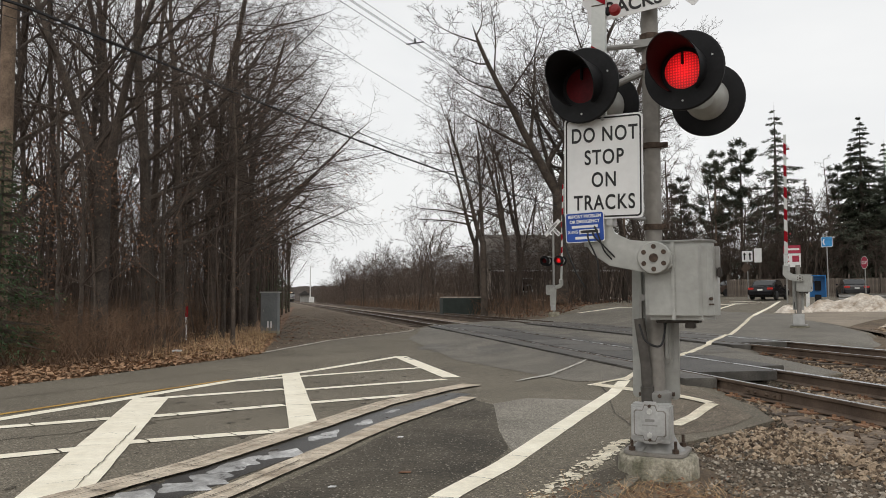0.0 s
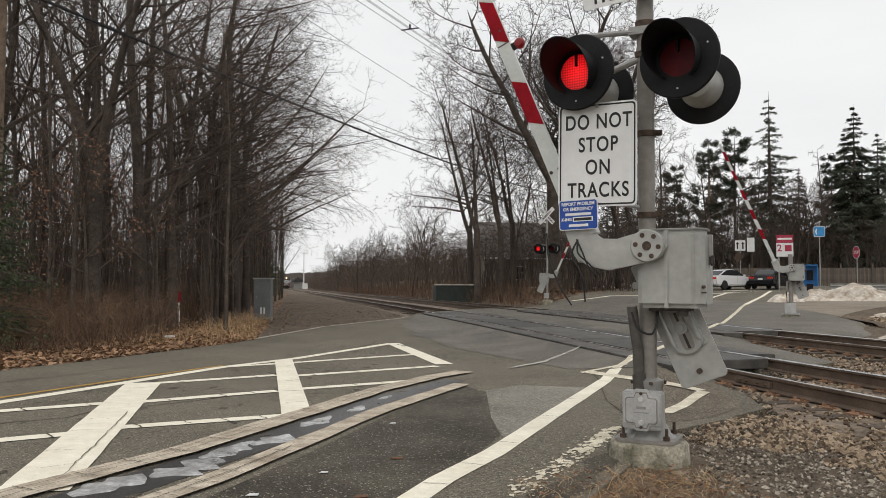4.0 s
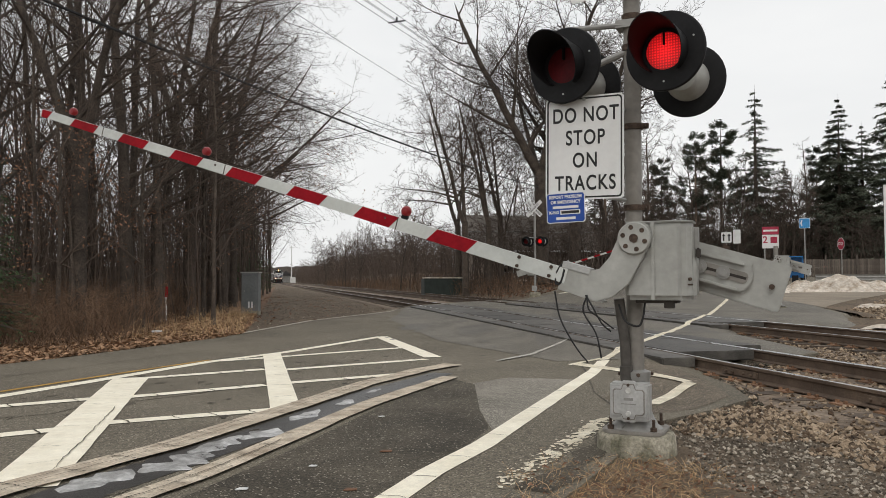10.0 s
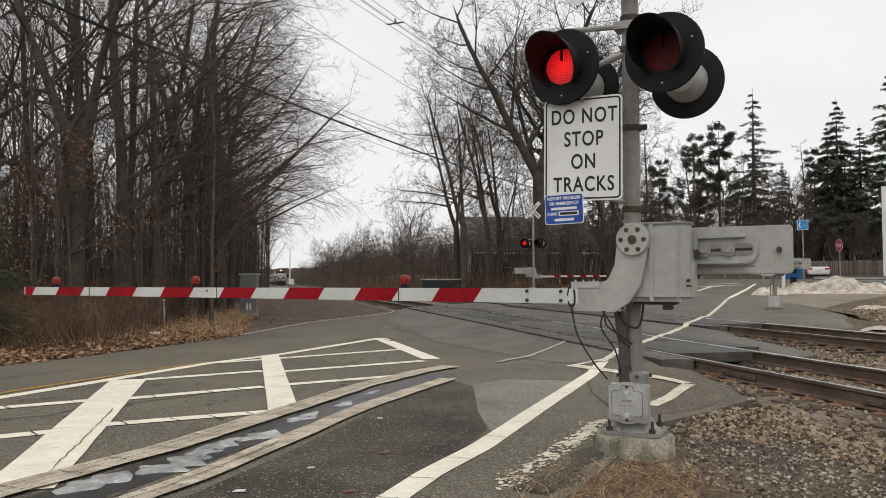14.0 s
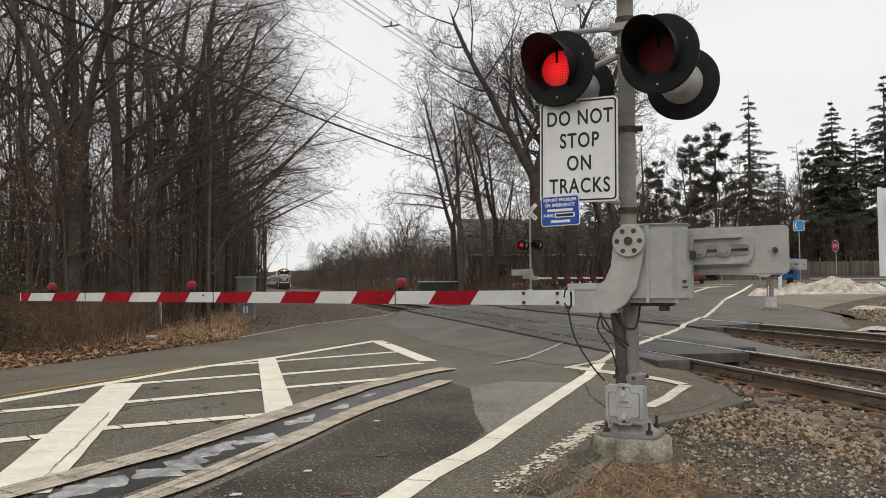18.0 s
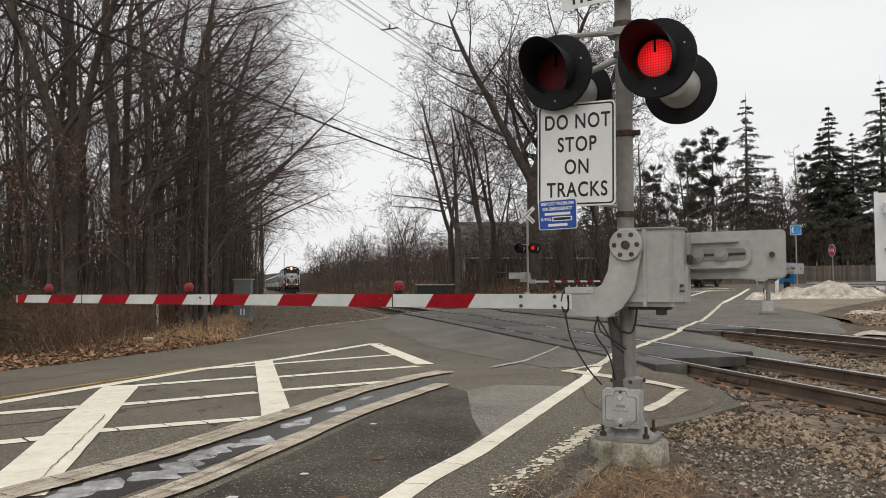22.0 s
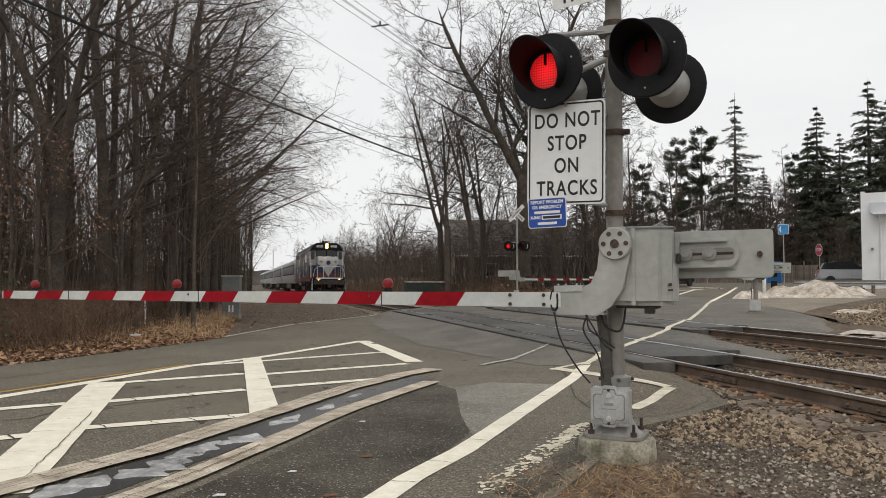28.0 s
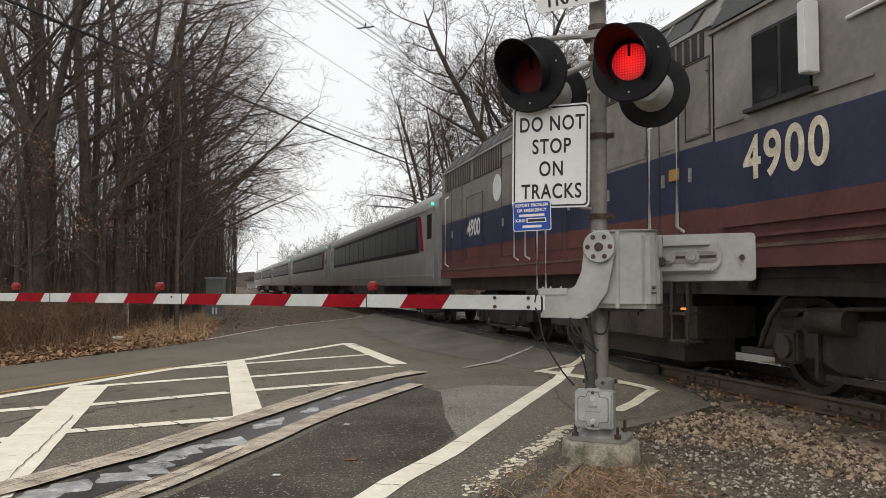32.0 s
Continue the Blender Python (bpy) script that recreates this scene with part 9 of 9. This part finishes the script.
def build_vehicles():
    return {
        "black": vehicle("sedan", "black four-door sedan waiting at the junction", CAR_BLACK),
        "white": vehicle("sedan", "white four-door sedan turning at the junction", CAR_WHITE),
        "suv": vehicle("suv", "white sport utility vehicle leaving the junction", CAR_WHITE, "suv"),
        "red": vehicle("sedan", "red car waiting behind the far gate", CAR_RED),
        "truck": vehicle("pickup_truck", "black pickup truck waiting behind the far gate", CAR_BLACK, "pickup"),
        "silver": vehicle("suv", "silver sport utility vehicle passing the white building", CAR_SILVER, "suv"),
        "parked": vehicle("sedan", "dark grey car beside the fence", CAR_BLACK),
        "brown": vehicle("sedan", "dark brown car on the far road", mat("brown_car_paint", (0.06, 0.04, 0.03), (0.07, 0.045, 0.035), 0.3, 1, 30, 0)),
    }


def junction(rel, dist=57.0):
    """A place at the junction: metres to the side of the phone sign's line, at that distance."""
    x, y = 37.9 * dist / 57.0 + rel * 0.81, 50.2 * dist / 57.0 - rel * 0.585
    return x, y


# ---------------------------------------------------------------- what moves
NEAR_ARM = [(0.0, 90.0), (1.0, 90.0), (1.9, 89.5), (2.4, 86.0), (3.0, 78.0), (3.5, 72.5), (4.5, 60.5), (5.5, 49.5), (6.0, 45.0), (6.5, 40.8), (7.5, 33.6), (8.5, 26.3), (9.0, 22.8),
            (9.5, 19.3), (10.5, 13.2), (11.5, 7.4), (12.0, 4.7), (12.4, 2.5), (12.8, 0.6), (13.1, -0.35), (13.5, -0.7), (14.0, -0.8), (14.6, -1.0), (32.0, -1.0)]
FRONT_Y = [(0.0, 372.0), (5.0, 322.0), (10.0, 271.0), (14.0, 229.0), (19.0, 175.0), (21.0, 152.5), (23.0, 129.5), (25.0, 105.5), (27.5, 73.5), (28.5, 59.4), (29.0, 51.8), (29.5, 44.0), (30.0, 36.0), (30.5, 27.6), (31.0, 18.9), (31.5, 10.2), (32.0, 1.2)]
HALF = 0.6203
FIRST = 0.195


def blink_rows(lit_first):
    rows, t, lit = [], FIRST, lit_first
    on, off = pose(0, -0.006, 0), pose(0, 0.02, 0)
    rows.append((0.0, on if lit else off))
    while t < 31.95:
        rows.append((t - 0.017, on if lit else off))
        lit = not lit
        rows.append((t + 0.017, on if lit else off))
        t += HALF
    rows.append((32.0, on if lit else off))
    return rows


def on_track(y, a, b):
    """Where a vehicle stands whose end is at y and whose trucks are a and b behind it."""
    xa, xb = 6.5 - bend(y + a), 6.5 - bend(y + b)
    return pose(xa + (xa - xb) * a / (b - a), y, 0.192, 0, 0, math.degrees(math.atan2(xa - xb, b - a)))


def paved(x, y):
    inside = False
    for (ax, ay), (bx, by) in zip(ROAD, ROAD[1:] + ROAD[:1]):
        if (ay > y) != (by > y) and x < ax + (bx - ax) * (y - ay) / (by - ay):
            inside = not inside
    return inside


def motions():
    near, hang, far, opp = GATES
    walk(near, [(t, SIG @ pose(*PIVOT) @ pose(0, 0, 0, 0, a, 0)) for t, a in NEAR_ARM])
    walk(far, [(t, FAR_RIGHT @ pose(*PIVOT) @ pose(0, 0, 0, 0, max(0.8, a), 0)) for t, a in NEAR_ARM])
    walk(opp, [(t, FAR_LEFT @ pose(*PIVOT) @ pose(0, 0, 0, 0, min(90, a * 0.97), 0)) for t, a in NEAR_ARM])
    # the cables keep hanging while the bracket swings
    rows = []
    for t, a in NEAR_ARM:
        tip = pose(0, 0, 0, 0, a, 0) @ Vector((-0.3, 0, -0.52))
        rows.append((t, SIG @ pose(*PIVOT) @ pose(tip.x, tip.y - 0.03, tip.z, 0, a * 0.12, 0)))
    walk(hang, rows)
    lo, cars = TRAIN
    walk(lo, [(t, on_track(y, 4.2, 14.9)) for t, y in FRONT_Y])
    for k, c in enumerate(cars):
        walk(c, [(t, on_track(y + 19.0 + 26.0 * k, 3.2, 22.6)) for t, y in FRONT_Y])
    for led, phase in LED_PARTS:
        walk(led, blink_rows(phase == 1))

    def drive(key, rows):
        out = []
        for t, rel, dist, turn in rows:
            x, y = junction(rel, dist)
            out.append((t, pose(x, y, (z_road(x, y) + (0.012 if dist < 80 else -0.06) if paved(x, y) else z_ground(x, y) - (0.13 if dist > 135 else 0.045)), 0, 0, turn)))
        walk(CARS[key], out)
    drive("black", [(0.0, -4.0, 56, 42), (1.0, -3.4, 56, 40), (2.0, -3.3, 56, 38), (6.0, -3.2, 56.5, 34), (6.6, -3.0, 57, 30), (7.0, -1.8, 57.5, 24), (8.0, 1.4, 62, 36), (9.0, 1.7, 66, 50), (10.0, 0.5, 70, 62), (13.0, 1.0, 130, 60), (32.0, 12.0, 150, 60)])
    drive("white", [(0.0, -8.9, 52, 30), (1.0, -7.3, 53, 28), (2.0, -6.6, 54, 26), (3.0, -6.3, 54, 24), (6.0, -5.9, 55, 22), (7.0, -5.0, 55, 20), (8.0, -4.3, 55.5, 16), (9.5, -2.6, 56, 14), (11.0, 0.0, 59, 22), (12.0, 1.2, 61, 36), (13.0, 1.6, 64, 52), (14.0, 0.9, 68, 58), (17.0, 4.0, 140, 60), (32.0, 8.0, 165, 60)])
    drive("suv", [(0.0, 14.0, 66, 165), (4.5, 7.0, 64, 170), (6.0, 1.4, 60, 176), (7.0, -3.6, 60, 180), (8.0, -8.6, 61, 170), (9.5, -12.0, 70, 120), (14.0, -9, 120, 60), (32.0, -7, 175, 56)])
    drive("red", [(0.0, -10, 172, 236), (11.0, -10.5, 110, 236), (15.0, -8.9, 58, 228), (17.0, -8.2, 55, 224), (19.5, -7.6, 53, 220), (20.5, -8.8, 51, 216), (22.0, -10.2, 49, 214), (32.0, -10.8, 49, 214)])
    drive("truck", [(0.0, -7, 190, 236), (14.0, -8, 110, 236), (18.0, -7.4, 66, 226), (20.0, -6.7, 58, 220), (21.0, -6.9, 57, 218), (24.0, -6.8, 56, 216), (25.5, -7.2, 55, 216), (28.0, -7.8, 54, 216), (32.0, -7.9, 54, 216)])
    drive("silver", [(0.0, -5, 210, 236), (18.0, -6, 130, 236), (23.5, -9, 80, 256), (25.5, -6, 62, 316), (27.5, 2.0, 61, 326), (28.0, 4.6, 62, 328), (29.0, 9.0, 63.5, 330), (32.0, 22, 70, 330)])
    drive("parked", [(0.0, 1.6, 62, 60), (1.0, 0.4, 74, 62), (2.0, 0.0, 90, 62), (6.0, 4, 140, 60), (32.0, 12, 175, 60)])
    drive("brown", [(0.0, -8.0, 68, 190), (1.5, -10.5, 70, 150), (4.0, -12.0, 90, 90), (8.0, -10, 130, 58), (32.0, -8, 200, 56)])


# ---------------------------------------------------------------- build it
build_ground()
build_road()
GATES = build_gates()
TRAIN = build_train()
build_trees()
build_props()
CARS = build_vehicles()
build_tracks()
build_stones()
motions()
